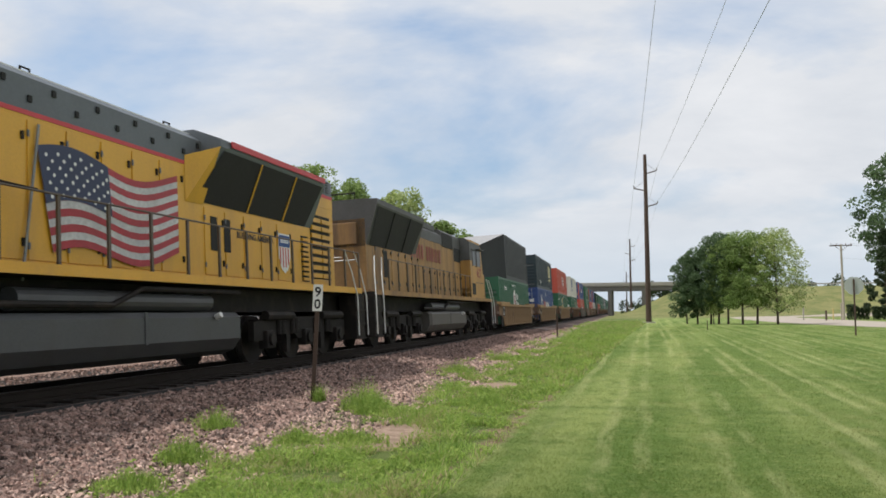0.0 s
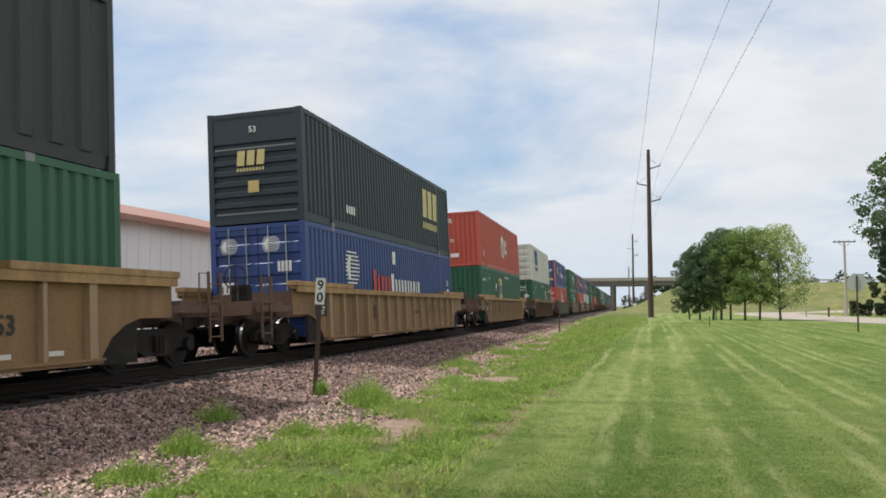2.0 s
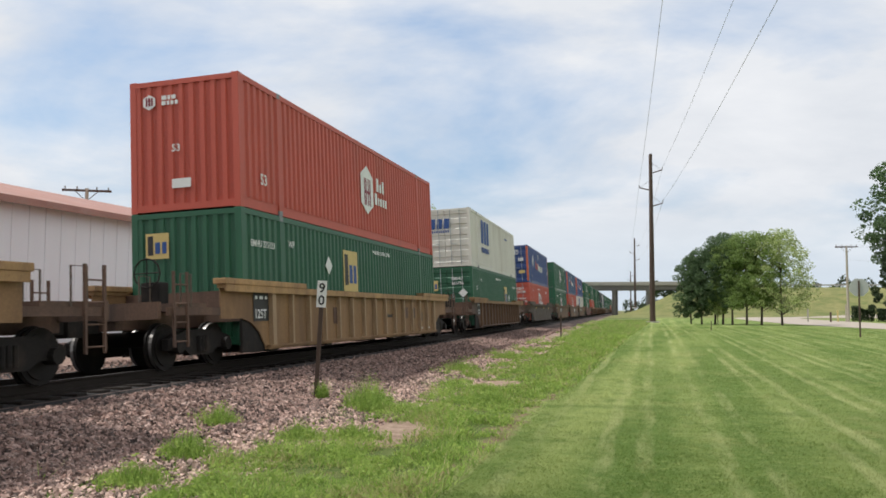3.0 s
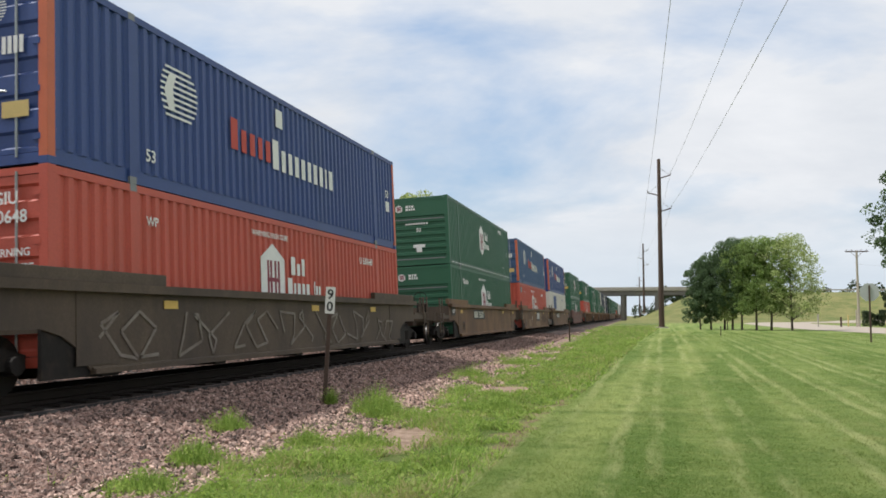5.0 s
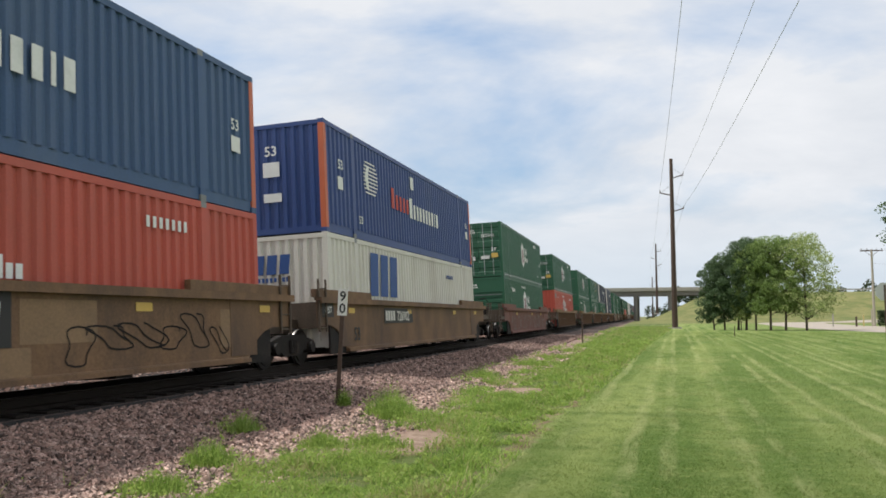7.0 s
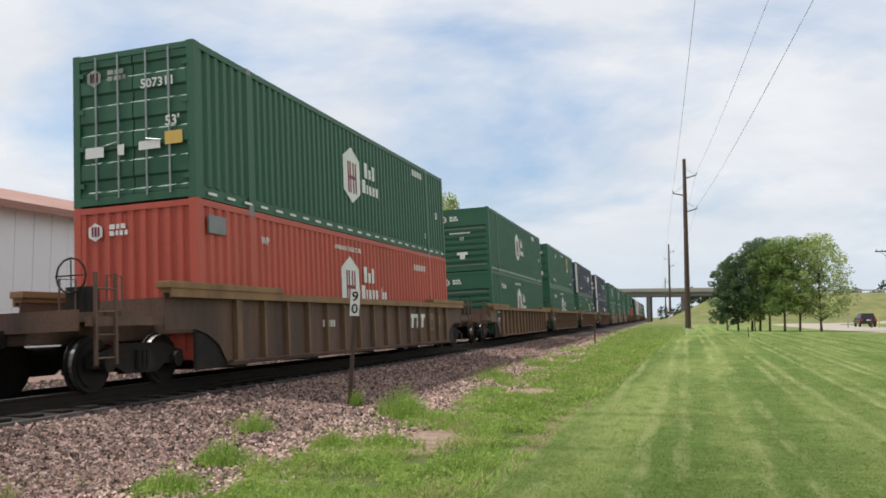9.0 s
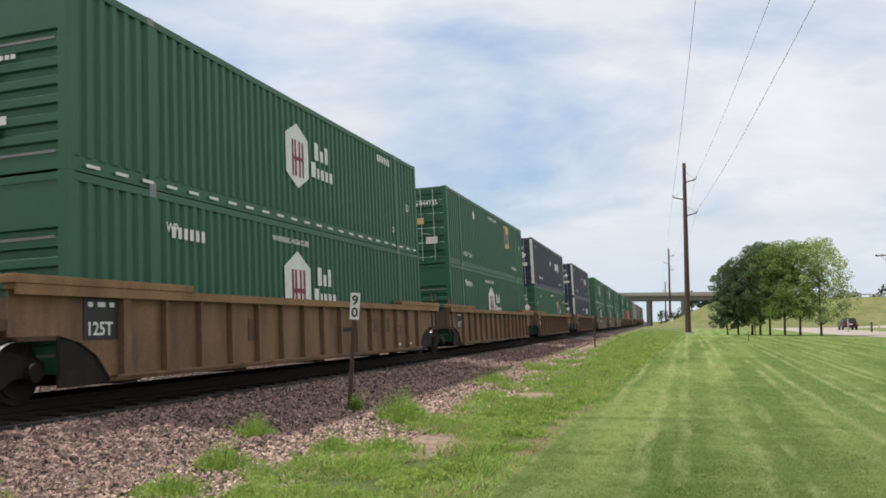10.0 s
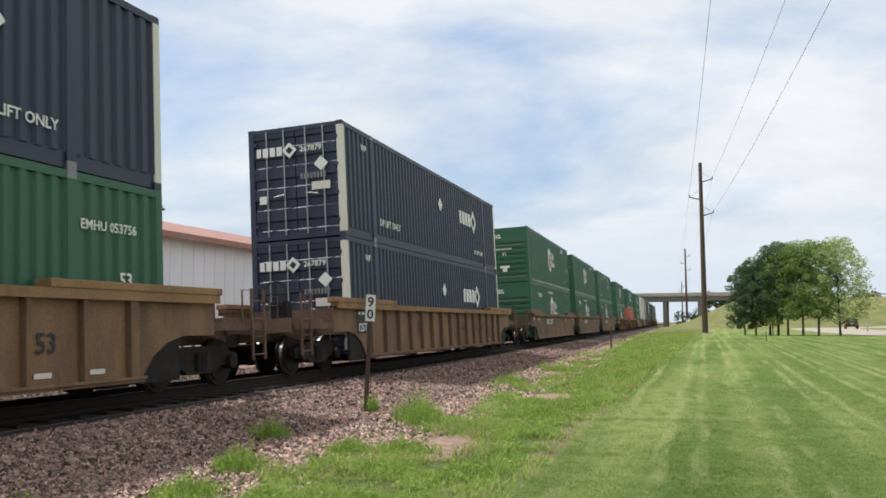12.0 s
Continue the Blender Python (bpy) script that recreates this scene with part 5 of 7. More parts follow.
def m_end_plain(t):
    shapes("label_block", t, lambda: blocks([0.5], 0.13), M_WHITE, on_end, (-0.25, 0.75), "lab")
    shapes("label_block", t, lambda: blocks([0.24], 0.22), M_WHITE, on_end, (-0.12, 0.56), "lab2")
    letters(t, "53", 0.22, on_end, (-0.1, 1.42))
    shapes("label_block", t, lambda: blocks([0.08] * 9, 0.07, 0.03), M_WHITE, on_end, (-0.55, 1.72), "row")


def m_red_low(t):
    m_lift(t)
    arch_sign(t, 7.05, 1.6, 1.18, True)
    shapes("word_block", t, lambda: blocks([0.06, 0.12, 0.12], 0.26, 0.05, [1.2, 0.8, 0.8]), M_WHITE, on_side, (9.3, 1.26), "inc")


def m_red_code(t):
    shapes("code_block", t, lambda: blocks([0.09] * 7, 0.19, 0.09), M_WHITE, on_side, (12.4, 2.25), "seven")


def m_red_high(t):
    arch_sign(t, 8.3, 1.5, 1.15, False)
    letters(t, "53", 0.34, on_side, (0.95, 0.6))
    m_end_green(t)
    letters(t, "53", 0.22, on_end, (-0.3, 1.3))
    shapes("label_block", t, lambda: blocks([0.45], 0.2), M_WHITE, on_end, (-0.3, 0.5), "red")


def m_red_end(t):
    m_end_green(t)
    part("document_box", shared(("document_box",), lambda: boxes((CW / 2 - 0.01, CW / 2 + 0.03, 0.35, 0.95, 2.28, 2.62), bevel=0.01), M_CASTING), M_CASTING, t, "grey steel document box")
    letters(t, "53", 0.28, on_end, (0.05, 0.4))


def m_red_doors(t):
    letters(t, "U 630648", 0.28, on_side, (12.6, 2.22))
    m_end_green(t)
    letters(t, "HGIU", 0.26, on_end, (0.2, 2.35, -0.034))
    letters(t, "630648", 0.26, on_end, (0.2, 2.08, -0.034))
    letters(t, "53", 0.32, on_end, (-1.0, 1.4, -0.034))
    letters(t, "WARNING", 0.16, on_end, (0.25, 1.6, -0.034))
    letters(t, "HIGH CUBE", 0.16, on_end, (0.25, 1.38, -0.034))


def m_green_doors(t):
    letters(t, "507311", 0.24, on_end, (0.2, 2.1, -0.034))
    letters(t, "53'", 0.26, on_end, (0.7, 1.35, -0.034))
    m_end_green(t)
    shapes("label_block", t, lambda: blocks([0.36], 0.24), M_YELLOW, on_end, (0.7, 1.0, -0.034), "yl")
    shapes("label_block", t, lambda: blocks([0.45], 0.16), M_WHITE, on_end, (0.15, 0.95, -0.034), "wl")
    shapes("label_block", t, lambda: blocks([0.4, 0.14], 0.2, 0.3), M_WHITE, on_end, (-1.0, 0.9, -0.034), "wl2")


def m_ochre_doors(t):
    ochre_square(t, on_end, (-1.0, 2.05, -0.034), 0.5)
    letters(t, "044125", 0.24, on_end, (0.25, 2.2, -0.034))
    diamond(t, on_end, (0.05, 2.25, -0.034), 0.17)
    shapes("label_block", t, lambda: blocks([0.4], 0.24), M_OCHRE, on_end, (0.0, 1.5, -0.034), "ol")
    shapes("label_block", t, lambda: blocks([0.45], 0.26), M_CREAM, on_end, (0.45, 0.75, -0.034), "cl")
    letters(t, "53", 0.24, on_end, (-0.75, 1.35, -0.034))


def diamond(t, place, at, r=0.24, material=None):
    shapes("placard", t, lambda: flat_shape([(0, -r), (r, 0), (0, r), (-r, 0)]), material or M_WHITE, place, at, r)


def m_ochre_high(t):
    diamond(t, on_side, (4.4, 2.3), 0.22)
    ochre_square(t, on_side, (11.1, 1.5), 1.1)
    letters(t, "WARNING HIGH CUBE", 0.17, on_side, (7.4, 2.5))
    letters(t, "DP LIFT ONLY", 0.24, on_side, (2.3, 0.45))
    letters(t, "53", 0.3, on_side, (15.0, 1.7))
    letters(t, "DP LIFT ONLY", 0.2, on_side, (12.7, 0.5))


def m_ochre_low(t):
    m_size(t)
    letters(t, "EMHU 275123", 0.2, on_side, (0.4, 2.1))
    letters(t, "WP", 0.22, on_side, (2.35, 2.2))
    diamond(t, on_side, (4.9, 1.9), 0.25)
    ochre_square(t, on_side, (6.0, 1.25), 1.15)
    letters(t, "WARNING HIGH CUBE", 0.17, on_side, (8.6, 2.45))
    ochre_square(t, on_end, (-0.95, 1.9), 0.55)
    letters(t, "53'", 0.26, on_end, (-0.95, 0.7))


def m_ochre_low_b(t):
    letters(t, "EMHU 053756", 0.2, on_side, (14.3, 2.1))
    letters(t, "WP", 0.22, on_side, (2.35, 2.2))
    letters(t, "WARNING HIGH CUBE", 0.17, on_side, (7.4, 2.45))
    ochre_square(t, on_side, (10.4, 1.0), 1.15)
    diamond(t, on_side, (12.4, 1.5), 0.25)
    letters(t, "53", 0.3, on_side, (15.1, 1.3))
    letters(t, "53", 0.3, on_side, (0.95, 1.75))
    ochre_square(t, on_end, (-0.95, 1.75, -0.034), 0.5)
    letters(t, "EMHU", 0.2, on_end, (0.25, 2.25, -0.034))
    letters(t, "053756", 0.2, on_end, (0.25, 2.02, -0.034))
    diamond(t, on_end, (0.8, 1.6, -0.034), 0.22)


def m_navy(t):
    letters(t, "WP", 0.24, on_side, (1.2, 2.35))
    letters(t, "DP LIFT ONLY", 0.26, on_side, (2.4, 0.5))
    diamond(t, on_side, (8.2, 1.85), 0.24)
    diamond_word(t, on_side, (10.6, 1.5), 1.6)
    letters(t, "DP LIFT ONLY", 0.22, on_side, (12.5, 0.5))


def m_navy_doors(t):
    m_navy(t)
    diamond_word(t, on_end, (-1.05, 2.15, -0.034), 0.75)
    letters(t, "267879", 0.2, on_end, (0.15, 2.2, -0.034))
    shapes("label_block", t, lambda: blocks([0.5], 0.2), M_CREAM, on_end, (0.45, 1.2, -0.034), "nl")
    diamond(t, on_end, (0.72, 1.85, -0.034), 0.19)
    shapes("label_block", t, lambda: blocks([0.2], 0.2), M_WHITE, on_end, (-1.0, 0.95, -0.034), "nl2")
    shapes("label_block", t, lambda: blocks([0.06] * 8, 0.14, 0.03), M_CASTING, on_end, (0.15, 1.5, -0.034), "nl3")


def m_blue_side(t):
    striped_globe(t, on_side, (3.2, 1.85), 0.55)
    stripes_word(t, 5.3, 1.05)
    shapes("label_block", t, lambda: blocks([0.34], 0.42), M_WHITE, on_side, (7.4, 2.15), "b10")
    letters(t, "53", 0.32, on_side, (15.2, 1.6))
    shapes("label_block", t, lambda: blocks([0.34], 0.32), M_WHITE, on_side, (15.2, 1.15), "b10b")
    letters(t, "53", 0.3, on_side, (2.35, 0.45))


def m_blue_doors(t):
    m_blue_side(t)
    striped_globe(t, on_end, (-0.85, 2.35, -0.034), 0.22)
    striped_globe(t, on_end, (0.3, 2.35, -0.034), 0.22)
    shapes("label_block", t, lambda: blocks([0.4], 0.34), M_WHITE, on_end, (-1.05, 1.1, -0.034), "110")
    letters(t, "110", 0.24, on_end, (-1.02, 1.18, -0.039), M_SIGNBLACK)
    shapes("label_block", t, lambda: blocks([0.07] * 4, 0.26, 0.03), M_WHITE, on_end, (0.55, 1.65, -0.034), "code")
    shapes("label_block", t, lambda: blocks([0.46], 0.24), M_OCHRE, on_end, (0.55, 0.7, -0.034), "plate")
    shapes("label_block", t, lambda: blocks([0.26], 0.3), M_CASTING, on_end, (-0.95, 0.45, -0.034), "pl2")


def m_blue_front(t):
    m_blue_side(t)
    letters(t, "53", 0.36, on_end, (-0.35, 2.05))
    shapes("label_block", t, lambda: blocks([0.46], 0.38), M_WHITE, on_end, (-0.4, 1.5), "lab3")
    shapes("label_block", t, lambda: blocks([0.5], 0.22), M_WHITE, on_end, (-0.4, 0.85), "lab4")
    letters(t, "53", 0.36, on_side, (0.9, 1.75))
    shapes("label_block", t, lambda: blocks([0.36], 0.34), M_WHITE, on_side, (0.85, 1.2), "lab5")


def m_teal(t):
    three_blocks(t, on_side, (11.75, 1.3), M_PALE, 1.8, "teal")
    three_blocks(t, on_end, (-0.5, 1.5), M_PALE, 0.62, "teale")
    letters(t, "53", 0.22, on_end, (-0.15, 2.35))
    shapes("label_block", t, lambda: blocks([0.3], 0.3), M_OCHRE, on_end, (-0.2, 0.8), "tl")
    shapes("code_block", t, lambda: blocks([0.12] * 4, 0.24, 0.08), M_WHITE, on_side, (3.1, 0.5), "tealcode")


def m_cream(t):
    three_blocks(t, on_side, (3.0, 1.35), M_LOGO_BLUE, 2.0, "cream")
    three_blocks(t, on_end, (-0.75, 1.9), M_LOGO_BLUE, 0.8, "creame")
    shapes("code_block", t, lambda: blocks([0.09] * 7, 0.14, 0.06), M_LOGO_BLUE, on_side, (11.6, 2.2), "creamcode")


# ---- well cars ----
FLOOR_Z = 0.355


def truck(parent, y, name="truck"):
    """A two-axle freight truck: side frames, wheels and axles."""
    tr = part(name, shared(("bolster",), lambda: boxes((-1.0, 1.0, -0.22, 0.22, 0.42, 0.72), bevel=0.03), M_DARK), M_DARK, parent, "grimy two-axle truck")
    tr.location = (0, y, 0)
    for sx in (1, -1):
        def frame_side():
            bm = plate(bmesh.new(), [(-1.15, 0.36), (-0.62, 0.36), (-0.38, 0.24), (0.38, 0.24), (0.62, 0.36), (1.15, 0.36), (1.15, 0.56), (0.5, 0.72), (-0.5, 0.72), (-1.15, 0.56)], sx * 0.93, sx * 1.07)
            for yy in (-0.89, 0.89):
                tube(bm, (sx * 0.95, yy, 0.42), (sx * 1.17, yy, 0.42), 0.13, sides=12)
            for yy in (-0.12, 0.0, 0.12):
                tube(bm, (sx * 1.09, yy, 0.3), (sx * 1.09, yy, 0.6), 0.05, sides=8)
            return bm
        part("side_frame", shared(("side_frame", sx), frame_side, M_DARK), M_DARK, tr)
        for yy in (-0.89, 0.89):
            def wheel():
                bm = bmesh.new()
                disc(bm, (sx * 0.78, yy, 0.42), 0.42, 0.12, 28)
                disc(bm, (sx * 0.70, yy, 0.42), 0.45, 0.03, 28)
                disc(bm, (sx * 0.85, yy, 0.42), 0.34, 0.03, 28)
                return bm
            part("wheel", shared(("wheel", sx, yy), wheel, M_DARK), M_DARK, tr)
            part("wheel_rim", shared(("wheel_rim", sx, yy), lambda: rim((sx * 0.80, yy, 0.42), 0.423, 0.06), M_WHEEL), M_WHEEL, tr, "bright worn tread")
    return tr


def rim(centre, r, width, sides=28):
    x, y, z = centre
    bm = bmesh.new()
    rings = []
    for dx in (-width / 2, width / 2):
        rings.append([bm.verts.new((x + dx, y + r * math.cos(2 * math.pi * i / sides), z + r * math.sin(2 * math.pi * i / sides))) for i in range(sides)])
    for i in range(sides):
        j = (i + 1) % sides
        bm.faces.new((rings[0][i], rings[0][j], rings[1][j], rings[1][i]))
    return bm


def coupler(parent, y, d):
    def build():
        bm = boxes((-0.12, 0.12, min(0, d * 0.55), max(0, d * 0.55), 0.72, 0.98), bevel=0.02)
        box(bm, -0.2, 0.2, min(d * 0.5, d * 0.8), max(d * 0.5, d * 0.8), 0.66, 1.04, bevel=0.05)
        return bm
    c = part("coupler", shared(("coupler", d), build, M_DARK), M_DARK, parent)
    c.location = (0, y, 0)


def ladder(parent, x, y, z0, z1, material, rungs=4):
    def build():
        bm = bmesh.new()
        for dy in (-0.22, 0.22):
            box(bm, -0.02, 0.02, dy - 0.025, dy + 0.025, z0, z1)
        for i in range(rungs):
            z = z0 + (z1 - z0) * (i + 0.3) / rungs
            tube(bm, (0.0, -0.22, z), (0.0, 0.22, z), 0.014, sides=6)
        return bm
    o = part("ladder", shared(("ladder", z0, z1, rungs), build, material), material, parent)
    o.location = (x, y, 0)


def well_car(style, front_end, rear_end, marks=()):
    """A well car unit: its origin lies under the container's front edge. front_end, rear_end: 'coupler' or 'joint'."""
    paint = {"ribbed": M_TAN, "dull_ribbed": M_DULLTAN, "smooth": M_BROWN, "dark_smooth": M_OLIVE, "red_brown": M_REDBROWN, "dark_ribbed": M_GRIMY}[style]
    chord = {"ribbed": M_CHORD, "dull_ribbed": M_TAN, "smooth": M_BROWN, "dark_smooth": M_OLIVE, "red_brown": M_REDBROWN, "dark_ribbed": M_TAN}[style]
    # tan and grimy cars: ribs coloured paler for the light along their edges
    edge_paint = M_RIB_LIT if style == "ribbed" else M_DULLTAN
    ribbed = "ribbed" in style
    words = {"ribbed": "weathered tan well car with ribbed sides", "dull_ribbed": "dull brownish tan well car with ribbed sides", "smooth": "grimy brown smooth-sided well car with graffiti", "dark_smooth": "dark olive-brown smooth-sided well car with pale graffiti", "red_brown": "red-brown smooth-sided well car", "dark_ribbed": "grimy brown well car with ribbed sides"}[style]
    t = thing("well_car", words, "rail car", "well cars of the train")
    f0 = -1.2 if front_end == "coupler" else -1.1
    r0 = CL + 1.2 if rear_end == "coupler" else CL + 1.1
    z0, z1 = 0.26, 1.50
    for sx in (1, -1):
        def side():
            outline = [(0.75, z0), (CL - 0.75, z0), (CL - 0.45, z0 + 0.35), (CL - 0.1, 0.80), (CL + 0.3, 0.90), (r0, 0.90), (r0, z1), (f0, z1), (f0, 0.90), (-0.3, 0.90), (0.1, 0.80), (0.45, z0 + 0.35)]
            return plate(bmesh.new(), outline, sx * 1.40, sx * 1.425)
        part("side_wall", shared(("side_wall", style, sx, f0, r0), side, paint), paint, t)
        part("top_chord", shared(("top_chord", sx, f0, r0), lambda: boxes((sx * 1.36, sx * 1.56, f0, r0, z1, z1 + 0.07), (sx * 1.52, sx * 1.56, f0, r0, z1 - 0.07, z1 + 0.002)), chord), chord, t)
        part("bottom_sill", shared(("bottom_sill", sx), lambda: boxes((sx * 1.25, sx * 1.5, 0.75, CL - 0.75, z0 - 0.03, z0 + 0.05)), paint), paint, t)
        for a, b in ((f0 - 0.05, 2.7), (CL - 2.7, r0 + 0.05)):
            part("end_cap", shared(("end_cap", ribbed, sx, a, b), lambda: boxes((sx * 1.30, sx * (1.58 if ribbed else 1.43), a, b, z1 + 0.072, z1 + (0.19 if ribbed else 0.27)), bevel=0.02), chord), chord, t)
        # dark plates added behind the wheel arches, standing in for the shade there
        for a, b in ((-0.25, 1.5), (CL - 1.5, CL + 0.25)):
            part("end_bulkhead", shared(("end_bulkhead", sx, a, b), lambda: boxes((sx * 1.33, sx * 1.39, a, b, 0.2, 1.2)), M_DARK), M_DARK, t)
        if ribbed:
            n = 14
            for i in range(n + 1):
                yy = 1.0 + (CL - 2.0) * i / n
                wide = 0.09 if i in (0, n) else 0.04
                part("rib", shared(("rib", sx, wide), lambda: plate(bmesh.new(), [(-wide, z0 + 0.05), (wide, z0 + 0.05), (wide, z1), (-wide, z1)], sx * 1.42, sx * 1.53), edge_paint), edge_paint, t).location = (0, yy, 0)
            part("lower_flange", shared(("lower_flange", sx), lambda: boxes((sx * 1.43, sx * 1.54, 0.75, CL - 0.75, z0 + 0.02, z0 + 0.06)), paint), paint, t)
        else:
            for yy in (0.9, CL - 0.9):
                part("seam_plate", shared(("seam_plate", sx), lambda: boxes((sx * 1.425, sx * 1.437, -0.5, 0.5, z0 + 0.1, z1 - 0.05), bevel=0.004), paint), paint, t).location = (0, yy, 0)
            part("skirt_roll", shared(("skirt_roll", sx), lambda: tubes([(sx * 1.42, 0.75, z0 + 0.03), (sx * 1.42, CL - 0.75, z0 + 0.03)], 0.05, 8), paint), paint, t)
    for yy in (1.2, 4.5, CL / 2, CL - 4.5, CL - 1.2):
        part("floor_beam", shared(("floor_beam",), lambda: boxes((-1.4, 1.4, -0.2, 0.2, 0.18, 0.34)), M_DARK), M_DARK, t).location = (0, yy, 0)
    for which, y_edge, d in ((front_end, 0.0, -1), (rear_end, CL, 1)):
        def end_frame():
            bm = boxes((-0.45, 0.45, min(y_edge + d * 0.05, y_edge + d * (3.1 if which == "coupler" else 1.7)), max(y_edge + d * 0.05, y_edge + d * (3.1 if which == "coupler" else 1.7)), 0.75, 1.1), bevel=0.03)
            box(bm, -1.38, 1.38, y_edge + d * 0.05 - 0.06, y_edge + d * 0.05 + 0.06, 0.85, 1.5)
            if which == "coupler":
                box(bm, -1.35, 1.35, y_edge + d * 2.1 - 0.5, y_edge + d * 2.1 + 0.5, 1.06, 1.2)
                box(bm, -1.3, 1.3, y_edge + d * 3.1 - 0.06, y_edge + d * 3.1 + 0.06, 0.92, 1.22)
                box(bm, -1.42, -1.36, y_edge + d * 1.1 - 0.1, y_edge + d * 3.0, 0.98, 1.12)
                box(bm, 1.36, 1.42, y_edge + d * 1.1 - 0.1, y_edge + d * 3.0, 0.98, 1.12)
            return bm
        gear = M_GRIMY if ribbed else M_OLIVE
        part("end_frame", shared(("end_frame", which, d), end_frame, gear), gear, t)
        if which == "coupler":
            truck(t, y_edge + d * 1.32)
            coupler(t, y_edge + d * 3.1, d)
            ladder(t, 1.44, y_edge + d * 2.65, 0.42, 1.75, gear)
            ladder(t, -1.44, y_edge + d * 2.65, 0.42, 1.75, gear)
            for xx in (1.38, 0.55):
                part("grab_iron", shared(("grab_iron", d), lambda: tubes([(0, 0, 1.0), (0, 0, 1.72), (0, d * 0.35, 1.72), (0, d * 0.35, 1.0)], 0.016, 6), M_RAILING), M_RAILING, t).location = (xx, y_edge + d * 2.2, 0)
        elif d > 0:
            truck(t, y_edge + 1.93, "shared_truck")
        if which == "joint":
            ladder(t, 1.46, y_edge + d * 0.85, 0.75, 2.0, gear, 4)
    # brake gear on the leading end
    if front_end == "coupler":
        bw = part("brake_stand", shared(("brake_stand",), lambda: boxes((0.35, 0.75, -2.2, -1.9, 1.1, 1.62), bevel=0.04), M_DARK), M_DARK, t)
        def hand_wheel():
            bm = bmesh.new()
            ring = [(0.55 + 0.27 * math.cos(radians(30 * i)), -2.3, 1.78 + 0.27 * math.sin(radians(30 * i))) for i in range(13)]
            for a, b in zip(ring, ring[1:]):
                tube(bm, a, b, 0.016, sides=5)
            for i in range(0, 12, 3):
                tube(bm, ring[i], (0.55, -2.3, 1.78), 0.012, sides=5)
            return bm
        part("brake_wheel", shared(("brake_wheel",), hand_wheel, M_DARK), M_DARK, bw)
    for mark in marks:
        mark(t)
    return t


def car_side(o, y, z, x=1.44):
    o.matrix_basis = Matrix.Translation((x, y, z)) @ SIDE


def k_ribbed(t):
    shapes("stencil_patch", t, lambda: blocks([0.72], 0.64), M_SIGNBLACK, car_side, (0.16, 0.84), "patch")
    letters(t, "125T", 0.27, car_side, (0.2, 0.9, 1.446))
    shapes("stencil_block", t, lambda: blocks([0.1, 0.16, 0.1], 0.07, 0.1), M_WHITE, car_side, (0.24, 1.3, 1.446), "above")
    letters(t, "53", 0.38, car_side, (13.32, 0.72), M_SIGNBLACK)
    shapes("faded_block", t, lambda: blocks([0.36], 0.42), M_GRIMY, car_side, (4.75, 0.72), "rep")
    shapes("faded_block", t, lambda: blocks([0.42, 0.36], 0.36, 0.55), M_GRIMY, car_side, (11.35, 0.8), "far")
    shapes("stencil_block", t, lambda: blocks([0.05] * 10, 0.09, 0.03), M_SIGNBLACK, car_side, (9.2, 0.85), "rep2")
    shapes("reflector", t, lambda: blocks([0.3, 0.3], 0.07, 0.7), M_CREAM, car_side, (13.3, 0.40), "low")


def k_smooth(t):
    letters(t, "53", 0.48, car_side, (1.2, 0.5, 1.45), M_SIGNBLACK)
    shapes("stencil_patch", t, lambda: blocks([0.72], 0.34), M_SIGNBLACK, car_side, (-0.85, 1.1), "patch2")
    letters(t, "125T", 0.22, car_side, (-0.7, 1.2, 1.446))
    for yy in (0.9, 6.0, 11.8, 15.4):
        shapes("reflector", t, lambda: blocks([0.42], 0.14), M_YELLOW, car_side, (yy, 1.2), "refl")
    shapes("stencil_patch", t, lambda: blocks([2.8], 0.44), M_SIGNBLACK, car_side, (3.7, 0.92), "number")
    shapes("stencil_block", t, lambda: blocks([0.16] * 4, 0.29, 0.07), M_CREAM, car_side, (3.82, 0.995, 1.446), "number")
    letters(t, "726902", 0.41, car_side, (4.88, 0.995, 1.446), M_CREAM)


def k_smooth_plate(t):
    letters(t, "53", 0.48, car_side, (1.2, 0.5, 1.45), M_SIGNBLACK)
    shapes("stencil_patch", t, lambda: blocks([0.72], 0.34), M_SIGNBLACK, car_side, (-0.85, 1.1), "patch2")
    letters(t, "125T", 0.22, car_side, (-0.7, 1.2, 1.446))
    shapes("stencil_patch", t, lambda: blocks([1.75], 0.72), M_SIGNBLACK, car_side, (7.6, 0.72), "ttx")

    def three():
        bm = bmesh.new()
        for x in (0.0, 0.5, 1.0):
            bm.faces.new([bm.verts.new((x + u, v, 0.003)) for u, v in ((0, 0), (0.36, 0), (0.42, 0.44), (0.06, 0.44))])
        return bm
    shapes("word_block", t, three, M_WHITE, car_side, (7.75, 0.86, 1.446), "ttx")


M_SPRAY = mat("worn_sprayed_paint", (0.21, 0.185, 0.155), 0.7, 0.3, 2, 25, 0.0, tint=(0.10, 0.07, 0.05), tint_amount=0.9, tint_lo=0.4)


M_PATCH = mat("pale_repaint_patch", (0.235, 0.150, 0.080), 0.7, 0.25, 1.5, 25, 0.1, tint=(0.12, 0.08, 0.05), tint_amount=0.7)


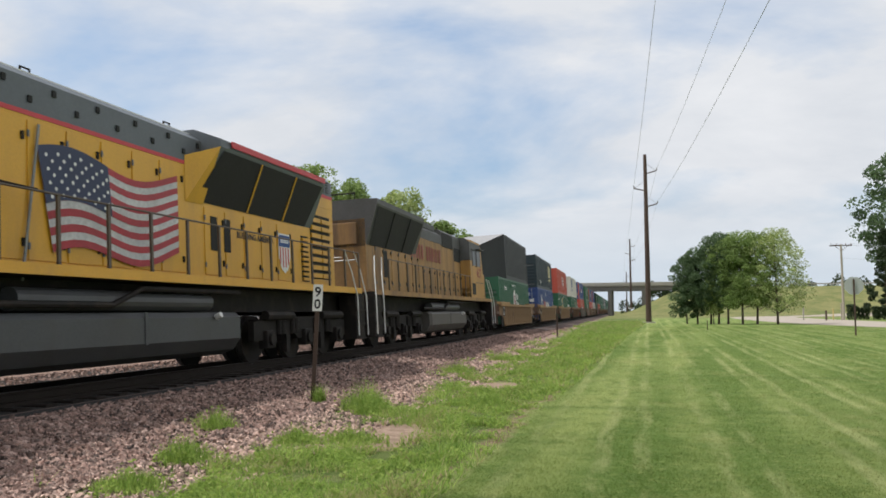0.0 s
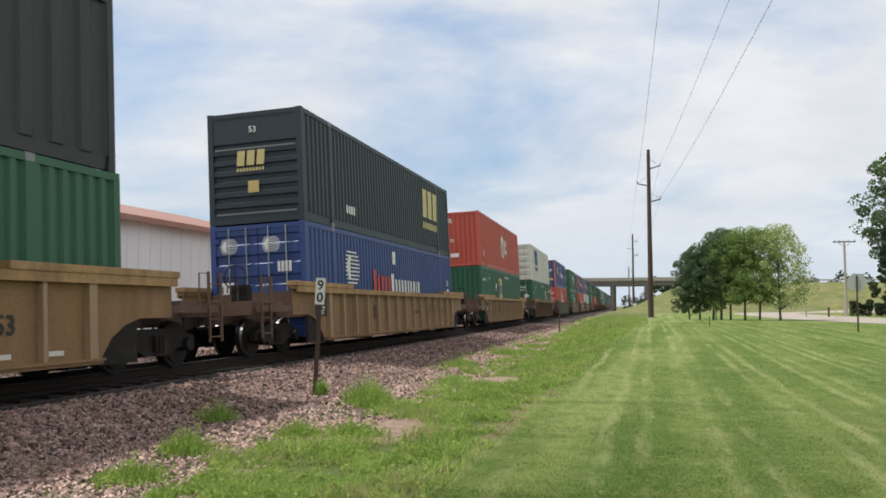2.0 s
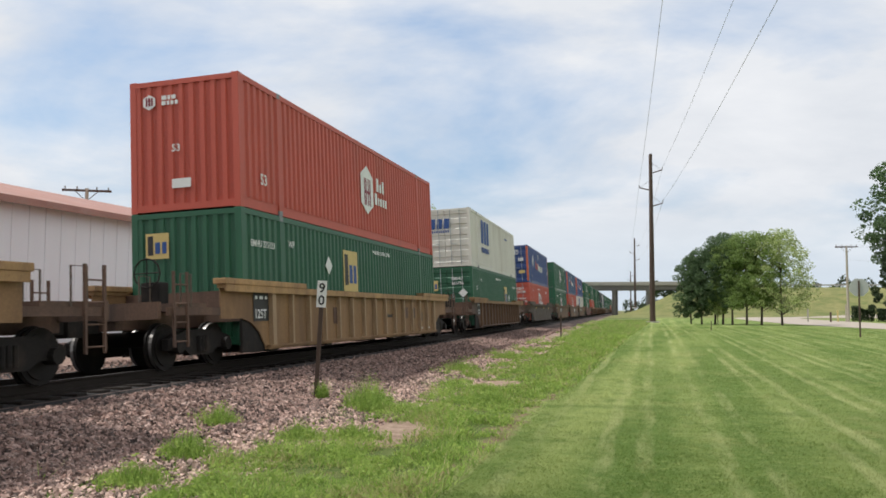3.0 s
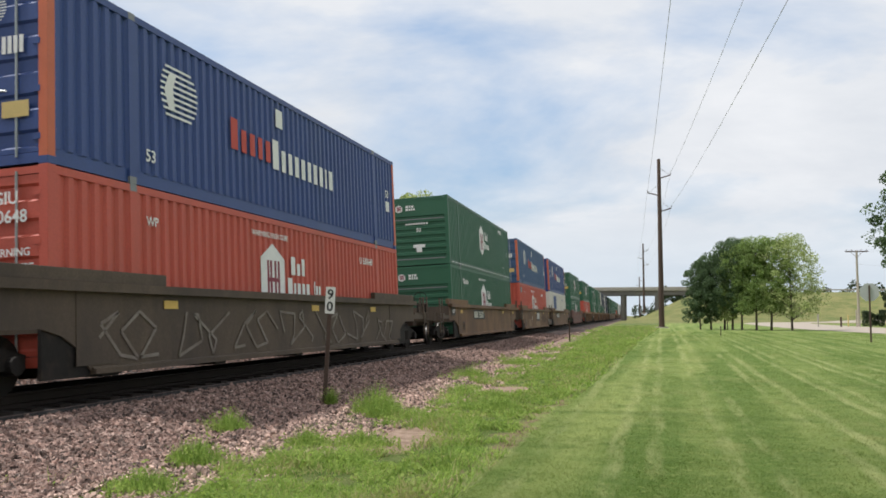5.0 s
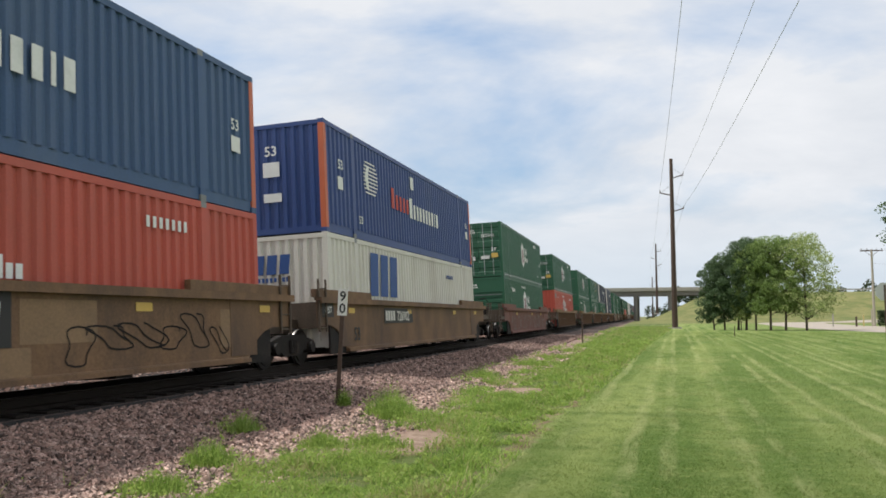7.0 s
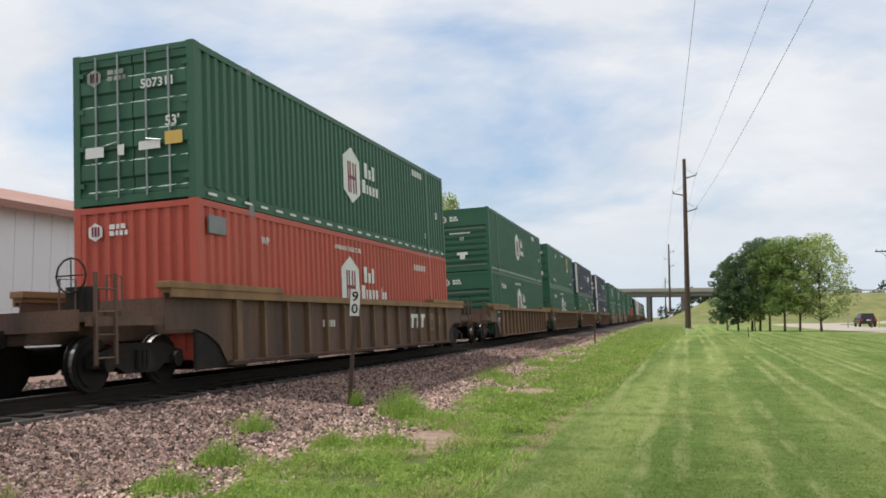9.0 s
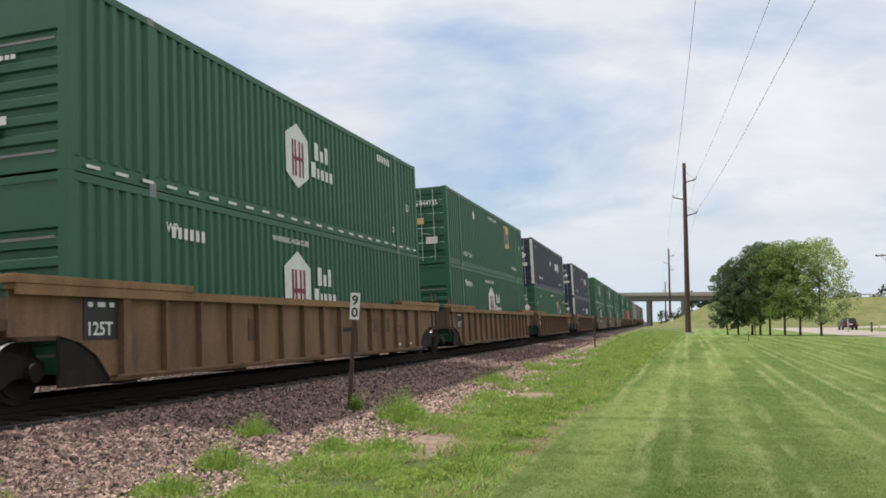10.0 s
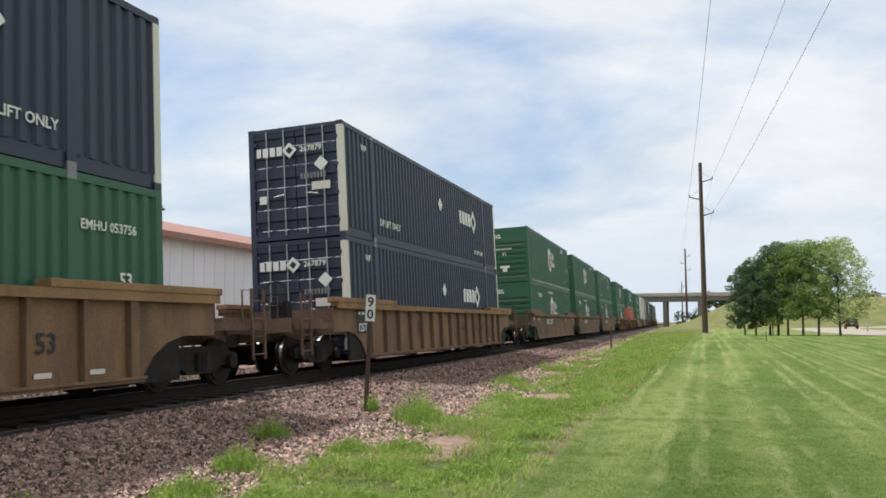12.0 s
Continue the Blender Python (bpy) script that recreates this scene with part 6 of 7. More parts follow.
def k_graffiti(t):
    """Sprayed loops in grey and ochre."""
    rng = random.Random(5)
    for i in range(7):
        def loops():
            bm = bmesh.new()
            z = rng.uniform(0.55, 0.8)
            pts = []
            for q in range(10):
                pts.append((1.5 * q / 9 + 0.35 * math.sin(q * 2.1 + i), z + 0.4 * math.sin(q * 1.3 + 2 * i)))
            for (xa, za), (xb, zb) in zip(pts, pts[1:]):
                d = Vector((xb - xa, zb - za, 0)).normalized() * 0.028
                nrm = Vector((-d.y, d.x, 0))
                bm.faces.new([bm.verts.new(Vector(p)) for p in ((xa + nrm.x, za + nrm.y, 0.003), (xb + nrm.x, zb + nrm.y, 0.003), (xb - nrm.x, zb - nrm.y, 0.003), (xa - nrm.x, za - nrm.y, 0.003))])
            return bm
        shapes("sprayed_line", t, loops, M_SPRAY, car_side, (0.9 + 2.1 * i, 0.05), i)


def k_dark_graffiti(t):
    """Dark sprayed outlines, pale repaint patches and yellow reflectors."""
    rng = random.Random(9)
    for y0, w, z0, h in ((0.1, 1.6, 0.62, 0.5), (3.0, 1.2, 0.36, 0.5), (7.1, 2.6, 0.33, 0.38), (9.5, 1.5, 0.75, 0.6), (14.4, 1.1, 0.55, 0.7)):
        shapes("repaint_patch", t, lambda: blocks([w], h), M_PATCH, car_side, (y0, z0, 1.4265), (w, h))
    for i in range(6):
        def loop():
            bm = bmesh.new()
            pts = []
            wide, high, mid = rng.uniform(0.18, 0.5), rng.uniform(0.18, 0.45), rng.uniform(0.65, 0.95)
            for q in range(23):
                a = q * 0.33
                pts.append(Vector((wide * math.sin(a) * (1 + 0.45 * math.sin(2.3 * a + 2 * i)), mid + high * math.cos(a * (1.0 + 0.12 * (i % 3))), 0.003)))
            for a, b in zip(pts, pts[1:]):
                d = (b - a).normalized() * 0.014
                side = Vector((-d.y, d.x, 0))
                bm.faces.new([bm.verts.new(v) for v in (a + side, b + side, b - side, a - side)])
            return bm
        shapes("sprayed_line", t, loop, M_DARK, car_side, (10.6 + 0.75 * i, 0.0, 1.431), ("dark", i))
    for yy in (6.7, 11.9, 15.9):
        shapes("reflector", t, lambda: blocks([0.42], 0.16), M_YELLOW, car_side, (yy, 1.2), "refl")
    letters(t, "C", 0.42, car_side, (4.7, 0.75, 1.446), M_CREAM)


def k_white_shapes(t):
    """Slanted white shapes, a black size number on a pale patch, and small stencils."""
    def three():
        bm = bmesh.new()
        for x in (0.0, 0.5, 1.0):
            bm.faces.new([bm.verts.new((x + u, v, 0.003)) for u, v in ((0.1, 0), (0.3, 0), (0.38, 0.30), (0.5, 0.30), (0.54, 0.42), (-0.02, 0.42), (0.02, 0.30), (0.16, 0.30))])
        return bm
    shapes("word_block", t, three, M_WHITE, car_side, (11.3, 0.78, 1.446), "slant")
    shapes("stencil_patch", t, lambda: blocks([0.55], 0.55), M_PATCH, car_side, (13.25, 0.68), "pale")
    shapes("stencil_block", t, lambda: blocks([0.1] * 5, 0.16, 0.05), M_CREAM, car_side, (4.9, 0.88, 1.446), "yellowish")
    shapes("stencil_patch", t, lambda: blocks([0.5, 0.5], 0.3, 0.4), M_PATCH, car_side, (14.1, 0.85), "small")
    letters(t, "53", 0.38, car_side, (13.32, 0.75, 1.45), M_SIGNBLACK)


def k_graffiti_only(t):
    k_graffiti(t)
    for yy in (2.6, 8.8, 13.0):
        shapes("reflector", t, lambda: blocks([0.42], 0.14), M_YELLOW, car_side, (yy, 1.2), "refl")

# ---- locomotives ----


def loco_truck(parent, y):
    """A three-axle locomotive truck."""
    tr = part("truck", shared(("loco_bolster",), lambda: boxes((-1.1, 1.1, -2.3, 2.3, 0.72, 0.98), bevel=0.04), M_DARK), M_DARK, parent, "grimy three-axle truck")
    tr.location = (0, y, 0)
    for sx in (1, -1):
        def side():
            bm = plate(bmesh.new(), [(-2.75, 0.5), (-2.2, 0.5), (-1.6, 0.62), (-0.6, 0.62), (-0.4, 0.5), (0.4, 0.5), (0.6, 0.62), (1.6, 0.62), (2.2, 0.5), (2.75, 0.5), (2.75, 0.92), (1.3, 1.02), (-1.3, 1.02), (-2.75, 0.92)], sx * 1.08, sx * 1.22)
            for yy in (-2.1, 0, 2.1):
                box(bm, min(sx * 1.1, sx * 1.32), max(sx * 1.1, sx * 1.32), yy - 0.2, yy + 0.2, 0.32, 0.72, bevel=0.03)
                tube(bm, (sx * 1.3, yy, 0.52), (sx * 1.38, yy, 0.52), 0.14, sides=12)
            for yy in (-1.45, -0.7, 0.7, 1.45):
                for dd in (-0.09, 0.09):
                    tube(bm, (sx * 1.24, yy + dd, 0.62), (sx * 1.24, yy + dd, 0.98), 0.075, sides=8)
            tube(bm, (sx * 1.28, -2.3, 1.05), (sx * 1.28, -0.9, 1.05), 0.11, sides=8)
            tube(bm, (sx * 1.28, 0.9, 1.05), (sx * 1.28, 2.3, 1.05), 0.11, sides=8)
            for yy in (-1.05, 1.05):
                box(bm, min(sx * 1.15, sx * 1.25), max(sx * 1.15, sx * 1.25), yy - 0.1, yy + 0.1, 0.2, 0.62)
            return bm
        part("side_frame", shared(("loco_side_frame", sx), side, M_DARK), M_DARK, tr)
        for yy in (-2.1, 0, 2.1):
            def wheel():
                bm = bmesh.new()
                disc(bm, (sx * 0.78, yy, 0.53), 0.53, 0.13, 30)
                disc(bm, (sx * 0.69, yy, 0.53), 0.56, 0.03, 30)
                return bm
            part("wheel", shared(("loco_wheel", sx, yy), wheel, M_DARK), M_DARK, tr)
            part("wheel_rim", shared(("loco_rim", sx, yy), lambda: rim((sx * 0.78, yy, 0.53), 0.533, 0.11), M_WHEEL), M_WHEEL, tr, "bright worn tread")
    return tr


def fuel_tank(t, y0, y1, paint, z0=0.28, z1=1.12):
    def build():
        w = 1.46
        sec = [(-w, z1), (-w, z0 + 0.32), (-w + 0.16, z0 + 0.1), (-w + 0.45, z0), (w - 0.45, z0), (w - 0.16, z0 + 0.1), (w, z0 + 0.32), (w, z1 - 0.1), (w - 0.1, z1)]
        bm = bmesh.new()
        rows = [[bm.verts.new((x, y, z)) for x, z in sec] for y in (y0, y0 + 0.12, y1 - 0.12, y1)]
        for i, (dx) in enumerate((0.06, 0, 0, 0.06)):
            for v in rows[i]:
                v.co.x *= 1 - dx
        for a, b in zip(rows, rows[1:]):
            for i in range(len(sec)):
                j = (i + 1) % len(sec)
                bm.faces.new((a[i], a[j], b[j], b[i]))
        bm.faces.new(rows[0])
        bm.faces.new(rows[-1][::-1])
        return bm
    tank = part("fuel_tank", build(), paint, t, smooth=False)
    mid = (y0 + y1) / 2
    part("tank_band", boxes((1.461, 1.475, mid - 0.04, mid + 0.04, z0 + 0.3, z1)), paint, tank)
    part("filler", tubes([(1.47, y1 - 1.1, z1 - 0.1), (1.58, y1 - 1.1, z1 - 0.05)], 0.06, 10), M_SILVER, tank)
    part("air_reservoir", tubes([(1.2, y0 + 0.6, z1 + 0.2), (1.2, y1 - 1.0, z1 + 0.2)], 0.17, 14), M_TANK, t, "long air reservoir")
    part("pipe_run", tubes([(1.4, y0 - 1.0, z1 + 0.12), (1.4, y0 + 2.6, z1 + 0.12), (1.4, y0 + 3.4, z1 + 0.4), (1.4, y1, z1 + 0.4)], 0.05, 8), M_DARK, t)


def railing(t, y0, y1, x, z, material, posts, high=1.05):
    r = part("handrail", tubes([(x, y0, z + high), (x, y1, z + high)], 0.02, 6), material, t)
    for i in range(posts):
        yy = y0 + (y1 - y0) * i / (posts - 1)
        part("handrail_post", boxes((x - 0.02, x + 0.02, yy - 0.03, yy + 0.03, z, z + high)), material, t)
    return r


def steps(t, y, d, paint):
    """Corner steps with white grab irons at one end."""
    for sx in (1, -1):
        part("step_well", boxes((min(sx * 1.0, sx * 1.5), max(sx * 1.0, sx * 1.5), y - 0.35, y + 0.35, 0.35, 1.62)), M_DARK, t)
        for z in (0.35, 0.75, 1.15):
            part("step", boxes((min(sx * 1.05, sx * 1.56), max(sx * 1.05, sx * 1.56), y - 0.32, y + 0.32, z, z + 0.04)), M_DARK, t)
        for dy in (-0.38, 0.38):
            part("grab_iron", tubes([(sx * 1.58, y + dy, 0.45), (sx * 1.58, y + dy, 1.55), (sx * 1.5, y + dy - d * 0.18, 2.25), (sx * 1.42, y + dy - d * 0.5, 2.85)], 0.02, 7), M_SILVER, t, "white grab iron")


def hood_section(x, y0, y1, z0, z1, chamfer=0.22):
    bm = bmesh.new()
    sec = [(-x, z0), (x, z0), (x, z1 - chamfer), (x - chamfer * 1.3, z1), (-x + chamfer * 1.3, z1), (-x, z1 - chamfer)]
    a = [bm.verts.new((u, y0, z)) for u, z in sec]
    b = [bm.verts.new((u, y1, z)) for u, z in sec]
    bm.faces.new(a)
    bm.faces.new(b[::-1])
    for i in range(len(sec)):
        j = (i + 1) % len(sec)
        bm.faces.new((a[i], b[i], b[j], a[j]))
    return bm


def flared_radiator(t, y0, y1, body_paint, top_paint, z_low, z_mid, z_top, x_in, x_out, slant):
    """The wide sloping grille housing at the end of the long hood. slant: how far the lower edge runs ahead."""
    for sx in (1, -1):
        housing = bmesh.new()
        pts = [(x_in - 0.02, z_low), (x_out, z_mid), (x_out, z_mid + 0.16), (x_in - 0.15, z_top), (0.0, z_top)]
        a = [housing.verts.new((sx * x, y0, z)) for x, z in pts] + [housing.verts.new((0.0, y0, z_low))]
        b = [housing.verts.new((sx * x, y1, z)) for x, z in pts] + [housing.verts.new((0.0, y1, z_low))]
        housing.faces.new(a)
        housing.faces.new(b[::-1])
        for i in range(6):
            j = (i + 1) % 6
            housing.faces.new((a[i], b[i], b[j], a[j]))
        part("radiator_housing", housing, top_paint, t)
        grille = bmesh.new()
        e = Vector((x_out - x_in + 0.02, 0, z_mid - z_low)).normalized()
        nrm = Vector((e.z, 0, -e.x)) * 0.02

        def at(y, f):
            p = Vector((x_in - 0.02, y, z_low)).lerp(Vector((x_out, y, z_mid)), f) + nrm
            return (sx * p.x, p.y, p.z)

        grille.faces.new([grille.verts.new(at(y, f)) for y, f in ((y0 + 0.15 - slant[0] * 0.5, 0.05), (y1 - 0.15 + slant[1] * 0.5, 0.05), (y1 - 0.15, 0.95), (y0 + 0.15, 0.95))])
        g = part("radiator_grille", grille, M_SOOT, t, "black intake grille")
        for f in (1 / 3, 2 / 3):
            yy = y0 + (y1 - y0) * f
            bm = bmesh.new()
            tube(bm, Vector(at(yy, 0.05)) + Vector((sx * 0.02, 0, 0)), Vector(at(yy, 0.95)) + Vector((sx * 0.02, 0, 0)), 0.02, sides=5)
            part("grille_bar", bm, body_paint, g)
    return t


def doors_row(t, y0, y1, x, z0, z1, n, paint):
    """Proud hood doors with latches."""
    p = (y1 - y0) / n
    for i in range(n):
        a = y0 + i * p
        d = part("hood_door", boxes((x, x + 0.018, a + 0.03, a + p - 0.03, z0, z1), bevel=0.005), paint, t)
        for z in (z0 + 0.25, z1 - 0.25):
            part("latch", boxes((x + 0.018, x + 0.045, a + p - 0.12, a + p - 0.07, z - 0.06, z + 0.06)), M_DARK, d)
        for z in (z0 + 0.2, z1 - 0.2):
            part("hinge", boxes((x + 0.016, x + 0.035, a + 0.01, a + 0.05, z - 0.05, z + 0.05)), M_UPGREY, d)


def flag(t, y, z, x):
    """A painted waving flag: wavy stripes, a dark blue canton with white dots, and a pole."""
    width, height = 3.75, 1.56

    def wave(u):
        return 0.16 * math.sin(u * 6.4 + 0.5) + 0.16 * u

    def band(u0, u1, v0, v1, lift):
        bm = bmesh.new()
        n = 14
        lo, hi = [], []
        for i in range(n + 1):
            u = u0 + (u1 - u0) * i / n
            s = 1.0 - 0.06 * u
            for v, row in ((v0, lo), (v1, hi)):
                row.append(bm.verts.new((x + lift, y + u * width + (1 - v) * 0.32 * (1 - u), z + wave(u) + (v - 0.5) * height * s)))
        for i in range(n):
            bm.faces.new((lo[i], lo[i + 1], hi[i + 1], hi[i]))
        return bm

    f = part("painted_flag", band(0, 1, 0, 1, 0.004), M_FLAGWHITE, t, "painted waving flag with red and white stripes")
    for i in range(0, 13, 2):
        part("stripe", band(0, 1, i / 13, (i + 1) / 13, 0.008), M_FLAGRED, f)
    part("canton", band(0, 0.44, 6 / 13, 1, 0.012), M_CANTON, f, "dark blue field of stars")
    dots = bmesh.new()
    for r in range(7):
        for c in range(6):
            u = 0.04 + 0.07 * c + (0.03 if r % 2 else 0)
            v = 0.51 + 0.066 * r
            s = 1.0 - 0.06 * u
            bmesh.ops.create_circle(dots, cap_ends=True, radius=0.034, segments=5, matrix=Matrix.Translation((x + 0.016, y + u * width + (1 - v) * 0.32 * (1 - u), z + wave(u) + (v - 0.5) * height * s)) @ Matrix.Rotation(radians(90), 4, "Y"))
    part("star", dots, M_WHITE, f)
    part("flag_pole", boxes((x + 0.002, x + 0.02, -0.02, 0.02, 0, 2.35)), M_CASTING, f).matrix_basis = Matrix.Translation((0, y - 0.33, z - 1.15)) @ Matrix.Rotation(radians(-9), 4, "X")


M_FLAGWHITE = mat("greyed_white_flag_paint", (0.50, 0.50, 0.50), 0.5, 0.3, 1.6, 20, 0.0, tint=(0.25, 0.25, 0.27), tint_amount=0.6)
M_FLAGRED = mat("deep_red_flag_paint", (0.34, 0.025, 0.035), 0.5, 0.25, 1.6, 20, 0.0)
M_CANTON = mat("dark_blue_flag_field", (0.015, 0.025, 0.07), 0.5, 0.1)


def shield(t, y, z, x):
    pts = [(-0.3, 0.42), (0.3, 0.42), (0.32, -0.1), (0.18, -0.4), (0, -0.5), (-0.18, -0.4), (-0.32, -0.1)]
    s = part("shield", flat_shape([(a * 1.05, b * 1.04) for a, b in pts]), M_WHITE, t, "striped shield emblem")
    car_side(s, y, z, x)
    q = part("shield_top", flat_shape([(-0.3, 0.40), (0.3, 0.40), (0.31, 0.12), (-0.31, 0.12)]), M_LOGO_BLUE, s)
    q.location = (0, 0, 0.004)
    w = part("word_block", blocks([0.06] * 5, 0.09, 0.03), M_WHITE, s)
    w.location = (-0.21, 0.21, 0.008)
    for i in range(4):
        b = part("shield_stripe", flat_shape([(-0.24 + 0.15 * i - 0.03, 0.1), (-0.24 + 0.15 * i + 0.03, 0.1), (-0.24 + 0.15 * i + 0.03, -0.3 - 0.08 * (i in (1, 2))), (-0.24 + 0.15 * i - 0.03, -0.3 - 0.08 * (i in (1, 2)))]), M_UPRED, s)
        b.location = (0, 0, 0.004)


def louvres(t, y0, y1, z0, z1, n, x, paint):
    for i in range(n):
        z = z0 + (z1 - z0) * i / n
        part("louvre", plate(bmesh.new(), [(y0, z), (y1, z), (y1, z + (z1 - z0) / n * 0.55), (y0, z + (z1 - z0) / n * 0.55)], x, x + 0.05), paint, t)
    part("louvre_shadow_gap", boxes((x, x + 0.006, y0 - 0.03, y1 + 0.03, z0 - 0.03, z1)), M_SOOT, t, "dark slot behind the louvres")


def underframe(t, length, paint, walk_z=1.74):
    part("underframe", boxes((-1.5, 1.5, 0.75, length - 0.75, walk_z - 0.1, walk_z), (-0.9, 0.9, 0.5, length - 0.5, 1.15, walk_z - 0.1)), M_DARK, t)
    for sx in (1, -1):
        part("side_sill", boxes((min(sx * 1.5, sx * 1.53), max(sx * 1.5, sx * 1.53), 0.8, length - 0.8, walk_z - 0.1, walk_z + 0.06)), paint, t)
    coupler(t, 0.55, -1)
    coupler(t, length - 0.55, 1)
    for yy in (0.7, length - 0.7):
        part("pilot", boxes((-1.45, 1.45, yy - 0.06, yy + 0.06, 0.35, walk_z)), M_DARK, t)
        part("pilot_rail", tubes([(-0.9, yy, walk_z + 1.0), (0.9, yy, walk_z + 1.0)], 0.02, 6), M_SILVER, t)


def locomotive_front():
    """The clean yellow engine: cab leading, flared radiator at the trailing end."""
    t = thing("locomotive", "clean yellow and grey diesel locomotive with a painted flag", "locomotive", "locomotives")
    L = 22.2
    underframe(t, L, M_UPY)
    hx = 1.02
    part("hood", hood_section(hx, 5.0, 20.45, 1.74, 4.06, 0.01), M_UPY, t)
    part("hood_roof", hood_section(hx + 0.004, 5.0, 13.5, 4.055, 4.73, 0.14), M_UPGREY, t, "grey hood roof")
    for sx in (1, -1):
        part("red_stripe", boxes((min(sx * hx, sx * (hx + 0.01)), max(sx * hx, sx * (hx + 0.01)), 5.0, 13.45, 4.02, 4.09)), M_UPRED, t)
        part("red_line", boxes((min(sx * 1.49, sx * 1.515), max(sx * 1.49, sx * 1.515), 13.9, 18.95, 4.49, 4.62)), M_UPRED, t)
        part("hood_flange", boxes((min(sx * hx, sx * 1.12), max(sx * hx, sx * 1.12), 5.0, 20.45, 1.74, 1.84)), M_UPY, t)
    part("roof_edge", boxes((-0.78, 0.78, 5.2, 13.8, 4.725, 4.78)), M_SILVER, t, "pale roof walk")
    flared_radiator(t, 13.5, 19.0, M_UPY, M_UPGREY, 3.30, 4.45, 4.86, hx, 1.47, (1.0, -0.6))
    for sx in (1, -1):
        for dy in (0.15, 0.5, 0.85, 1.15):
            for dz in range(5):
                part("roof_slot", boxes((min(sx * (hx + 0.004), sx * (hx + 0.014)), max(sx * (hx + 0.004), sx * (hx + 0.014)), 19.1 + dy - 0.1, 19.1 + dy + 0.1, 4.45 + 0.07 * dz, 4.48 + 0.07 * dz)), M_SOOT, t)
        part("red_stripe", boxes((min(sx * hx, sx * (hx + 0.012)), max(sx * hx, sx * (hx + 0.012)), 19.0, 20.6, 4.29, 4.38)), M_UPRED, t)
    part("hood_roof", hood_section(hx + 0.004, 19.0, 20.6, 4.055, 4.88, 0.10), M_UPGREY, t, "grey hood roof")
    part("hood_end", hood_section(hx + 0.008, 19.0, 20.605, 4.0, 4.30, 0.002), M_UPY, t)
    # sloping yellow cheek ahead of the grille
    for sx in (1, -1):
        bm = bmesh.new()
        bm.faces.new([bm.verts.new(p) for p in ((sx * (hx + 0.01), 12.85, 3.3), (sx * (hx + 0.01), 13.5, 3.3), (sx * 1.47, 13.5, 4.45), (sx * (hx + 0.01), 12.85, 4.2))])
        part("radiator_cheek", bm, M_UPY, t)
    doors_row(t, 5.2, 12.8, hx, 1.9, 3.95, 9, M_UPY)
    doors_row(t, 13.5, 17.7, hx, 1.9, 3.25, 5, M_UPY)
    for i in range(16):
        part("lifting_lug", boxes((hx + 0.004, hx + 0.03, 5.5 + 0.52 * i, 5.58 + 0.52 * i, 4.22 + 0.2 * (i % 2), 4.32 + 0.2 * (i % 2))), M_SOOT, t)
    flag(t, 8.75, 2.74, hx + 0.05)
    for dy in (0.0, 0.55):
        part("vent_slot", boxes((hx + 0.019, hx + 0.03, 13.75 + dy, 14.02 + dy, 2.4, 3.1), bevel=0.01), M_SOOT, t, "narrow dark vent opening")
    letters(t, "BUILDING AMERICA", 0.2, car_side, (14.85, 2.75, hx + 0.03), M_SIGNBLACK)
    shield(t, 17.25, 2.6, hx + 0.03)
    louvres(t, 18.35, 18.75, 1.95, 3.1, 9, hx, M_UPY)
    louvres(t, 18.98, 19.6, 2.05, 3.75, 8, hx, M_UPY)
    louvres(t, 19.68, 20.3, 2.05, 3.75, 8, hx, M_UPY)
    part("end_cap", hood_section(hx, 20.45, 20.6, 1.74, 4.05, 0.01), M_UPY, t)
    # cab at the leading end
    part("cab", hood_section(1.52, 2.6, 5.0, 1.74, 4.66, 0.3), M_UPY, t)
    part("nose", hood_section(1.2, 0.9, 2.6, 1.74, 3.4, 0.25), M_UPY, t)
    for sx in (1, -1):
        part("cab_window", boxes((min(sx * 1.52, sx * 1.535), max(sx * 1.52, sx * 1.535), 3.1, 4.5, 3.35, 4.1), bevel=0.01), M_GLASS, t)
    railing(t, 5.2, 21.3, 1.5, 1.76, M_RAILING, 15)
    railing(t, 5.2, 21.3, -1.5, 1.76, M_RAILING, 15)
    steps(t, L - 0.95, 1, M_UPY)
    steps(t, 0.95, -1, M_UPY)
    fuel_tank(t, 7.4, 14.2, M_TANK)
    loco_truck(t, 4.1)
    loco_truck(t, 17.9)
    part("horn_rod", tubes([(0.7, 6.3, 4.66), (0.7, 6.3, 5.0), (0.7, 6.7, 4.95)], 0.03, 6), M_DARK, t)
    for yy in (8.8, 12.6):
        part("roof_eye", tubes([(0.75, yy, 4.66), (0.75, yy, 4.84), (0.75, yy + 0.2, 4.84), (0.75, yy + 0.2, 4.66)], 0.02, 6), M_DARK, t)
    part("conduit", tubes([(hx + 0.04, 7.6, 4.0), (hx + 0.04, 7.7, 3.2), (hx + 0.06, 7.95, 2.95), (1.45, 8.3, 2.83)], 0.025, 6), M_DARK, t)
    return t


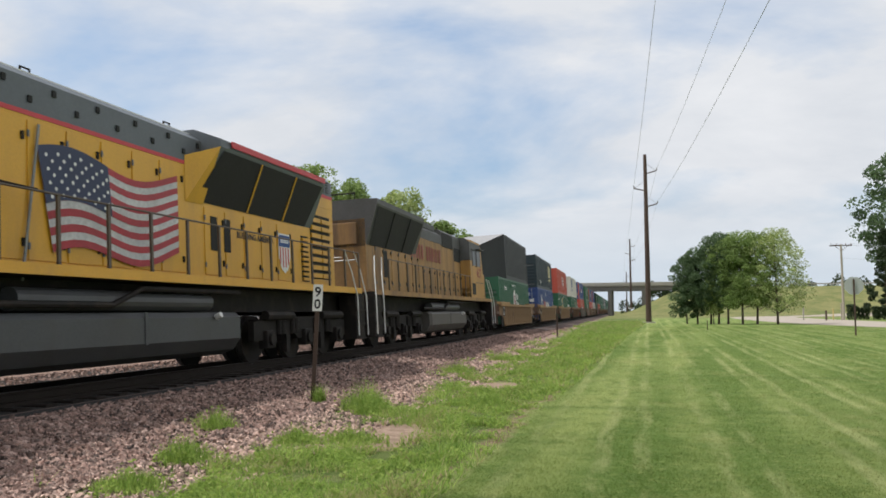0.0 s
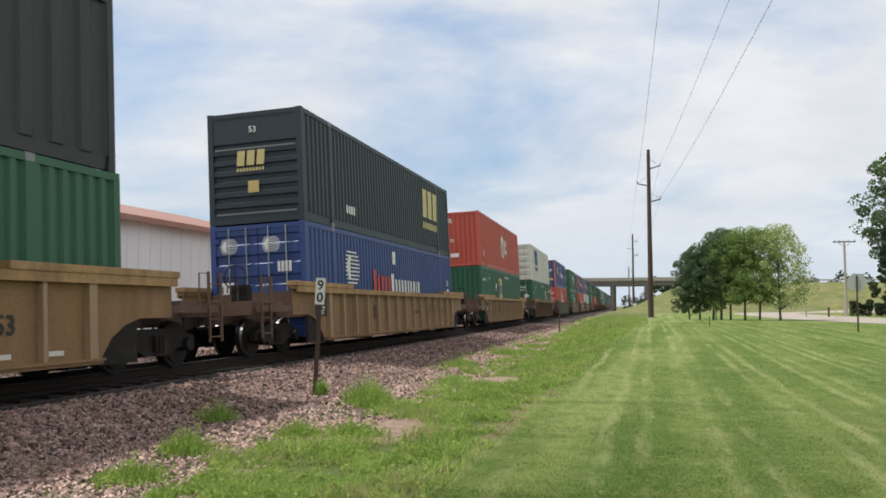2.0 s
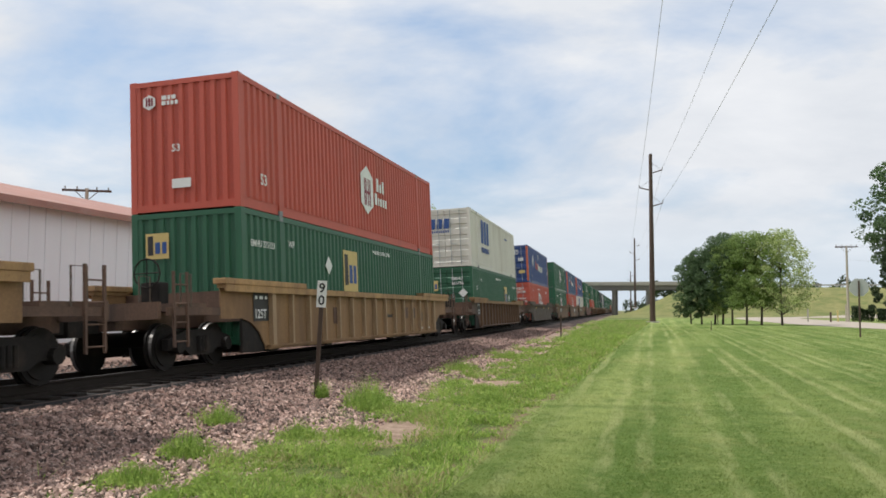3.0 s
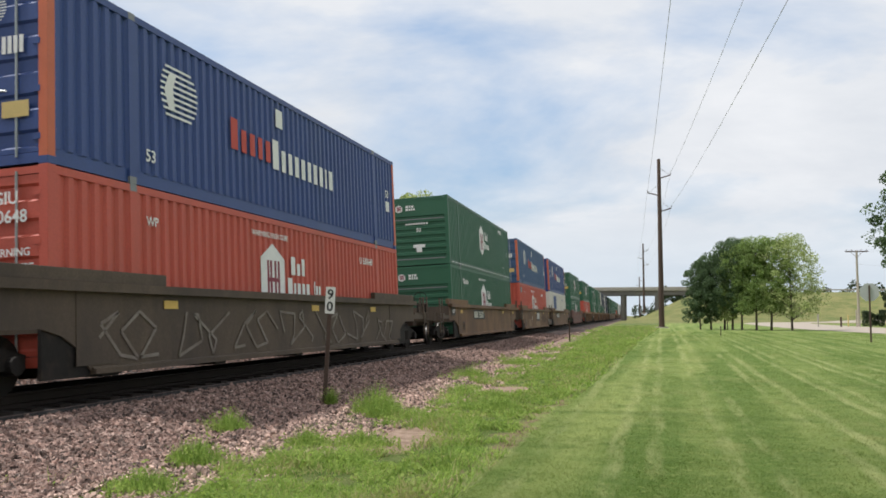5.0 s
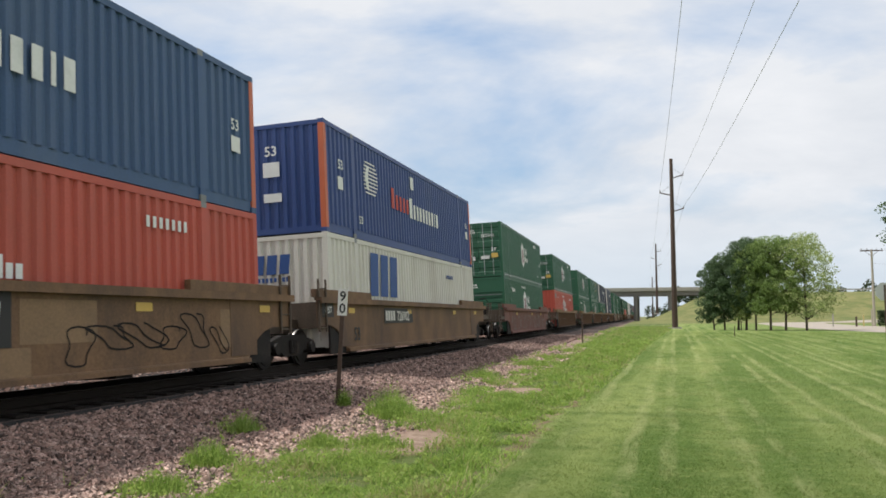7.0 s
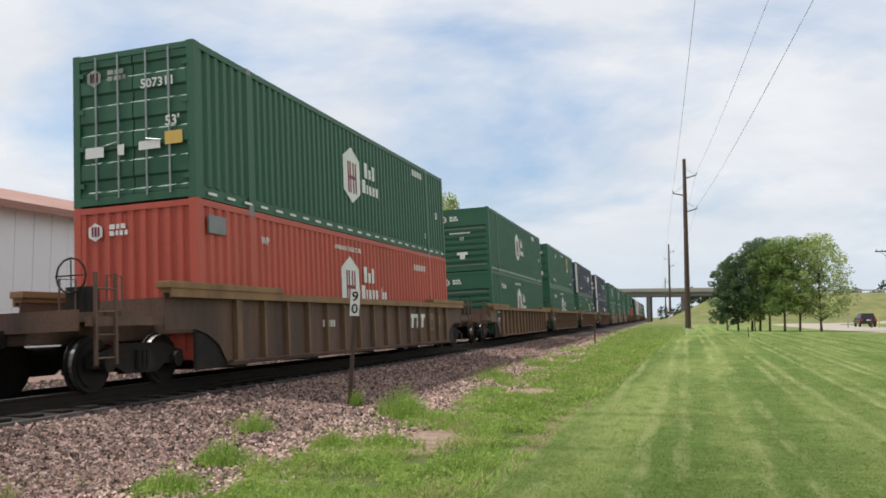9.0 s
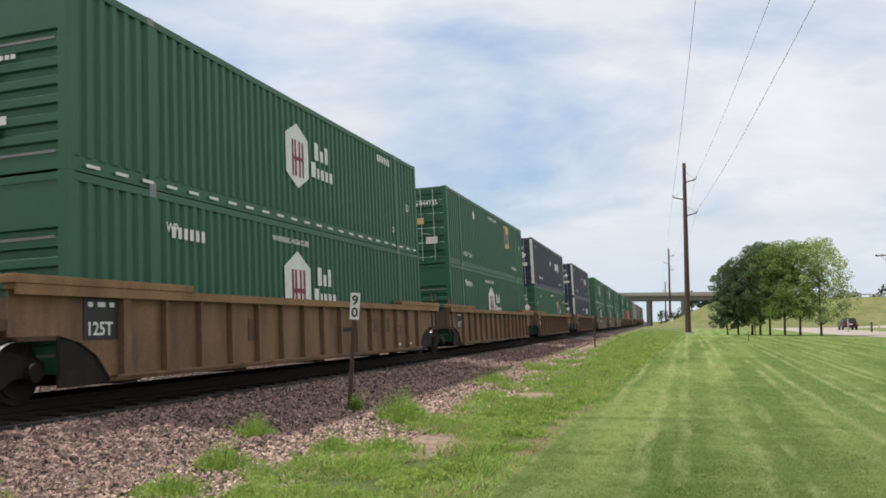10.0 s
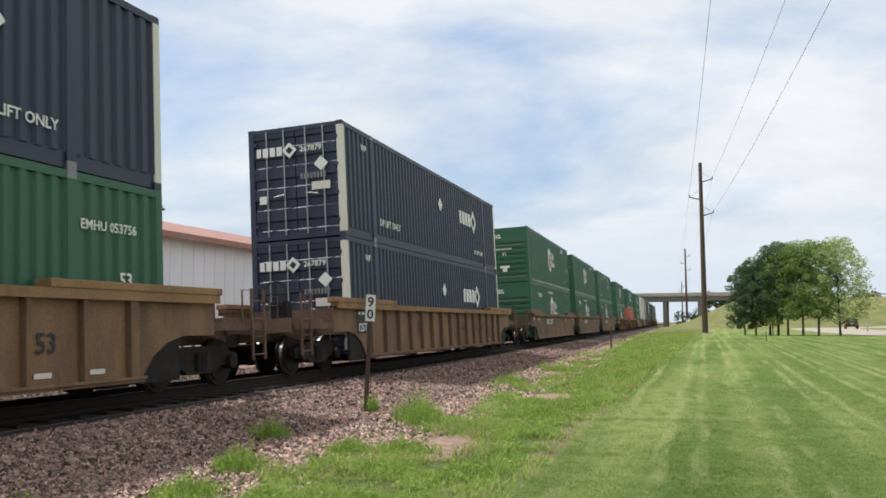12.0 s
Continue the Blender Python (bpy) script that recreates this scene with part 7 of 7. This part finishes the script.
def locomotive_rear():
    """The dirty engine, running long hood first: flared radiator leading, cab trailing."""
    t = thing("locomotive", "faded dirty yellow diesel locomotive with sooty grilles", "locomotive", "locomotives")
    L = 23.0
    underframe(t, L, M_UPOLD)
    hx = 1.02
    part("hood", hood_section(hx, 1.5, 16.4, 1.74, 4.1, 0.01), M_UPOLD, t)
    part("hood_roof", hood_section(hx + 0.004, 7.2, 12.3, 4.095, 4.66, 0.18), M_UPGREYOLD, t, "sooty grey hood roof")
    part("brake_hatch", hood_section(hx + 0.006, 12.3, 16.4, 4.05, 4.80, 0.12), M_UPGREYOLD, t, "sooty brake resistor hatch")
    part("hood_top_soot", hood_section(hx + 0.003, 14.8, 16.4, 3.55, 4.06, 0.01), M_UPGREYOLD, t, "sooty upper hood side")
    for yy in (12.5, 14.7):
        part("lifting_eye", tubes([(0.8, yy, 4.78), (0.8, yy, 4.92), (0.8, yy + 0.12, 4.92), (0.8, yy + 0.12, 4.78)], 0.02, 6), M_DARK, t)
    for sx in (1, -1):
        part("hood_flange", boxes((min(sx * hx, sx * 1.1), max(sx * hx, sx * 1.1), 1.5, 16.4, 1.74, 1.84)), M_UPOLD, t)
    flared_radiator(t, 1.5, 7.6, M_SOOT, M_UPGREYOLD, 3.22, 4.55, 4.74, hx, 1.46, (-0.25, -0.9))
    part("end_panel", boxes((-0.75, 0.75, 1.44, 1.5, 3.3, 4.0), bevel=0.03), M_UPOLD, t)
    part("head_lamp", tubes([(-0.35, 1.46, 3.9), (-0.35, 1.36, 3.9)], 0.13, 12), M_CASTING, t)
    part("roof_rail", tubes([(-0.6, 1.9, 4.75), (-0.6, 1.9, 5.0), (0.6, 1.9, 5.0), (0.6, 1.9, 4.75)], 0.025, 6), M_DARK, t)
    doors_row(t, 2.4, 8.0, hx, 1.9, 3.4, 6, M_UPOLD)
    doors_row(t, 8.0, 16.3, hx, 1.9, 3.0, 9, M_UPOLD)
    # lettering drawn as plain red blocks
    shapes("word_block", t, lambda: blocks([0.24] * 5, 0.58, 0.19), M_FADEDRED, car_side, (6.9, 3.22, hx + 0.022), "first")
    shapes("word_block", t, lambda: blocks([0.24, 0.24, 0.22, 0.1, 0.22, 0.1, 0.24], 0.58, 0.19), M_FADEDRED, car_side, (9.45, 3.22, hx + 0.022), "second")
    part("fan_housing", boxes((-0.85, 0.85, 9.6, 11.9, 4.64, 4.90), bevel=0.05), M_UPGREYOLD, t)
    for sx in (1, -1):
        part("brake_grille", boxes((min(sx * hx, sx * (hx + 0.02)), max(sx * hx, sx * (hx + 0.02)), 12.45, 14.65, 4.02, 4.66), bevel=0.01), M_SOOT, t, "black dynamic brake grille")
        part("inertial_grille", boxes((min(sx * hx, sx * (hx + 0.02)), max(sx * hx, sx * (hx + 0.02)), 14.95, 16.3, 3.5, 4.15), bevel=0.01), M_SOOT, t)
    part("vent_slot", boxes((hx + 0.019, hx + 0.03, 3.3, 3.75, 2.3, 3.2), bevel=0.01), M_SOOT, t, "open dark hood door")
    # cab
    cab = bmesh.new()
    prof = [(16.4, 1.74), (19.75, 1.74), (19.75, 3.2), (19.45, 4.35), (19.1, 4.62), (16.4, 4.62)]
    plate(cab, prof, -1.5, 1.5)
    part("cab", cab, M_UPCAB, t)
    part("cab_roof", hood_section(1.508, 16.38, 19.2, 3.62, 4.74, 0.22), M_UPGREYOLD, t, "sooty cab roof")
    for sx in (1, -1):
        for y0, y1 in ((17.0, 17.75), (18.1, 18.95)):
            win = part("cab_window", boxes((min(sx * 1.5, sx * 1.525), max(sx * 1.5, sx * 1.525), y0, y1, 3.4, 4.15), bevel=0.008), M_GLASS, t)
            part("window_frame", boxes((min(sx * 1.5, sx * 1.53), max(sx * 1.5, sx * 1.53), y0 - 0.06, y0, 3.35, 4.2), (min(sx * 1.5, sx * 1.53), max(sx * 1.5, sx * 1.53), y1, y1 + 0.06, 3.35, 4.2), (min(sx * 1.5, sx * 1.53), max(sx * 1.5, sx * 1.53), y0 - 0.06, y1 + 0.06, 4.15, 4.22)), M_UPGREYOLD, win)
        part("cab_step_well", boxes((min(sx * 1.03, sx * 1.49), max(sx * 1.03, sx * 1.49), 15.75, 16.4, 1.75, 1.80)), M_DARK, t)
        for q in range(3):
            part("cab_step", boxes((min(sx * 1.05, sx * 1.48), max(sx * 1.05, sx * 1.48), 15.75 + 0.2 * q, 16.4, 1.8 + 0.22 * q, 1.84 + 0.22 * q), (min(sx * 1.05, sx * 1.08), max(sx * 1.05, sx * 1.08), 15.75 + 0.2 * q, 16.4, 1.8, 1.84 + 0.22 * q)), M_UPOLD, t)
        part("sun_visor", boxes((min(sx * 1.5, sx * 1.75), max(sx * 1.5, sx * 1.75), 18.0, 19.05, 4.22, 4.26)), M_UPGREYOLD, t)
        part("windscreen", plate(bmesh.new(), [(19.76, 3.3), (19.79, 3.3), (19.50, 4.25), (19.47, 4.25)], sx * 0.15, sx * 1.3), M_GLASS, t)
    letters(t, "4637", 0.66, car_side, (17.95, 2.85, 1.505), M_FADEDRED)
    part("cab_vents", boxes((1.5, 1.52, 16.7, 17.5, 1.95, 2.5)), M_SOOT, t, "dark louvred vent")
    part("nose", hood_section(1.25, 19.75, 21.55, 1.74, 3.4, 0.3), M_UPCAB, t)
    part("cab_grab_iron", tubes([(1.52, 19.6, 1.9), (1.6, 19.6, 1.9), (1.6, 19.6, 3.1), (1.52, 19.6, 3.1)], 0.018, 6), M_RAILING, t)
    part("cab_seam", boxes((1.5, 1.512, 17.6, 19.7, 2.55, 2.58)), M_UPGREYOLD, t)
    part("nose_door", boxes((-0.32, 0.32, 21.55, 21.58, 1.8, 3.2), bevel=0.01), M_UPOLD, t)
    railing(t, 2.3, 16.1, 1.5, 1.76, M_RAILING, 13)
    railing(t, 2.3, 16.1, -1.5, 1.76, M_RAILING, 13)
    steps(t, 0.95, -1, M_UPOLD)
    steps(t, L - 0.95, 1, M_UPOLD)
    fuel_tank(t, 8.0, 15.0, M_TANKOLD)
    loco_truck(t, 4.6)
    loco_truck(t, 18.4)
    return t


M_FADEDRED = mat("faded_red_lettering", (0.26, 0.05, 0.04), 0.6, 0.2, 3, 30, 0.0, tint=(0.3, 0.17, 0.06), tint_amount=0.5)

# ---- the consist: distance of each container's front at the start, lower and upper load, car ----
GREEN_WORDS = "dark green ribbed shipping container with white lettering"


def load_low(kind):
    if kind == "green":
        return container(M_GREEN, GREEN_WORDS, "ribs_flat", marks=(m_green_low,))
    if kind == "blue":
        return container(M_BLUE, "blue ribbed shipping container with red door post", "doors", marks=(m_blue_doors,), trim=M_BLUE)
    if kind == "ochre":
        return container(M_GREEN, "green shipping container with an ochre painted square", "ribs_up", marks=(m_ochre_low,))
    if kind == "ochre_b":
        return container(M_GREEN, "green shipping container with an ochre painted square", "doors", marks=(m_ochre_low_b,))
    if kind == "red_doors":
        return container(M_RED, "red shipping container with door end showing", "doors", marks=(m_red_low, m_red_doors))
    if kind == "red":
        return container(M_RED, "red ribbed shipping container with a white shield emblem", "ribs_up", marks=(m_red_low, m_red_code, m_red_end))
    if kind == "cream":
        return container(M_CREAM, "off-white shipping container with blue block lettering", "ribs_up", marks=(m_cream,))
    if kind == "navy":
        return container(M_NAVY, "dark navy shipping container with white corner posts", "doors", marks=(m_navy_doors,), trim=M_CREAM)


def load_high(kind):
    if kind == "black":
        return container(M_BLACK, "black shipping container with a wedge-shaped wind fairing", "ribs_up", 12.4, cut_corner=True, pitch=0.62)
    if kind == "teal":
        return container(M_TEAL, "dark teal shipping container with pale yellow block lettering", "ribs_flat", marks=(m_teal,))
    if kind == "red":
        return container(M_RED, "red ribbed shipping container with a white emblem", "ribs_up", marks=(m_red_high,))
    if kind == "cream":
        return container(M_CREAM, "off-white shipping container with door end showing", "doors", marks=(m_cream,))
    if kind == "blue":
        return container(M_BLUE, "blue shipping container with striped emblem and door end", "doors", marks=(m_blue_doors,), trim=M_ORANGE)
    if kind == "faded":
        return container(M_FADED, "faded blue shipping container with orange corner posts", "doors", marks=(m_blue_doors,), trim=M_ORANGE)
    if kind == "blue_front":
        return container(M_BLUE, "blue shipping container with orange corner posts", "ribs_up", marks=(m_blue_front,), trim=M_ORANGE)
    if kind == "green":
        return container(M_GREEN, GREEN_WORDS, "ribs_flat", marks=(m_green_high, m_end_plain), dashes=True)
    if kind == "green_doors":
        return container(M_GREEN, "dark green shipping container with door end showing", "doors", marks=(m_green_high, m_green_doors), dashes=True)
    if kind == "ochre":
        return container(M_GREEN, "green shipping container with an ochre painted square", "doors", marks=(m_ochre_high, m_ochre_doors))
    if kind == "navy":
        return container(M_NAVY, "dark navy shipping container with white corner posts", "doors", marks=(m_navy_doors,), trim=M_CREAM)


C, J = "coupler", "joint"
CONSIST = [
    (49.95, "green", "black", "ribbed", C, C, (k_ribbed,)),
    (73.55, "blue", "teal", "ribbed", C, C, (k_ribbed,)),
    (97.3, "ochre", "red", "ribbed", C, C, (k_ribbed,)),
    (121.5, "ochre_b", "cream", "dark_ribbed", C, C, (k_ribbed,)),
    (145.7, "red_doors", "blue", "dark_smooth", C, C, (k_graffiti_only,)),
    (169.4, "green", "green", "smooth", C, J, (k_smooth,)),
    (189.65, "red", "faded", "smooth", J, J, (k_smooth_plate, k_dark_graffiti)),
    (209.45, "cream", "blue_front", "smooth", J, C, (k_smooth,)),
    (233.4, "green", "green_doors", "red_brown", C, C, (k_graffiti_only,)),
    (257.45, "red", "green_doors", "dark_ribbed", C, C, (k_white_shapes,)),
    (281.4, "green", "green", "dull_ribbed", C, J, (k_ribbed,)),
    (301.3, "green", "ochre", "dull_ribbed", J, J, (k_ribbed,)),
    (321.4, "ochre_b", "navy", "dull_ribbed", J, C, (k_ribbed,)),
    (344.8, "navy", "navy", "dull_ribbed", C, C, (k_ribbed,)),
    (368.95, "green", "green", "smooth", C, J, (k_smooth,)),
    (388.4, "green", "green", "smooth", J, J, (k_smooth,)),
    (407.9, "green", "ochre", "smooth", J, C, (k_smooth,)),
    (431.6, "green", "green", "dull_ribbed", C, C, (k_ribbed,)),
    (455.2, "red", "green", "dull_ribbed", C, C, (k_ribbed,)),
    (478.8, "green", "green", "smooth", C, C, (k_smooth,)),
    (502.4, "cream", "cream", "smooth", C, C, (k_smooth,)),
    (526.0, "navy", "navy", "dull_ribbed", C, C, (k_ribbed,)),
    (549.6, "green", "navy", "dull_ribbed", C, C, (k_ribbed,)),
    (573.2, "green", "green", "dull_ribbed", C, C, (k_ribbed,)),
    (596.8, "green", "faded", "dull_ribbed", C, C, (k_ribbed,)),
]
MOVING = []
_made = {}


def once(key, build):
    """The first of a kind is built, the next ones are copies that share its meshes."""
    if key in _made:
        return copy_thing(_made[key], Matrix())
    _made[key] = build()
    return _made[key]


MOVING.append((locomotive_front(), 1.5, 0.0, 0.0, 22.2))
MOVING.append((locomotive_rear(), 23.45, 0.0, 0.0, 23.0))
for s0, low, high, style, fe, re_, marks in CONSIST:
    MOVING.append((once(("car", style, fe, re_, marks), lambda: well_car(style, fe, re_, marks)), s0, 0.0, 0.0, CL))
    MOVING.append((once(("low", low), lambda: load_low(low)), s0, 0.0, FLOOR_Z, CL))
    MOVING.append((once(("high", high), lambda: load_high(high)), s0, 3.65 if high == "black" else 0.0, FLOOR_Z + CH + 0.003, CL))


def road_car():
    """A dark estate car seen from behind, driving away."""
    t = thing("car", "dark maroon estate car driving away along the road", "car")
    body = bmesh.new()
    plate(body, [(-2.25, 0.35), (2.2, 0.35), (2.3, 0.6), (2.2, 0.85), (1.0, 0.98), (-2.1, 1.0), (-2.3, 0.9), (-2.32, 0.5)], -0.9, 0.9)
    bmesh.ops.bevel(body, geom=body.edges[:], offset=0.06, segments=2, affect="EDGES")
    part("body", body, M_CAR, t)
    cabin = bmesh.new()
    a = [cabin.verts.new(p) for p in ((-0.84, -2.1, 0.98), (0.84, -2.1, 0.98), (0.84, 1.0, 0.98), (-0.84, 1.0, 0.98))]
    b = [cabin.verts.new(p) for p in ((-0.66, -1.75, 1.62), (0.66, -1.75, 1.62), (0.66, 0.25, 1.62), (-0.66, 0.25, 1.62))]
    cabin.faces.new(b)
    for i in range(4):
        cabin.faces.new((a[i], a[(i + 1) % 4], b[(i + 1) % 4], b[i]))
    part("cabin", cabin, M_CAR, t)
    part("rear_window", plate(bmesh.new(), [(-2.06, 1.06), (-2.09, 1.06), (-1.81, 1.54), (-1.78, 1.54)], -0.62, 0.62), M_GLASS, t)
    for sx in (1, -1):
        win = bmesh.new()
        win.faces.new([win.verts.new(p) for p in ((sx * 0.835, -1.8, 1.04), (sx * 0.835, 0.8, 1.04), (sx * 0.69, 0.2, 1.56), (sx * 0.69, -1.65, 1.56))])
        part("side_window", win, M_GLASS, t)
        part("tail_lamp", boxes((min(sx * 0.62, sx * 0.86), max(sx * 0.62, sx * 0.86), -2.36, -2.28, 0.72, 0.95), bevel=0.02), M_TAIL, t)
        part("mirror", boxes((min(sx * 0.9, sx * 1.05), max(sx * 0.9, sx * 1.05), 0.55, 0.7, 0.95, 1.1), bevel=0.02), M_CAR, t)
        for yy in (-1.4, 1.4):
            wheel = part("wheel", disc(bmesh.new(), (sx * 0.82, yy, 0.33), 0.33, 0.2, 20), M_TYRE, t)
            part("rim", disc(bmesh.new(), (sx * 0.925, yy, 0.33), 0.2, 0.015, 16), M_CASTING, wheel)
    part("bumper", boxes((-0.88, 0.88, -2.4, -2.3, 0.4, 0.62), bevel=0.03), M_TYRE, t)
    part("number_plate", boxes((-0.25, 0.25, -2.345, -2.325, 0.74, 0.86)), M_SIGNWHITE, t, "pale plate with a dark bar")
    return t


DRIVEN = road_car()


def motions():
    """The train runs along the curved track at an even pace; the dark car drives away on the road."""
    for ob, s0, dy, dz, length in MOVING:
        rows = []
        for i in range(25):
            t = 0.5 * i
            rows.append((t, on_track(s0 - SPEED * t, length) @ pose(0, dy, dz)))
        walk(ob, rows)
    rows = []
    for t, x, y, turn in ((0.0, 52.0, 14.0, 55), (1.0, 44.0, 21.0, 50), (2.0, 37.0, 29.0, 44), (3.0, 31.2, 38.0, 36), (4.0, 26.6, 48.0, 27), (5.0, 23.4, 59.0, 18), (6.0, 21.0, 72.0, 12), (7.0, 19.6, 86.0, 7), (8.0, 19.1, 101.0, 3), (8.8, 18.9, 112.0, 1), (9.8, 18.6, 123.5, 1), (10.5, 18.5, 131.0, 0), (12.0, 19.2, 145.0, -4)):
        rows.append((t, pose(x, y, ground_z(x, y) + 0.06, 0, 0, turn)))
    walk(DRIVEN, rows)


motions()
